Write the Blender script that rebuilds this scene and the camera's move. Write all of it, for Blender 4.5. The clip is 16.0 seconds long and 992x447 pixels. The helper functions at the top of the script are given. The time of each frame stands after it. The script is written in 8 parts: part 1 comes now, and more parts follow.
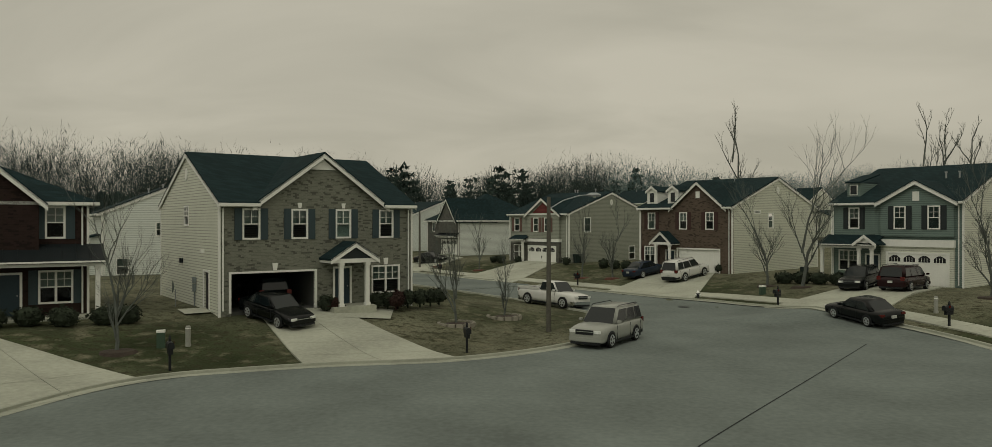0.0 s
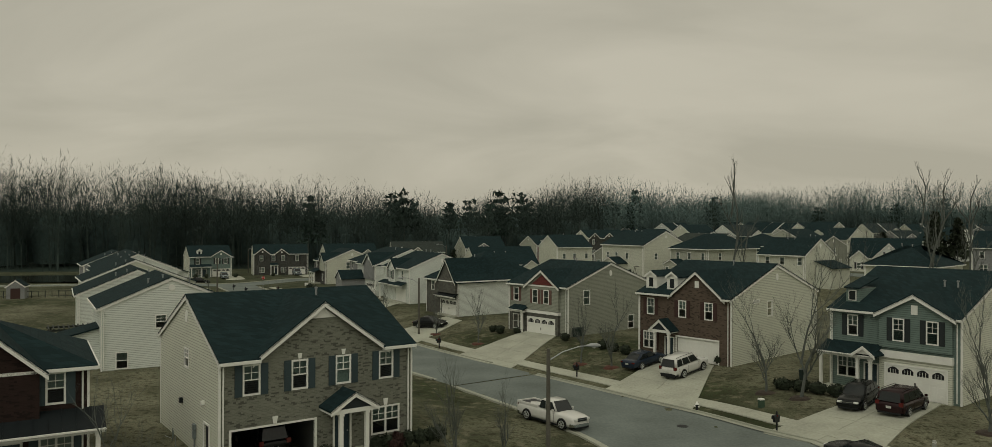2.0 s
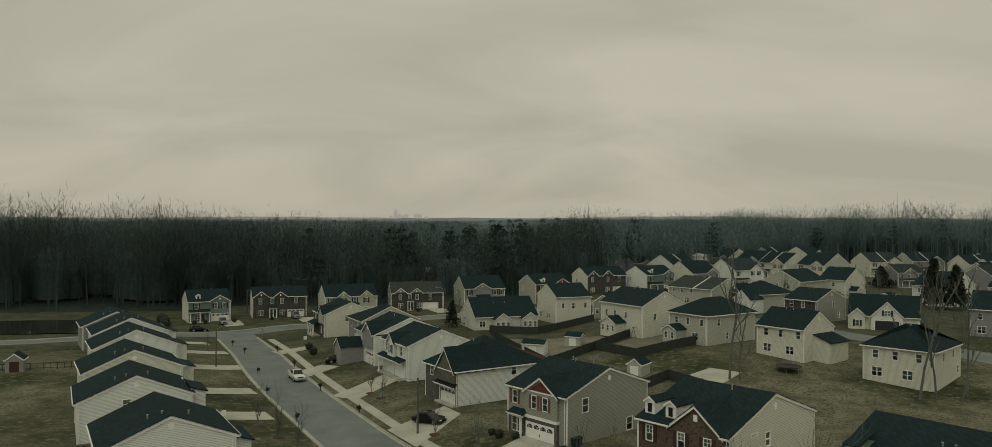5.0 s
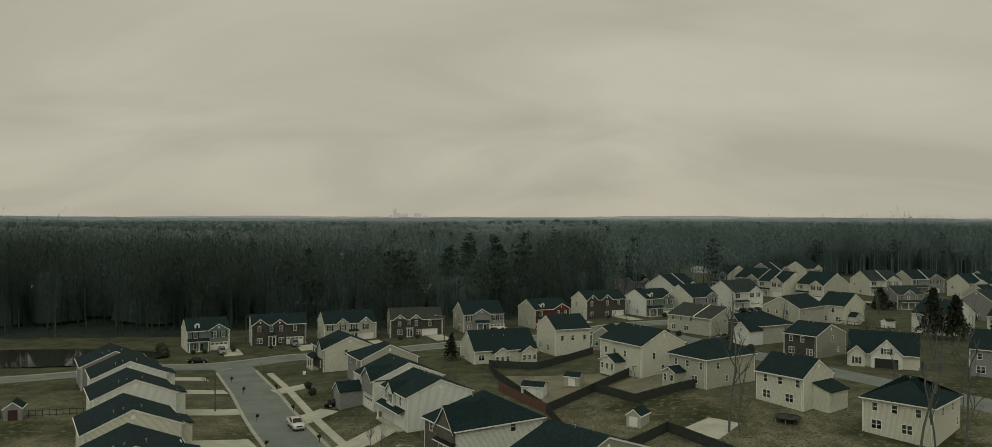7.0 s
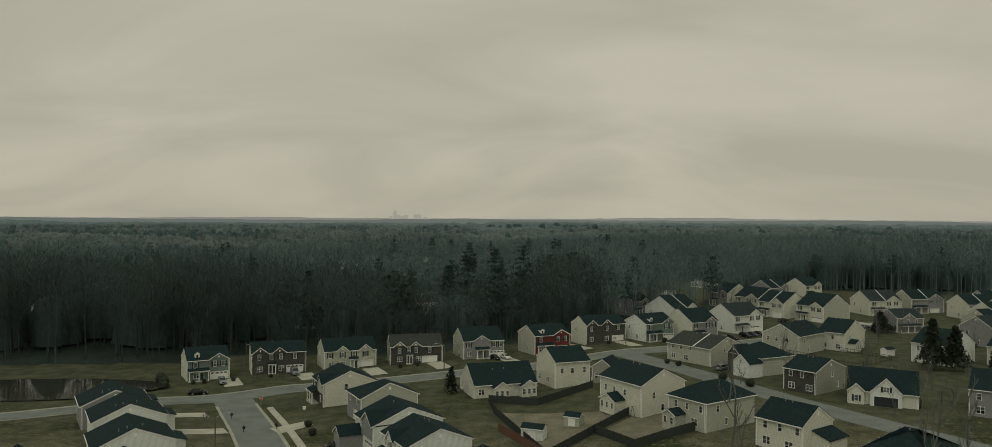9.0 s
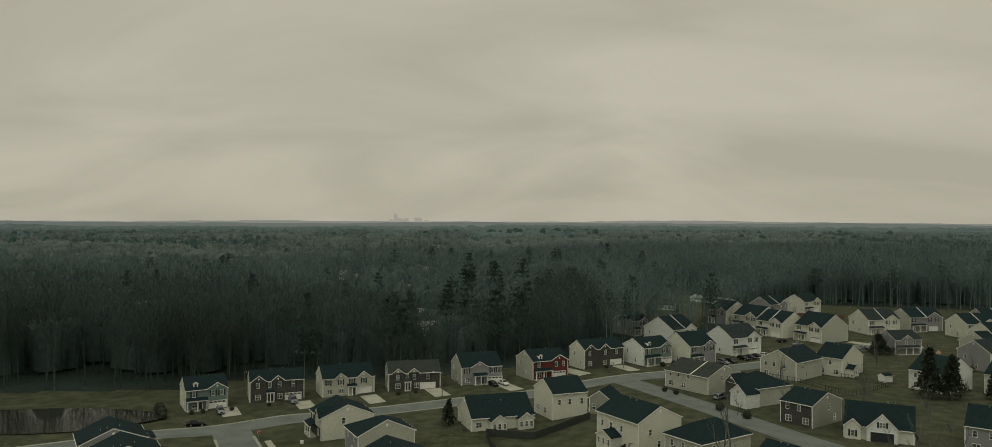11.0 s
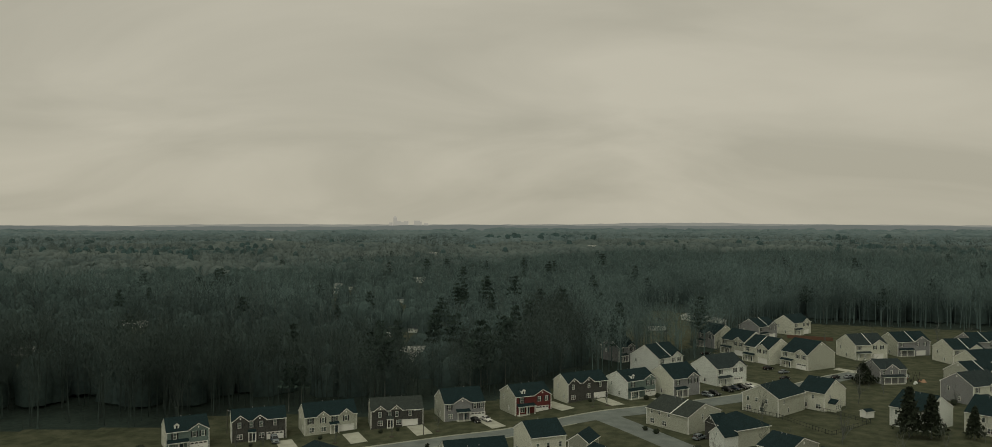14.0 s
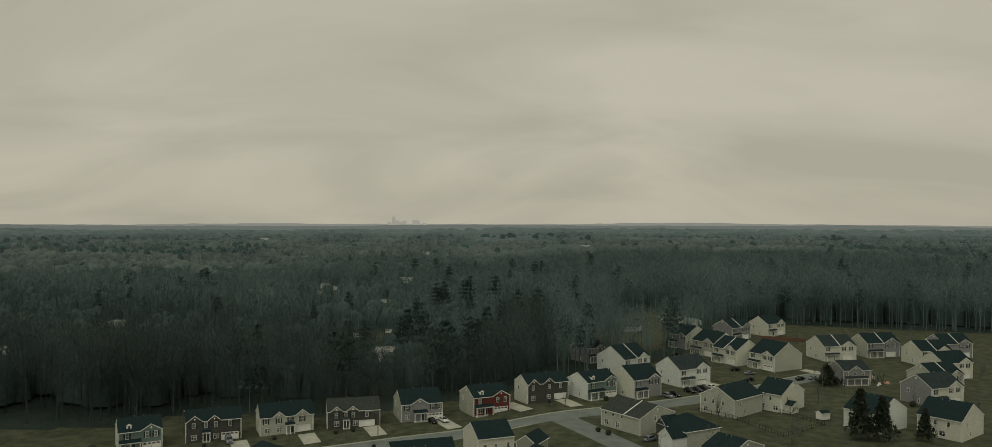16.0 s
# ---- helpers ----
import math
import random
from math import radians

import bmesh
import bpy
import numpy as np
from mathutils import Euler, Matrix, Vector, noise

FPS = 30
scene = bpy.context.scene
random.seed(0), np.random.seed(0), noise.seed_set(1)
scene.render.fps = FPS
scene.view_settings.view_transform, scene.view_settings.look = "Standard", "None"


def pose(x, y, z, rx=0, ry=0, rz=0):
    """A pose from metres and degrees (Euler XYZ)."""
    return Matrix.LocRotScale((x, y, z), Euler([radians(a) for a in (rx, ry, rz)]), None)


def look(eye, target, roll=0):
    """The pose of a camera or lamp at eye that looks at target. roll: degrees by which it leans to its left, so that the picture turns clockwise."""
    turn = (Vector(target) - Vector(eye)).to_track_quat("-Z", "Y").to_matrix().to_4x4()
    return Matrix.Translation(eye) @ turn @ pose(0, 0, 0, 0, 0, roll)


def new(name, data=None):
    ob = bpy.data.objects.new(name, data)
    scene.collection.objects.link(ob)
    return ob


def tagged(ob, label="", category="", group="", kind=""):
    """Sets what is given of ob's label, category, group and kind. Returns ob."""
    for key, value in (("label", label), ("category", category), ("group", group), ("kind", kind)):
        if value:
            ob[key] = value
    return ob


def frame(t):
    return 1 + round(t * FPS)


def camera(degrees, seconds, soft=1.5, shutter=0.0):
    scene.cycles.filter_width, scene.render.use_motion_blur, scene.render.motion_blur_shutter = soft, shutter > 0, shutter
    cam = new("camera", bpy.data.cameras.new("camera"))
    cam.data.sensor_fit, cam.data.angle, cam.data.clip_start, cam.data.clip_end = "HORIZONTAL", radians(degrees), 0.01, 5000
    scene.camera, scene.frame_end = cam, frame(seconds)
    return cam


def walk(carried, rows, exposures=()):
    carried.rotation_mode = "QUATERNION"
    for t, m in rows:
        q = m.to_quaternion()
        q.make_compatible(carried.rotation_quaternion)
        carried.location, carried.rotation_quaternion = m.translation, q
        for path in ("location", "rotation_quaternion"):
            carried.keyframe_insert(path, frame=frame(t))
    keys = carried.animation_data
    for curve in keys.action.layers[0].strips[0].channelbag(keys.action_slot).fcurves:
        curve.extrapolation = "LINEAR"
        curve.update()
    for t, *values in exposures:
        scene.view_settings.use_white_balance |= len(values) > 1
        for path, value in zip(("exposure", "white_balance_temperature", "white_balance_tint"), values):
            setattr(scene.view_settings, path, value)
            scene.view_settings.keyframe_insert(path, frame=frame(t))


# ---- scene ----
# The camera rises straight up over a cul-de-sac, then slides to the right.
cam = camera(65.5, 16.0, 0.7)
PATH = [
    (0.0, 0.000, 0.000, 4.950, 0.000, -0.150, 0.000),
    (0.5, -0.015, -0.013, 7.089, -0.029, -0.109, -0.050),
    (1.0, -0.030, -0.025, 9.205, -0.047, -0.044, -0.070),
    (1.5, -0.052, -0.075, 11.358, -0.065, -0.026, -0.120),
    (2.0, -0.081, -0.088, 13.482, -0.088, 0.003, -0.180),
    (2.5, -0.096, -0.138, 15.621, -0.100, 0.038, -0.230),
    (3.0, -0.126, -0.201, 17.774, -0.112, 0.056, -0.260),
    (3.5, -0.155, -0.214, 19.972, -0.135, 0.033, -0.290),
    (4.0, -0.096, -0.163, 22.199, -0.147, -0.009, -0.290),
    (4.5, -0.126, -0.163, 24.479, -0.159, -0.062, -0.290),
    (7.0, -0.222, 0.113, 35.653, -0.218, -0.285, -0.360),
    (7.5, -0.215, 0.088, 37.732, -0.212, -0.274, -0.390),
    (8.0, -0.259, 0.075, 39.834, -0.218, -0.274, -0.430),
    (8.5, -0.311, 0.063, 41.972, -0.224, -0.268, -0.470),
    (9.0, -0.348, 0.025, 44.052, -0.224, -0.262, -0.480),
    (11.5, 1.354, -0.540, 53.886, -0.153, -0.103, -0.390),
    (12.0, 2.287, -0.603, 55.995, -0.188, -0.085, -0.460),
    (12.5, 2.583, -0.653, 58.119, -0.183, -0.115, -0.450),
    (13.0, 3.212, -0.716, 60.221, -0.171, -0.121, -0.370),
    (13.5, 4.632, -0.754, 62.108, -0.141, -0.091, -0.250),
    (14.0, 6.394, -0.930, 63.166, -0.118, -0.062, -0.200),
    (14.5, 8.762, -1.018, 63.351, -0.100, -0.056, -0.180),
    (15.0, 11.840, -1.068, 63.403, -0.094, -0.056, -0.200),
    (15.5, 15.621, -1.118, 63.491, -0.088, -0.056, -0.260),
    (16.0, 20.121, -1.294, 63.736, -0.077, -0.091, -0.300),
]
walk(cam, [(t, pose(x, y, z, 90 + pitch, roll, yaw)) for t, x, y, z, yaw, pitch, roll in PATH], [(0.0, 0.0), (16.0, 0.0)])

# ---- world and light ----
world = bpy.data.worlds.new("overcast_sky")
scene.world = world
world.use_nodes = True
wt = world.node_tree
wt.nodes.clear()


def wn(kind, **kw):
    n = wt.nodes.new(kind)
    for k, v in kw.items():
        n.inputs[k].default_value = v
    return n


w_out, w_bg = wt.nodes.new("ShaderNodeOutputWorld"), wt.nodes.new("ShaderNodeBackground")
sky = wt.nodes.new("ShaderNodeTexSky")
sky.sky_type = "NISHITA"
sky.sun_disc = False
sky.sun_elevation, sky.sun_rotation = radians(40), radians(160)
sky.air_density, sky.dust_density = 1.0, 4.0
tc = wt.nodes.new("ShaderNodeTexCoord")
sep = wt.nodes.new("ShaderNodeSeparateXYZ")
wt.links.new(tc.outputs["Generated"], sep.inputs[0])
# cloud layer: direction projected on a flat ceiling, so the bands close up towards the horizon
up = wt.nodes.new("ShaderNodeMath")
up.operation = "MAXIMUM"
up.inputs[1].default_value = 0.0
wt.links.new(sep.outputs["Z"], up.inputs[0])
upb = wt.nodes.new("ShaderNodeMath")
upb.operation = "ADD"
upb.inputs[1].default_value = 0.34
wt.links.new(up.outputs[0], upb.inputs[0])
dv = wt.nodes.new("ShaderNodeVectorMath")
dv.operation = "DIVIDE"
cb = wt.nodes.new("ShaderNodeCombineXYZ")
for i in range(3):
    wt.links.new(upb.outputs[0], cb.inputs[i])
wt.links.new(tc.outputs["Generated"], dv.inputs[0])
wt.links.new(cb.outputs[0], dv.inputs[1])
mp = wt.nodes.new("ShaderNodeMapping")
mp.inputs["Scale"].default_value = (0.5, 0.8, 0.0)
mp.inputs["Rotation"].default_value = (0, 0, radians(-14))
wt.links.new(dv.outputs[0], mp.inputs["Vector"])
cloud = wn("ShaderNodeTexNoise", Scale=2.3, Detail=5.0, Roughness=0.5, Distortion=0.7)
wt.links.new(mp.outputs[0], cloud.inputs["Vector"])
ramp = wt.nodes.new("ShaderNodeValToRGB")
ramp.color_ramp.elements[0].position, ramp.color_ramp.elements[0].color = 0.34, (0.42, 0.396, 0.312, 1)
ramp.color_ramp.elements[1].position, ramp.color_ramp.elements[1].color = 0.67, (0.53, 0.497, 0.396, 1)
wt.links.new(cloud.outputs["Fac"], ramp.inputs[0])
# brighter towards the zenith, as under any closed cloud cover
zen = wt.nodes.new("ShaderNodeMapRange")
zen.inputs["From Min"].default_value, zen.inputs["From Max"].default_value = 0.30, 1.0
zen.inputs["To Min"].default_value, zen.inputs["To Max"].default_value = 1.0, 1.35
wt.links.new(sep.outputs["Z"], zen.inputs["Value"])
mz = wt.nodes.new("ShaderNodeMix")
mz.data_type, mz.blend_type = "RGBA", "MULTIPLY"
mz.inputs[0].default_value = 1.0
wt.links.new(ramp.outputs[0], mz.inputs[6])
wt.links.new(zen.outputs[0], mz.inputs[7])
skymul = wt.nodes.new("ShaderNodeMix")
skymul.data_type, skymul.blend_type = "RGBA", "MULTIPLY"
skymul.inputs[0].default_value = 1.0
skymul.inputs[7].default_value = (0.08, 0.08, 0.08, 1)
wt.links.new(sky.outputs[0], skymul.inputs[6])
mixs = wt.nodes.new("ShaderNodeMix")
mixs.data_type = "RGBA"
mixs.inputs[0].default_value = 0.95
wt.links.new(skymul.outputs[2], mixs.inputs[6])
wt.links.new(mz.outputs[2], mixs.inputs[7])
wt.links.new(mixs.outputs[2], w_bg.inputs["Color"])
w_bg.inputs["Strength"].default_value = 1.0
wt.links.new(w_bg.outputs[0], w_out.inputs[0])
sun = new("sun", bpy.data.lights.new("sun", "SUN"))
sun.data.energy, sun.data.angle, sun.data.color = 0.6, radians(40), (1.0, 0.96, 0.88)
sun.matrix_world = look((0, 0, 100), (30, 70, 0))

# ---- materials ----
MATS = {}


def mat(name, base, rough=0.8, var=0.25, scale=1.0, fine=12.0, bump=0.15, metal=0.0, kind="", second=None, spec=0.3, obj=True):
    """A surface with variation at two scales. kind: siding, brick, stone, shingle."""
    if name in MATS:
        return MATS[name]
    if max(base) < 0.25 and base[0] < base[1] * 1.25:
        base = (base[0] * 0.88, base[1], base[2] * 1.04)
    elif base[0] < base[1] * 1.25:
        base = (base[0] * 0.96, base[1], base[2] * 1.01)
    m = bpy.data.materials.new(name)
    m.use_nodes = True
    nt = m.node_tree
    p = nt.nodes["Principled BSDF"]
    p.inputs["Roughness"].default_value, p.inputs["Metallic"].default_value = rough, metal
    p.inputs["Specular IOR Level"].default_value = spec
    co = nt.nodes.new("ShaderNodeTexCoord")
    src = co.outputs["Object"]

    def noise_tex(sc, det=4.0):
        n = nt.nodes.new("ShaderNodeTexNoise")
        n.inputs["Scale"].default_value, n.inputs["Detail"].default_value = sc, det
        nt.links.new(src, n.inputs["Vector"])
        return n

    def math_n(op, a, b):
        n = nt.nodes.new("ShaderNodeMath")
        n.operation = op
        for i, v in enumerate((a, b)):
            if isinstance(v, (int, float)):
                n.inputs[i].default_value = v
            else:
                nt.links.new(v, n.inputs[i])
        return n.outputs[0]

    def mixc(fac, a, b, blend="MIX"):
        n = nt.nodes.new("ShaderNodeMix")
        n.data_type, n.blend_type = "RGBA", blend
        for i, v in ((0, fac), (6, a), (7, b)):
            if isinstance(v, (int, float)):
                n.inputs[i].default_value = v
            elif isinstance(v, tuple):
                n.inputs[i].default_value = (*v, 1) if len(v) == 3 else v
            else:
                nt.links.new(v, n.inputs[i])
        return n.outputs[2]

    big, small = noise_tex(scale), noise_tex(fine * scale)
    amount = math_n("ADD", math_n("MULTIPLY", big.outputs["Fac"], 0.6), math_n("MULTIPLY", small.outputs["Fac"], 0.4))
    rmp = nt.nodes.new("ShaderNodeMapRange")
    rmp.inputs["From Min"].default_value, rmp.inputs["From Max"].default_value = 0.32, 0.68
    nt.links.new(amount, rmp.inputs["Value"])
    dark = tuple(c * (1 - var) for c in base)
    light = tuple(min(1, c * (1 + var)) for c in base)
    if second:
        light = second
    col = mixc(rmp.outputs[0], dark, light)
    height = small.outputs["Fac"]
    strength = bump
    if kind in ("siding", "brick", "stone", "shingle"):
        sx = nt.nodes.new("ShaderNodeSeparateXYZ")
        nt.links.new(src, sx.inputs[0])
        flat = nt.nodes.new("ShaderNodeCombineXYZ")
        nt.links.new(math_n("ADD", sx.outputs[0], sx.outputs[1]), flat.inputs[0])
        nt.links.new(sx.outputs[2], flat.inputs[1])
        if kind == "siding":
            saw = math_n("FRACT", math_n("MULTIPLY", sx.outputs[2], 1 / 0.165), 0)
            # shade at each lap is put into the colour as a dark line
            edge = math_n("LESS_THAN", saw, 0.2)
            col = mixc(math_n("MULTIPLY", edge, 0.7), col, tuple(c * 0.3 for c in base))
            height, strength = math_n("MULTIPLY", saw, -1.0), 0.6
        else:
            b = nt.nodes.new("ShaderNodeTexBrick")
            nt.links.new(flat.outputs[0], b.inputs["Vector"])
            w, h = {"brick": (0.23, 0.085), "stone": (0.42, 0.2), "shingle": (0.33, 0.16)}[kind]
            b.inputs["Scale"].default_value = 1.0
            b.inputs["Brick Width"].default_value, b.inputs["Row Height"].default_value = w, h
            b.inputs["Mortar Size"].default_value = {"brick": 0.011, "stone": 0.012, "shingle": 0.006}[kind]
            b.inputs["Color1"].default_value, b.inputs["Color2"].default_value = (*dark, 1), (*light, 1)
            b.inputs["Mortar"].default_value = (*[c * (0.5 if kind == "shingle" else 1.08) for c in base], 1)
            b.inputs["Bias"].default_value = -0.25
            col = mixc(0.75, col, b.outputs["Color"])
            if kind == "brick":
                # scattered runs of burnt, dark bricks
                v = nt.nodes.new("ShaderNodeTexBrick")
                nt.links.new(flat.outputs[0], v.inputs["Vector"])
                v.inputs["Scale"].default_value = 1.0
                v.inputs["Brick Width"].default_value, v.inputs["Row Height"].default_value = 0.23, 0.085
                v.inputs["Mortar Size"].default_value = 0.0
                v.inputs["Color1"].default_value, v.inputs["Color2"].default_value = (0, 0, 0, 1), (1, 1, 1, 1)
                cl = noise_tex(0.55, 3.0)
                pick = math_n("GREATER_THAN", math_n("ADD", v.outputs["Color"], math_n("MULTIPLY", cl.outputs["Fac"], 1.0)), 1.35)
                col = mixc(math_n("MULTIPLY", pick, 0.72), col, tuple(c * 0.22 for c in base))
            height, strength = b.outputs["Fac"], -0.3
    nt.links.new(col, p.inputs["Base Color"])
    bp = nt.nodes.new("ShaderNodeBump")
    bp.inputs["Strength"].default_value, bp.inputs["Distance"].default_value = abs(strength), 0.02 if strength > 0 else -0.02
    nt.links.new(height, bp.inputs["Height"])
    nt.links.new(bp.outputs[0], p.inputs["Normal"])
    MATS[name] = m
    return m


def glass(name, tint, see, rough=0.03):
    if name in MATS:
        return MATS[name]
    m = bpy.data.materials.new(name)
    m.use_nodes = True
    nt = m.node_tree
    nt.nodes.remove(nt.nodes["Principled BSDF"])
    out = nt.nodes["Material Output"]
    tr, gl, mx = (nt.nodes.new("ShaderNodeBsdf" + k) for k in ("Transparent", "Glossy", "Diffuse"))
    tr.inputs[0].default_value = (*tint, 1)
    gl.inputs["Roughness"].default_value = rough
    gl.inputs[0].default_value = (0.9, 0.9, 0.9, 1)
    fr = nt.nodes.new("ShaderNodeFresnel")
    fr.inputs[0].default_value = 1.5
    mx.inputs[0].default_value = (0.012, 0.013, 0.014, 1)
    a, b = nt.nodes.new("ShaderNodeMixShader"), nt.nodes.new("ShaderNodeMixShader")
    a.inputs[0].default_value = see
    nt.links.new(mx.outputs[0], a.inputs[1])
    nt.links.new(tr.outputs[0], a.inputs[2])
    nt.links.new(fr.outputs[0], b.inputs[0])
    nt.links.new(a.outputs[0], b.inputs[1])
    nt.links.new(gl.outputs[0], b.inputs[2])
    nt.links.new(b.outputs[0], out.inputs[0])
    MATS[name] = m
    return m


TRIM = mat("white_trim", (0.78, 0.77, 0.71), 0.55, 0.06, 0.7, 9)
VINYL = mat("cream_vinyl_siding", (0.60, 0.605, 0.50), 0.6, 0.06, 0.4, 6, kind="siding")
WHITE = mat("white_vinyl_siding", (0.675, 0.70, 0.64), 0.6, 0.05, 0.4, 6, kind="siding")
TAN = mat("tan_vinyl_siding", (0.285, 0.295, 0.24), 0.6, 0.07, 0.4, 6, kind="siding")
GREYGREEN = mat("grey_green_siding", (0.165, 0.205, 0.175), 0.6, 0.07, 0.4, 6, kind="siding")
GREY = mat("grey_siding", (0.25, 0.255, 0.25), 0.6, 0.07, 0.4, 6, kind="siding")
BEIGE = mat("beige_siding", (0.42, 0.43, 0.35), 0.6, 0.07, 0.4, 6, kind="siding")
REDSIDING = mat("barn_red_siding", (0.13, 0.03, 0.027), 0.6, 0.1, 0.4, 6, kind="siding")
BRICKBROWN = mat("brown_brick", (0.208, 0.194, 0.15), 0.9, 0.28, 0.8, 14, kind="brick")
BRICKRED = mat("dark_red_brick", (0.024, 0.0135, 0.011), 0.9, 0.3, 0.8, 14, kind="brick")
BRICKWARM = mat("warm_brown_brick", (0.108, 0.084, 0.064), 0.9, 0.3, 0.8, 14, kind="brick")
BRICKDARK = mat("dark_brown_brick", (0.076, 0.07, 0.06), 0.9, 0.3, 0.8, 14, kind="brick")
STONE = mat("brown_stone", (0.12, 0.108, 0.09), 0.9, 0.4, 0.8, 10, kind="stone")
ROOF = mat("dark_asphalt_shingle", (0.0155, 0.0295, 0.0305), 0.95, 0.3, 0.35, 20, kind="shingle", spec=0.1)
ROOFB = mat("brown_asphalt_shingle", (0.05, 0.056, 0.048), 0.95, 0.3, 0.35, 20, kind="shingle", spec=0.1)
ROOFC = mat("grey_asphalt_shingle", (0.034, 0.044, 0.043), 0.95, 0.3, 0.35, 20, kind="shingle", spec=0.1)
METALROOF = mat("black_standing_seam_metal", (0.012, 0.015, 0.016), 0.5, 0.15, 0.5, 9, spec=0.2)
SHUTBLUE = mat("blue_grey_shutter", (0.042, 0.06, 0.064), 0.6, 0.1)
SHUTRED = mat("brick_red_shutter", (0.05, 0.026, 0.022), 0.6, 0.1)
SHUTBLACK = mat("black_shutter", (0.025, 0.03, 0.03), 0.6, 0.1)
SHUTBROWN = mat("brown_shutter", (0.13, 0.08, 0.065), 0.6, 0.1)
DOORDARK = mat("dark_teal_door", (0.03, 0.05, 0.06), 0.5, 0.1)
BLIND = mat("window_blind", (0.5, 0.52, 0.47), 0.8, 0.05, 0.6, 30)
# indoor dimness is put into this base colour
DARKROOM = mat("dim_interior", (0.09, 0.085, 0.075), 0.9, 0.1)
PANE = glass("window_glass", (0.7, 0.85, 0.83), 0.6)
CONCRETE = mat("weathered_concrete", (0.365, 0.367, 0.298), 0.9, 0.22, 0.35, 14, bump=0.1)
KERB = mat("kerb_concrete", (0.31, 0.315, 0.255), 0.9, 0.2, 0.5, 12, bump=0.1)
BLACK = mat("black_paint", (0.012, 0.013, 0.014), 0.45, 0.2, 1, 8)
GALV = mat("galvanised_steel", (0.35, 0.36, 0.36), 0.5, 0.12, 1, 8, metal=0.6)
POLEWOOD = mat("weathered_pole_wood", (0.11, 0.095, 0.075), 0.9, 0.25, 1.2, 8)
FENCEWOOD = mat("stained_fence_wood", (0.042, 0.045, 0.038), 0.9, 0.35, 0.5, 10)
FENCENEW = mat("reddish_fence_wood", (0.13, 0.075, 0.05), 0.9, 0.3, 0.5, 10)
BARK = mat("grey_bark", (0.115, 0.115, 0.098), 0.95, 0.3, 2.0, 10)
MULCH = mat("red_brown_mulch", (0.085, 0.038, 0.026), 0.95, 0.4, 2.0, 12, bump=0.6)
HEDGE = mat("dark_evergreen_leaf", (0.028, 0.034, 0.02), 0.8, 0.45, 3.0, 9, spec=0.2)
HEDGERED = mat("purple_leaf_shrub", (0.03, 0.016, 0.013), 0.8, 0.45, 3.0, 9, spec=0.2)


class Shape:
    """Gathers corners and faces of one part."""

    def __init__(self):
        self.v, self.f = [], []

    def face(self, *pts):
        n = len(self.v)
        self.v += [tuple(p) for p in pts]
        self.f.append(tuple(range(n, n + len(pts))))

    def hexa(self, c):
        n = len(self.v)
        self.v += [tuple(p) for p in c]
        self.f += [tuple(n + i for i in q) for q in ((3, 2, 1, 0), (4, 5, 6, 7), (0, 1, 5, 4), (1, 2, 6, 5), (2, 3, 7, 6), (3, 0, 4, 7))]
        return self

    def box(self, x0, x1, y0, y1, z0, z1):
        return self.hexa([(x0, y0, z0), (x1, y0, z0), (x1, y1, z0), (x0, y1, z0), (x0, y0, z1), (x1, y0, z1), (x1, y1, z1), (x0, y1, z1)])

    def prism(self, a, b):
        """Joins two matching outlines and caps them."""
        n, k = len(self.v), len(a)
        self.v += [tuple(p) for p in a] + [tuple(p) for p in b]
        self.f += [tuple(n + i for i in range(k))[::-1], tuple(n + k + i for i in range(k))]
        self.f += [(n + i, n + (i + 1) % k, n + k + (i + 1) % k, n + k + i) for i in range(k)]
        return self

    def tube(self, pts, radii, sides=8, cap=True):
        n = len(self.v)
        for i, (p, r) in enumerate(zip(pts, radii)):
            p = Vector(p)
            a = (Vector(pts[min(i + 1, len(pts) - 1)]) - Vector(pts[max(i - 1, 0)])).normalized()
            s = a.orthogonal().normalized()
            t = a.cross(s)
            self.v += [tuple(p + r * (math.cos(2 * math.pi * j / sides) * s + math.sin(2 * math.pi * j / sides) * t)) for j in range(sides)]
        for i in range(len(pts) - 1):
            for j in range(sides):
                k = (j + 1) % sides
                self.f.append((n + i * sides + j, n + i * sides + k, n + (i + 1) * sides + k, n + (i + 1) * sides + j))
        if cap:
            self.f += [tuple(range(n, n + sides))[::-1], tuple(range(n + (len(pts) - 1) * sides, n + len(pts) * sides))]
        return self

    def mesh(self, name, material, smooth=False):
        me = bpy.data.meshes.new(name)
        me.from_pydata(self.v, [], self.f)
        me.materials.append(material)
        if smooth:
            me.polygons.foreach_set("use_smooth", [True] * len(me.polygons))
        me.update()
        return me


def part(name, shape, material, parent=None, label="", smooth=False, bevel=0.0):
    """Links a shape as one mesh object, under a thing where one is given."""
    me = shape.mesh(name, material, smooth)
    if len(shape.f) > 0:
        bm = bmesh.new()
        bm.from_mesh(me)
        bmesh.ops.recalc_face_normals(bm, faces=bm.faces)
        if bevel:
            bmesh.ops.bevel(bm, geom=bm.edges, offset=bevel, segments=3 if smooth else 2, affect="EDGES")
        bm.to_mesh(me)
        bm.free()
    ob = new(name, me)
    if parent:
        ob.parent = parent
    if label:
        ob["label"] = label
    return ob


def thing(name, x, y, z, rz, label, category, group="", kind=""):
    e = new(name)
    e.matrix_world = pose(x, y, z, 0, 0, rz)
    e.empty_display_size = 0.3
    return tagged(e, label, category, group, kind)


# ---- the lie of the land ----
def sm(a, b, v):
    t = np.clip((v - a) / (b - a), 0.0, 1.0)
    return t * t * (3 - 2 * t)


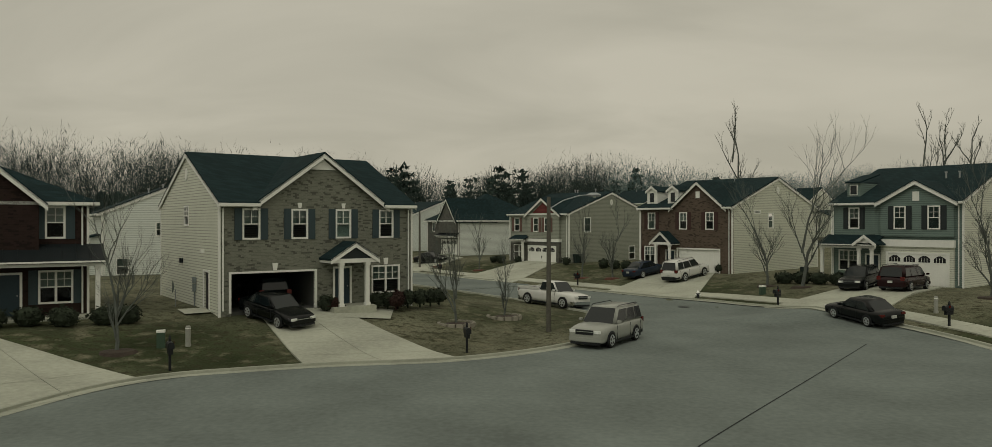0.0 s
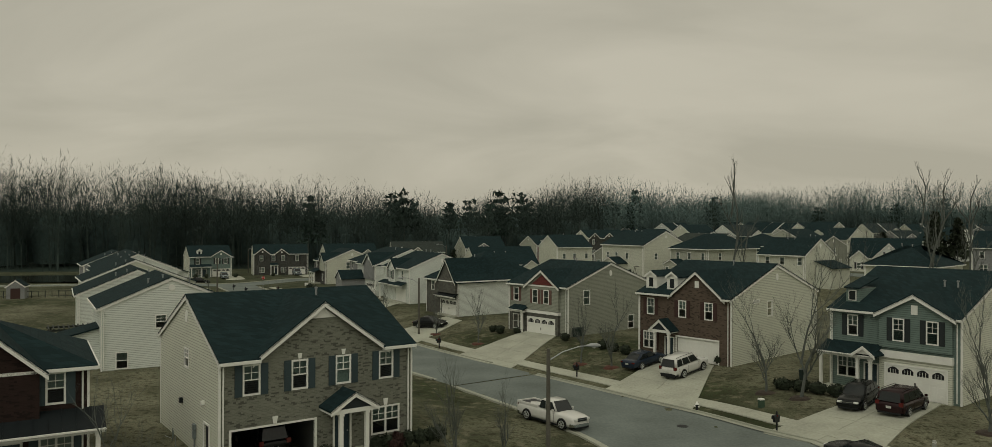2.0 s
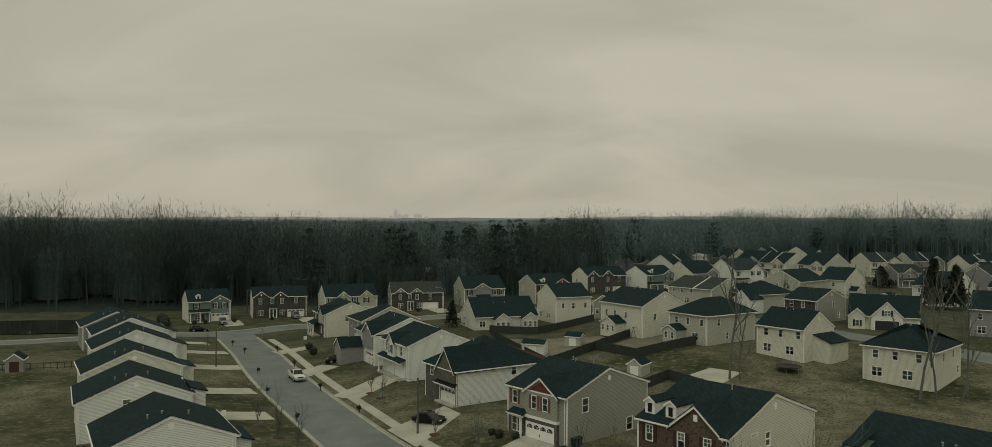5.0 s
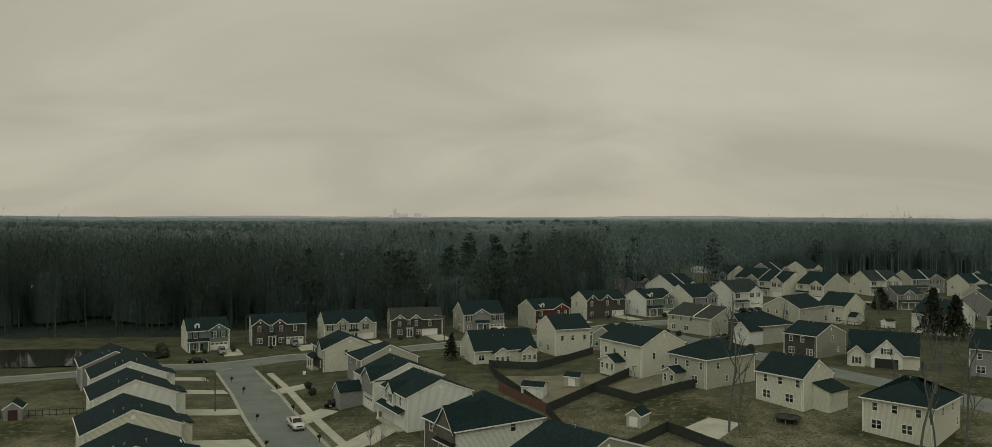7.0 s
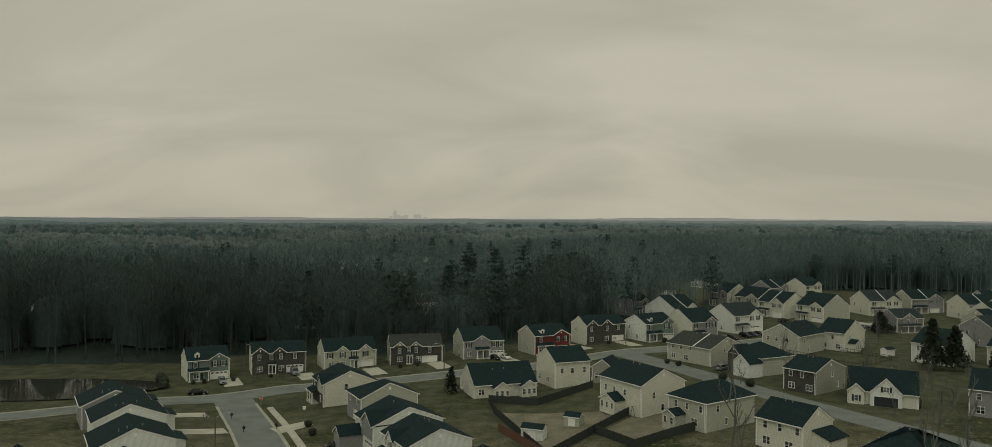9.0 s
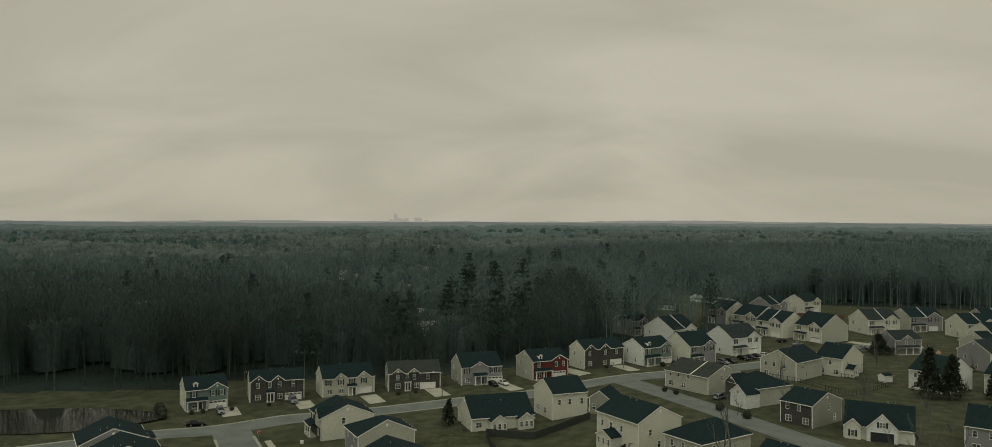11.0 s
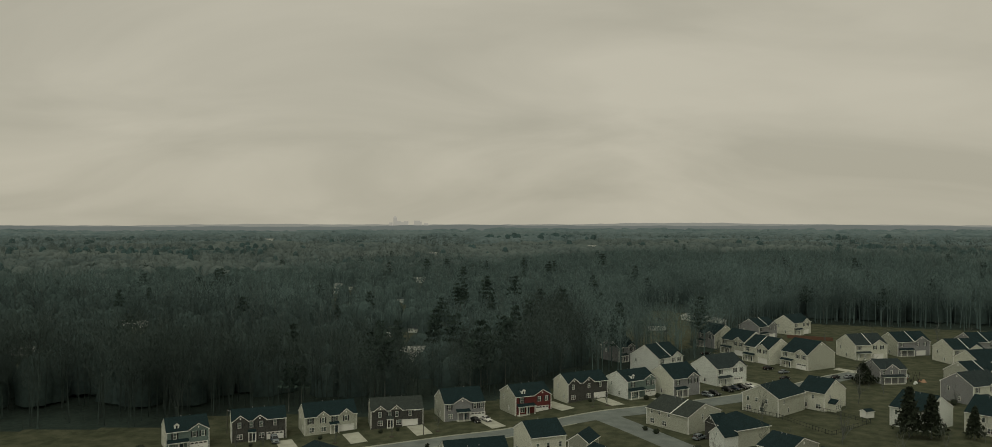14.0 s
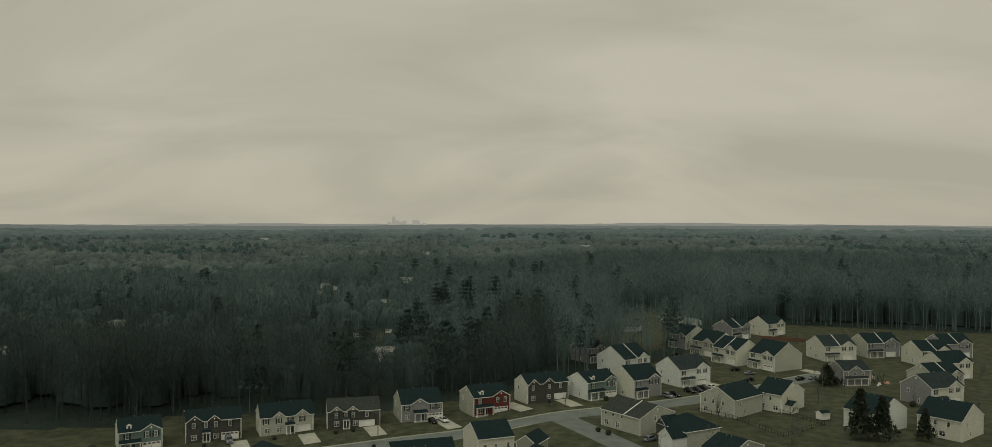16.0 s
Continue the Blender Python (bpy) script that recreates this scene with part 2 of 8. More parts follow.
def seg_dist(x, y, line):
    best = np.full(np.shape(x), 1e9)
    for (ax, ay), (bx, by) in zip(line[:-1], line[1:]):
        dx, dy = bx - ax, by - ay
        k = np.clip(((x - ax) * dx + (y - ay) * dy) / (dx * dx + dy * dy), 0, 1)
        best = np.minimum(best, np.hypot(x - ax - k * dx, y - ay - k * dy))
    return best


STREET = [(11, 54), (8.5, 61), (0, 73), (-13.5, 91.5), (-25, 112), (-34, 129), (-42, 145), (-51.5, 166), (-61, 186), (-68, 201)]
CROSS = [(-190, 125), (-150, 149), (-114, 170), (-96, 182.5), (-80, 193), (-65, 203.5), (-51, 209), (-25, 216), (-3, 224), (25, 236), (55, 248), (85, 262), (115, 280), (140, 300), (175, 322)]
BACKST = [(40, 242), (56, 208), (72, 172), (90, 140), (112, 105)]
BULB = [(3, 16, 21.5), (11, 33, 14)]


def height(x, y):
    x, y = np.asarray(x, float), np.asarray(y, float)
    lots = 2.8 * sm(4, 46, x) * sm(105, 150, y) - 1.9 * sm(140, 205, y) * sm(0, -55, x) + 1.6 * sm(280, 420, y) * sm(60, 140, x)
    d = seg_dist(x, y, STREET) - 5.0
    for bx, by, br in BULB:
        d = np.minimum(d, np.hypot(x - bx, y - by) - br)
    return lots - 1.35 * (1 - 0.45 * sm(0, 12, d) - 0.55 * np.clip(d / 12, 0, 1)) * (1 - 0.35 * sm(130, 190, y))


def gz(x, y):
    return float(height(x, y))

# ---- ground, roads and paths ----
def lawn():
    """Dormant lawn: straw and green patches, fine blades."""
    m = bpy.data.materials.new("winter_lawn")
    m.use_nodes = True
    nt = m.node_tree
    p = nt.nodes["Principled BSDF"]
    p.inputs["Roughness"].default_value, p.inputs["Specular IOR Level"].default_value = 0.95, 0.08
    co = nt.nodes.new("ShaderNodeTexCoord")
    tex = []
    for sc, det in ((0.045, 2.0), (0.28, 4.0), (2.2, 5.0), (9.0, 6.0), (0.9, 6.0)):
        n = nt.nodes.new("ShaderNodeTexNoise")
        n.inputs["Scale"].default_value, n.inputs["Detail"].default_value = sc, det
        nt.links.new(co.outputs["Object"], n.inputs["Vector"])
        tex.append(n.outputs["Fac"])

    def mx(f, a, b, lo, hi):
        r = nt.nodes.new("ShaderNodeMapRange")
        r.inputs["From Min"].default_value, r.inputs["From Max"].default_value = lo, hi
        nt.links.new(f, r.inputs["Value"])
        n = nt.nodes.new("ShaderNodeMix")
        n.data_type = "RGBA"
        nt.links.new(r.outputs[0], n.inputs[0])
        for k, v in ((6, a), (7, b)):
            if isinstance(v, tuple):
                n.inputs[k].default_value = (*v, 1)
            else:
                nt.links.new(v, n.inputs[k])
        return n.outputs[2]
    green = mx(tex[1], (0.026, 0.036, 0.016), (0.056, 0.07, 0.034), 0.35, 0.65)
    straw = mx(tex[1], (0.096, 0.1, 0.065), (0.185, 0.187, 0.13), 0.35, 0.65)
    base = mx(tex[0], green, straw, 0.39, 0.55)
    worn = mx(tex[2], base, (0.045, 0.046, 0.026), 0.5, 0.66)
    bare = mx(tex[4], worn, (0.154, 0.15, 0.102), 0.54, 0.7)
    col = mx(tex[3], bare, (0.022, 0.023, 0.011), 0.5, 0.74)
    # rank unmown ground beyond the gardens
    field = mx(tex[1], (0.042, 0.052, 0.03), (0.084, 0.092, 0.058), 0.35, 0.65)
    field = mx(tex[3], field, (0.03, 0.032, 0.018), 0.5, 0.8)
    sep = nt.nodes.new("ShaderNodeSeparateXYZ")
    nt.links.new(co.outputs["Object"], sep.inputs[0])
    wob = nt.nodes.new("ShaderNodeMath")
    wob.operation = "MULTIPLY_ADD"
    nt.links.new(tex[0], wob.inputs[0])
    wob.inputs[1].default_value = 120.0
    nt.links.new(sep.outputs[1], wob.inputs[2])
    col = mx(wob.outputs[0], col, field, 195, 250)
    nt.links.new(col, p.inputs["Base Color"])
    bp = nt.nodes.new("ShaderNodeBump")
    bp.inputs["Strength"].default_value, bp.inputs["Distance"].default_value = 0.6, 0.05
    nt.links.new(tex[3], bp.inputs["Height"])
    nt.links.new(bp.outputs[0], p.inputs["Normal"])
    return m


GRASS = lawn()
ASPHALT = mat("worn_asphalt", (0.158, 0.164, 0.146), 0.9, 0.26, 0.25, 18, bump=0.15, spec=0.2)
LITTER = mat("forest_floor", (0.032, 0.042, 0.034), 0.95, 0.4, 0.05, 14, bump=0.5, spec=0.05)
WATER = mat("still_pond_water", (0.03, 0.03, 0.022), 0.06, 0.2, 0.2, 6, bump=0.02, spec=0.5)
TAR = mat("tar_seam", (0.03, 0.032, 0.03), 0.8, 0.2, spec=0.15)


def axis_steps(lo, hi, fine_lo, fine_hi, step, grow):
    a = list(np.arange(fine_lo, fine_hi + 0.01, step))
    s = step
    while a[-1] < hi:
        s *= grow
        a.append(a[-1] + s)
    s = step
    while a[0] > lo:
        s *= grow
        a.insert(0, a[0] - s)
    return np.array(a)


def far_height(x, y):
    """Rolling hills far off."""
    r = np.hypot(x, y)
    return height(x, y) + sm(600, 4500, r) * (10 + 7 * np.sin(x / 610 + 1.2) + 5 * np.sin(y / 830 + x / 1400) + 14 * sm(500, 2200, x))


gx, gy = axis_steps(-4700, 4700, -150, 230, 2.5, 1.25), axis_steps(-1500, 4850, -10, 470, 2.5, 1.25)
GX, GY = np.meshgrid(gx, gy)
GZ = far_height(GX, GY)
verts = np.stack([GX, GY, GZ], -1).reshape(-1, 3)
nx, ny = len(gx), len(gy)
idx = np.arange(nx * ny).reshape(ny, nx)
quads = np.stack([idx[:-1, :-1], idx[:-1, 1:], idx[1:, 1:], idx[1:, :-1]], -1).reshape(-1, 4)
me = bpy.data.meshes.new("ground")
me.from_pydata(verts.tolist(), [], quads.tolist())
me.materials.append(GRASS)
me.materials.append(LITTER)


def wooded(x, y):
    """How deep into the woods a place lies, in metres; below 0 is the settlement."""
    edge = 250 + 0.22 * (x + 90) + 7 * np.sin(x / 17.0)
    edge = np.where(x > 25, 275 + 1.0 * (x - 25) + 7 * np.sin(x / 19.0), edge)
    edge = np.where(x > 100, 350 + 1.3 * (x - 100) + 8 * np.sin(x / 19.0), edge)
    edge = np.where(x > 180, 455 - 0.35 * (x - 180), edge)
    edge = np.where(x < -95, 244 + 0.12 * (x + 95), edge)
    d = (y - edge) * 0.8
    d = np.maximum(d, (-x - 230 + 0.25 * (y - 120)))
    d = np.maximum(d, x - 265 - 0.15 * (y - 100))
    open_ = np.hypot(x - 106 - 0.3 * (y - 440), (y - 438) / 2.5) - 28 + 4 * np.sin(x / 7.0 + y / 13.0)
    return np.minimum(d, open_)


# lots cut into the woods: place, heading, width, depth, wall height of a pale building
LOTS = [(-224, 468, 12, 17, 9, 2.8), (-229, 372, 5, 12, 8, 2.8), (-150, 752, 0, 12, 9, 3.4), (-133, 738, 25, 9, 8, 3.0), (-143, 700, -20, 8, 7, 2.8), (-90, 640, 10, 11, 8, 2.8), (-73, 625, -15, 8, 7, 2.8),
        (-60, 436, 8, 8, 7, 2.6), (-44, 452, -20, 7, 7, 2.6), (-36, 354, 12, 12, 9, 5.2), (-82, 826, 5, 18, 10, 4.0), (-125, 1440, 0, 50, 14, 5.0), (-650, 2150, 5, 70, 22, 9.0), (190, 1655, 0, 55, 14, 5.0)]


def cleared(x, y, reach=0.2):
    """True on open ground before the buildings in the woods."""
    out = np.zeros(np.shape(x), bool)
    for bx, by, _, bw, _, _ in LOTS:
        d = math.hypot(bx, by)
        al, ac = ((bx - x) * bx + (by - y) * by) / d, ((x - bx) * by - (y - by) * bx) / d
        half = bw * 0.35 + 3 + 3 * np.sin(al / 13.0 + bx)
        out |= (al > -14) & (al < reach * d) & (np.abs(ac - bw * 0.4) < half * (1 - 0.6 * np.clip(al / (reach * d), 0, 1)))
    return out


cx, cy = GX[:-1, :-1] + 1.2, GY[:-1, :-1] + 1.2
me.polygons.foreach_set("material_index", ((wooded(cx, cy) > 0) & ~cleared(cx, cy, 0.12)).astype(int).ravel())
me.update()
tagged(new("ground", me), "winter lawn and leaf litter, gently falling to the street", "ground", kind="structure")


def ribbon(pts, offs, lift):
    s = Shape()
    n = len(pts)
    for i, (x, y) in enumerate(pts):
        a, b = pts[max(i - 1, 0)], pts[min(i + 1, n - 1)]
        d = math.hypot(b[0] - a[0], b[1] - a[1])
        tx, ty = (b[0] - a[0]) / d, (b[1] - a[1]) / d
        for o in offs:
            px, py = x - ty * o, y + tx * o
            s.v.append((px, py, gz(px, py) + lift))
    k = len(offs)
    for i in range(n - 1):
        for j in range(k - 1):
            s.f.append((i * k + j, i * k + j + 1, (i + 1) * k + j + 1, (i + 1) * k + j))
    return s


def smooth_line(ctrl, per=6):
    """A soft curve through its controls."""
    out = []
    for i in range(len(ctrl) - 1):
        p0, p1, p2, p3 = ctrl[max(i - 1, 0)], ctrl[i], ctrl[i + 1], ctrl[min(i + 2, len(ctrl) - 1)]
        for j in range(per):
            t = j / per
            out.append(tuple(0.5 * (2 * b + (c - a) * t + (2 * a - 5 * b + 4 * c - d) * t * t + (3 * b - a - 3 * c + d) * t ** 3) for a, b, c, d in zip(p0, p1, p2, p3)))
    out.append(ctrl[-1])
    return out


STREETS = smooth_line(STREET)
# kerb lines of the bulb and the mouth of the street
KERB_W = smooth_line([(-12, 0), (-17.5, 14), (-16.2, 25.1), (-13.5, 30.6), (-8, 33.3), (-1.7, 34.9), (3.5, 38.7), (7.2, 44.5), (7.3, 50), (3.6, 58), (-3.9, 69.8)])
KERB_E = smooth_line([(20, 0), (24, 18), (24.4, 33), (24.2, 41), (21.5, 48.8), (17.3, 57.5), (12.6, 64.5), (4.1, 75.6)])


def sheet(name, left, right, lift, material, label, category, rows=10):
    """A road surface between two kerb lines."""
    s = Shape()
    n = 60

    def at(line, t):
        k = t * (len(line) - 1)
        i = min(int(k), len(line) - 2)
        return [a + (b - a) * (k - i) for a, b in zip(line[i], line[i + 1])]
    for i in range(n + 1):
        a, b = at(left, i / n), at(right, i / n)
        for j in range(rows + 1):
            x, y = a[0] + (b[0] - a[0]) * j / rows, a[1] + (b[1] - a[1]) * j / rows
            s.v.append((x, y, gz(x, y) + lift))
    k = rows + 1
    for i in range(n):
        for j in range(rows):
            s.f.append((i * k + j, i * k + j + 1, (i + 1) * k + j + 1, (i + 1) * k + j))
    return tagged(part(name, s, material), label, category, kind="structure")


sheet("road", KERB_W, KERB_E, 0.05, ASPHALT, "worn grey asphalt turning circle with tar seams", "road", 16)
tagged(part("road", ribbon(STREETS[12:], [-4.8, -2.4, 0, 2.4, 4.8], 0.046), ASPHALT), "worn grey asphalt street between concrete kerbs", "road", kind="structure")
CROSSS = smooth_line(CROSS)
tagged(part("road", ribbon(CROSSS, [-4.6, -2.3, 0, 2.3, 4.6], 0.042), ASPHALT), "grey asphalt cross street", "road", kind="structure")
BACKS = smooth_line(BACKST)
tagged(part("road", ribbon(BACKS, [-4.4, -2.2, 0, 2.2, 4.4], 0.038), ASPHALT), "grey asphalt street behind the gardens", "road", kind="structure")
for name, ctrl in (("seam", [(5.7, 21.5), (8.8, 25.7), (13.5, 32), (18.9, 39.3)]), ("seam", [(4.2, 19), (5.7, 21.5)])):
    tagged(part("tar_seam", ribbon(smooth_line(ctrl, 10), [-0.03, 0.03], 0.056), TAR), "thin black tar line across the asphalt", "road seam", kind="structure")


def kerb(line, side, label="pale concrete kerb with a flat gutter"):
    """A raised kerb with its gutter along a road's edge; side: +1 left of the line."""
    s = Shape()
    offs = [(-0.02 * side, 0.05), (0.0, 0.17), (0.16 * side, 0.17), (0.2 * side, -0.05)]
    gut = [(-0.5 * side, 0.062), (-0.02 * side, 0.062)]
    n = len(line)
    for group in (offs, gut):
        base = len(s.v)
        k = len(group)
        for i, (x, y) in enumerate(line):
            a, b = line[max(i - 1, 0)], line[min(i + 1, n - 1)]
            d = math.hypot(b[0] - a[0], b[1] - a[1]) or 1
            tx, ty = (b[0] - a[0]) / d, (b[1] - a[1]) / d
            for o, h in group:
                px, py = x - ty * o, y + tx * o
                s.v.append((px, py, gz(x, y) + h))
        for i in range(n - 1):
            for j in range(k - 1):
                s.f.append((base + i * k + j, base + i * k + j + 1, base + (i + 1) * k + j + 1, base + (i + 1) * k + j))
    return tagged(part("kerb", s, KERB), label, "kerb", kind="structure")


def offset(line, o):
    out = []
    n = len(line)
    for i, (x, y) in enumerate(line):
        a, b = line[max(i - 1, 0)], line[min(i + 1, n - 1)]
        d = math.hypot(b[0] - a[0], b[1] - a[1]) or 1
        out.append((x - (b[1] - a[1]) / d * o, y + (b[0] - a[0]) / d * o))
    return out


kerb(KERB_W, 1)
kerb(KERB_E, -1)
kerb(offset(STREETS[13:-4], 4.8), 1)
kerb(offset(STREETS[14:-4], -4.8), -1)
kerb([p for p in offset(CROSSS, 4.6)], 1)
kerb([p for p in offset(CROSSS, -4.6) if p[0] < -80], -1)
kerb([p for p in offset(CROSSS, -4.6) if -52 < p[0] < 32], -1)


def pad(name, corners, lift, material, label, category, n=8):
    """A concrete sheet between four corners (going round), laid on the land."""
    s = Shape()
    a, b, c, d = corners
    for i in range(n + 1):
        for j in range(n + 1):
            u, v = i / n, j / n
            x = (1 - u) * ((1 - v) * a[0] + v * d[0]) + u * ((1 - v) * b[0] + v * c[0])
            y = (1 - u) * ((1 - v) * a[1] + v * d[1]) + u * ((1 - v) * b[1] + v * c[1])
            s.v.append((x, y, gz(x, y) + lift))
    for i in range(n):
        for j in range(n):
            s.f.append((i * (n + 1) + j, (i + 1) * (n + 1) + j, (i + 1) * (n + 1) + j + 1, i * (n + 1) + j + 1))
    return tagged(part(name, s, material), label, category, kind="structure")


def slabs(corners, nu, nv, label, lift=0.075):
    """A drive of concrete slabs with open joints, between four corners going round."""
    e = tagged(new("driveway"), label, "driveway", kind="structure")
    a, b, c, d = corners
    for i in range(nu):
        for j in range(nv):
            s = Shape()
            m = 3
            for p in range(m + 1):
                for q in range(m + 1):
                    u, v = (i + 0.006 + 0.988 * p / m) / nu, (j + 0.006 + 0.988 * q / m) / nv
                    x = (1 - u) * ((1 - v) * a[0] + v * d[0]) + u * ((1 - v) * b[0] + v * c[0])
                    y = (1 - u) * ((1 - v) * a[1] + v * d[1]) + u * ((1 - v) * b[1] + v * c[1])
                    s.v.append((x, y, gz(x, y) + lift))
            w = m + 1
            for p in range(m):
                for q in range(m):
                    s.f.append((p * w + q, (p + 1) * w + q, (p + 1) * w + q + 1, p * w + q + 1))
            ring = [q for q in range(w)] + [p * w + m for p in range(1, w)] + [m * w + q for q in range(m - 1, -1, -1)] + [p * w for p in range(m - 1, 0, -1)]
            n0 = len(s.v)
            s.v += [(s.v[k][0], s.v[k][1], s.v[k][2] - 0.1) for k in ring]
            for k in range(len(ring)):
                k2 = (k + 1) % len(ring)
                s.f.append((ring[k], ring[k2], n0 + k2, n0 + k))
            part("slab", s, CONCRETE, e)
    return e


# pavement along the east side of the street, in slabs
def pavement(line, o, half, label, step=1.5):
    e = tagged(new("pavement"), label, "pavement", kind="structure")
    pts = offset(line, o)
    walk_pts, acc = [pts[0]], 0
    for a, b in zip(pts[:-1], pts[1:]):
        d = math.hypot(b[0] - a[0], b[1] - a[1])
        n = max(1, round(d / step))
        walk_pts += [(a[0] + (b[0] - a[0]) * i / n, a[1] + (b[1] - a[1]) * i / n) for i in range(1, n + 1)]
    for a, b in zip(walk_pts[:-1], walk_pts[1:]):
        dx, dy = b[0] - a[0], b[1] - a[1]
        d = math.hypot(dx, dy)
        tx, ty = dx / d, dy / d
        a2, b2 = (a[0] + tx * 0.012, a[1] + ty * 0.012), (b[0] - tx * 0.012, b[1] - ty * 0.012)
        q = [(p[0] - ty * k, p[1] + tx * k) for p, k in ((a2, half), (a2, -half), (b2, -half), (b2, half))]
        z = [gz(*p) + 0.085 for p in q]
        s = Shape().hexa([(p[0], p[1], h - 0.1) for p, h in zip(q, z)] + [(p[0], p[1], h) for p, h in zip(q, z)])
        part("slab", s, CONCRETE, e)


EAST = KERB_E[8:] + offset(STREETS[14:-6], -4.8)
pavement(EAST, -2.2, 0.75, "pale concrete pavement slabs beside a grass verge")

slabs([(-13.4, 43.2), (-9.6, 45.6), (-1.3, 34.8), (-8.2, 33.3)], 2, 5, "pale concrete drive sloping down from an open garage")
slabs([(-26, 36), (-21.2, 33.6), (-13.6, 30.2), (-16.6, 24.5)], 2, 4, "pale concrete drive with dark joints")
slabs([(30.6, 60.6), (33.4, 57.6), (22.4, 46.2), (18.6, 53.6)], 2, 5, "pale concrete drive beneath parked cars")
slabs([(17.2, 78.2), (20.8, 73.2), (15.5, 60.6), (9.6, 68.5)], 2, 5, "pale concrete drive beneath parked cars")
slabs([(4.6, 97.3), (7.4, 92.4), (1.6, 78.6), (-4.6, 86.4)], 2, 5, "pale concrete drive to a white garage door")
slabs([(-7.2, 112), (-4.6, 107.5), (-9.6, 95.6), (-14.4, 103.6)], 2, 4, "pale concrete drive")
pad("path", [(-9.5, 44.9), (-6.2, 46.9), (-6.0, 43.8), (-8.9, 42.6)], 0.082, CONCRETE, "pale concrete path to a front porch", "path")

# ---- houses ----
HOUSES = []


class House:
    """A timber-framed house; local x runs along the wall that is turned to the camera, y goes into the house, z up."""

    def __init__(self, x, y, ang, W, D, label, H=5.7, ridge="x", pitch=0.55, hip=(False, False), front=None, side=None, roof=None, z=None, near=False):
        self.W, self.D, self.H, self.ridge, self.pitch, self.hip = W, D, H, ridge, pitch, hip
        self.front, self.side, self.roofm = front or VINYL, side or VINYL, roof or ROOF
        a = radians(ang)
        if z is None:
            mx, my = x + (W * math.cos(a) - D * math.sin(a)) / 2, y + (W * math.sin(a) + D * math.cos(a)) / 2
            z = gz(mx, my)
        self.at = pose(x, y, z, 0, 0, ang)
        self.e = thing("house", x, y, z, ang, label, "house")
        self.holes = {"F": [], "R": [], "L": [], "B": []}
        self.trim = Shape()
        self.near = near
        self.hip_in = 0.0
        self.gables = []
        HOUSES.append(self)

    def len(self, face):
        return self.W if face in "FB" else self.D

    def pt(self, face, u, o, z):
        if face == "F":
            return (u, -o, z)
        if face == "R":
            return (self.W + o, u, z)
        if face == "L":
            return (-o, self.D - u, z)
        return (self.W - u, self.D + o, z)

    def fbox(self, s, face, u0, u1, o0, o1, z0, z1):
        p = self.pt
        return s.hexa([p(face, u0, o0, z0), p(face, u1, o0, z0), p(face, u1, o1, z0), p(face, u0, o1, z0), p(face, u0, o0, z1), p(face, u1, o0, z1), p(face, u1, o1, z1), p(face, u0, o1, z1)])

    def plate(self, s, face, us, zs, o0, o1, solid):
        """A plate with openings, as one connected piece: cells (i, j) that are solid."""
        idx = {}

        def vid(i, j, k):
            if (i, j, k) not in idx:
                idx[i, j, k] = len(s.v)
                s.v.append(self.pt(face, us[i], (o0, o1)[k], zs[j]))
            return idx[i, j, k]
        nu, nz = len(us) - 1, len(zs) - 1
        ok = {(i, j) for i in range(nu) for j in range(nz) if solid((us[i] + us[i + 1]) / 2, (zs[j] + zs[j + 1]) / 2)}
        for i, j in ok:
            q = ((i, j), (i + 1, j), (i + 1, j + 1), (i, j + 1))
            s.f.append(tuple(vid(a, b, 1) for a, b in q))
            s.f.append(tuple(vid(a, b, 0) for a, b in q[::-1]))
            for (a, b), nb in (((q[0], q[1]), (i, j - 1)), ((q[1], q[2]), (i + 1, j)), ((q[2], q[3]), (i, j + 1)), ((q[3], q[0]), (i - 1, j))):
                if nb not in ok:
                    s.f.append((vid(*a, 0), vid(*b, 0), vid(*b, 1), vid(*a, 1)))

    def window(self, face, u, z, w=0.95, h=1.6, shut=None, twin=False, out=0.0, cut=True, blind=True, grid=False):
        """A sash window: frame, panes, blind behind, shutters beside."""
        u0, u1 = u, u + w
        if cut:
            self.holes[face].append((u0, u1, z, z + h))
        f = Shape()
        t = 0.06
        a, b = (-0.1 + out, 0.035 + out) if cut else (out, out + 0.05)
        us, zs = [u0 - 0.04, u0 + t], [z - 0.04, z + t, z + h / 2 - 0.03, z + h / 2 + 0.03]
        mid, n = (u0 + u1) / 2, (4 if twin else 2) if grid else 0
        bars = []
        for i in range(1, n):
            if twin and i == 2:
                continue
            uu = u0 + (u1 - u0) * i / n
            bars.append((uu - 0.014, uu + 0.014))
        if twin:
            bars.append((mid - 0.06, mid + 0.06))
        for q in sorted(bars):
            us += q
        us += [u1 - t, u1 + 0.04]
        if grid:
            zs += [z + h * 0.74 - 0.014, z + h * 0.74 + 0.014]
        zs += [z + h - t, z + h + 0.04]

        def solid(u_, z_):
            if not (u0 + t < u_ < u1 - t and z + t < z_ < z + h - t) or abs(z_ - z - h / 2) < 0.03:
                return True
            if twin and abs(u_ - mid) < 0.06:
                return True
            up_ = z_ > z + h / 2
            return bool(grid and up_ and (abs(z_ - z - h * 0.74) < 0.014 or any(q[0] < u_ < q[1] for q in bars)))
        self.plate(f, face, us, zs, a, b, solid)
        w_ = part("window", f, TRIM, self.e)
        g = a + 0.055 if cut else out + 0.02
        s = Shape()
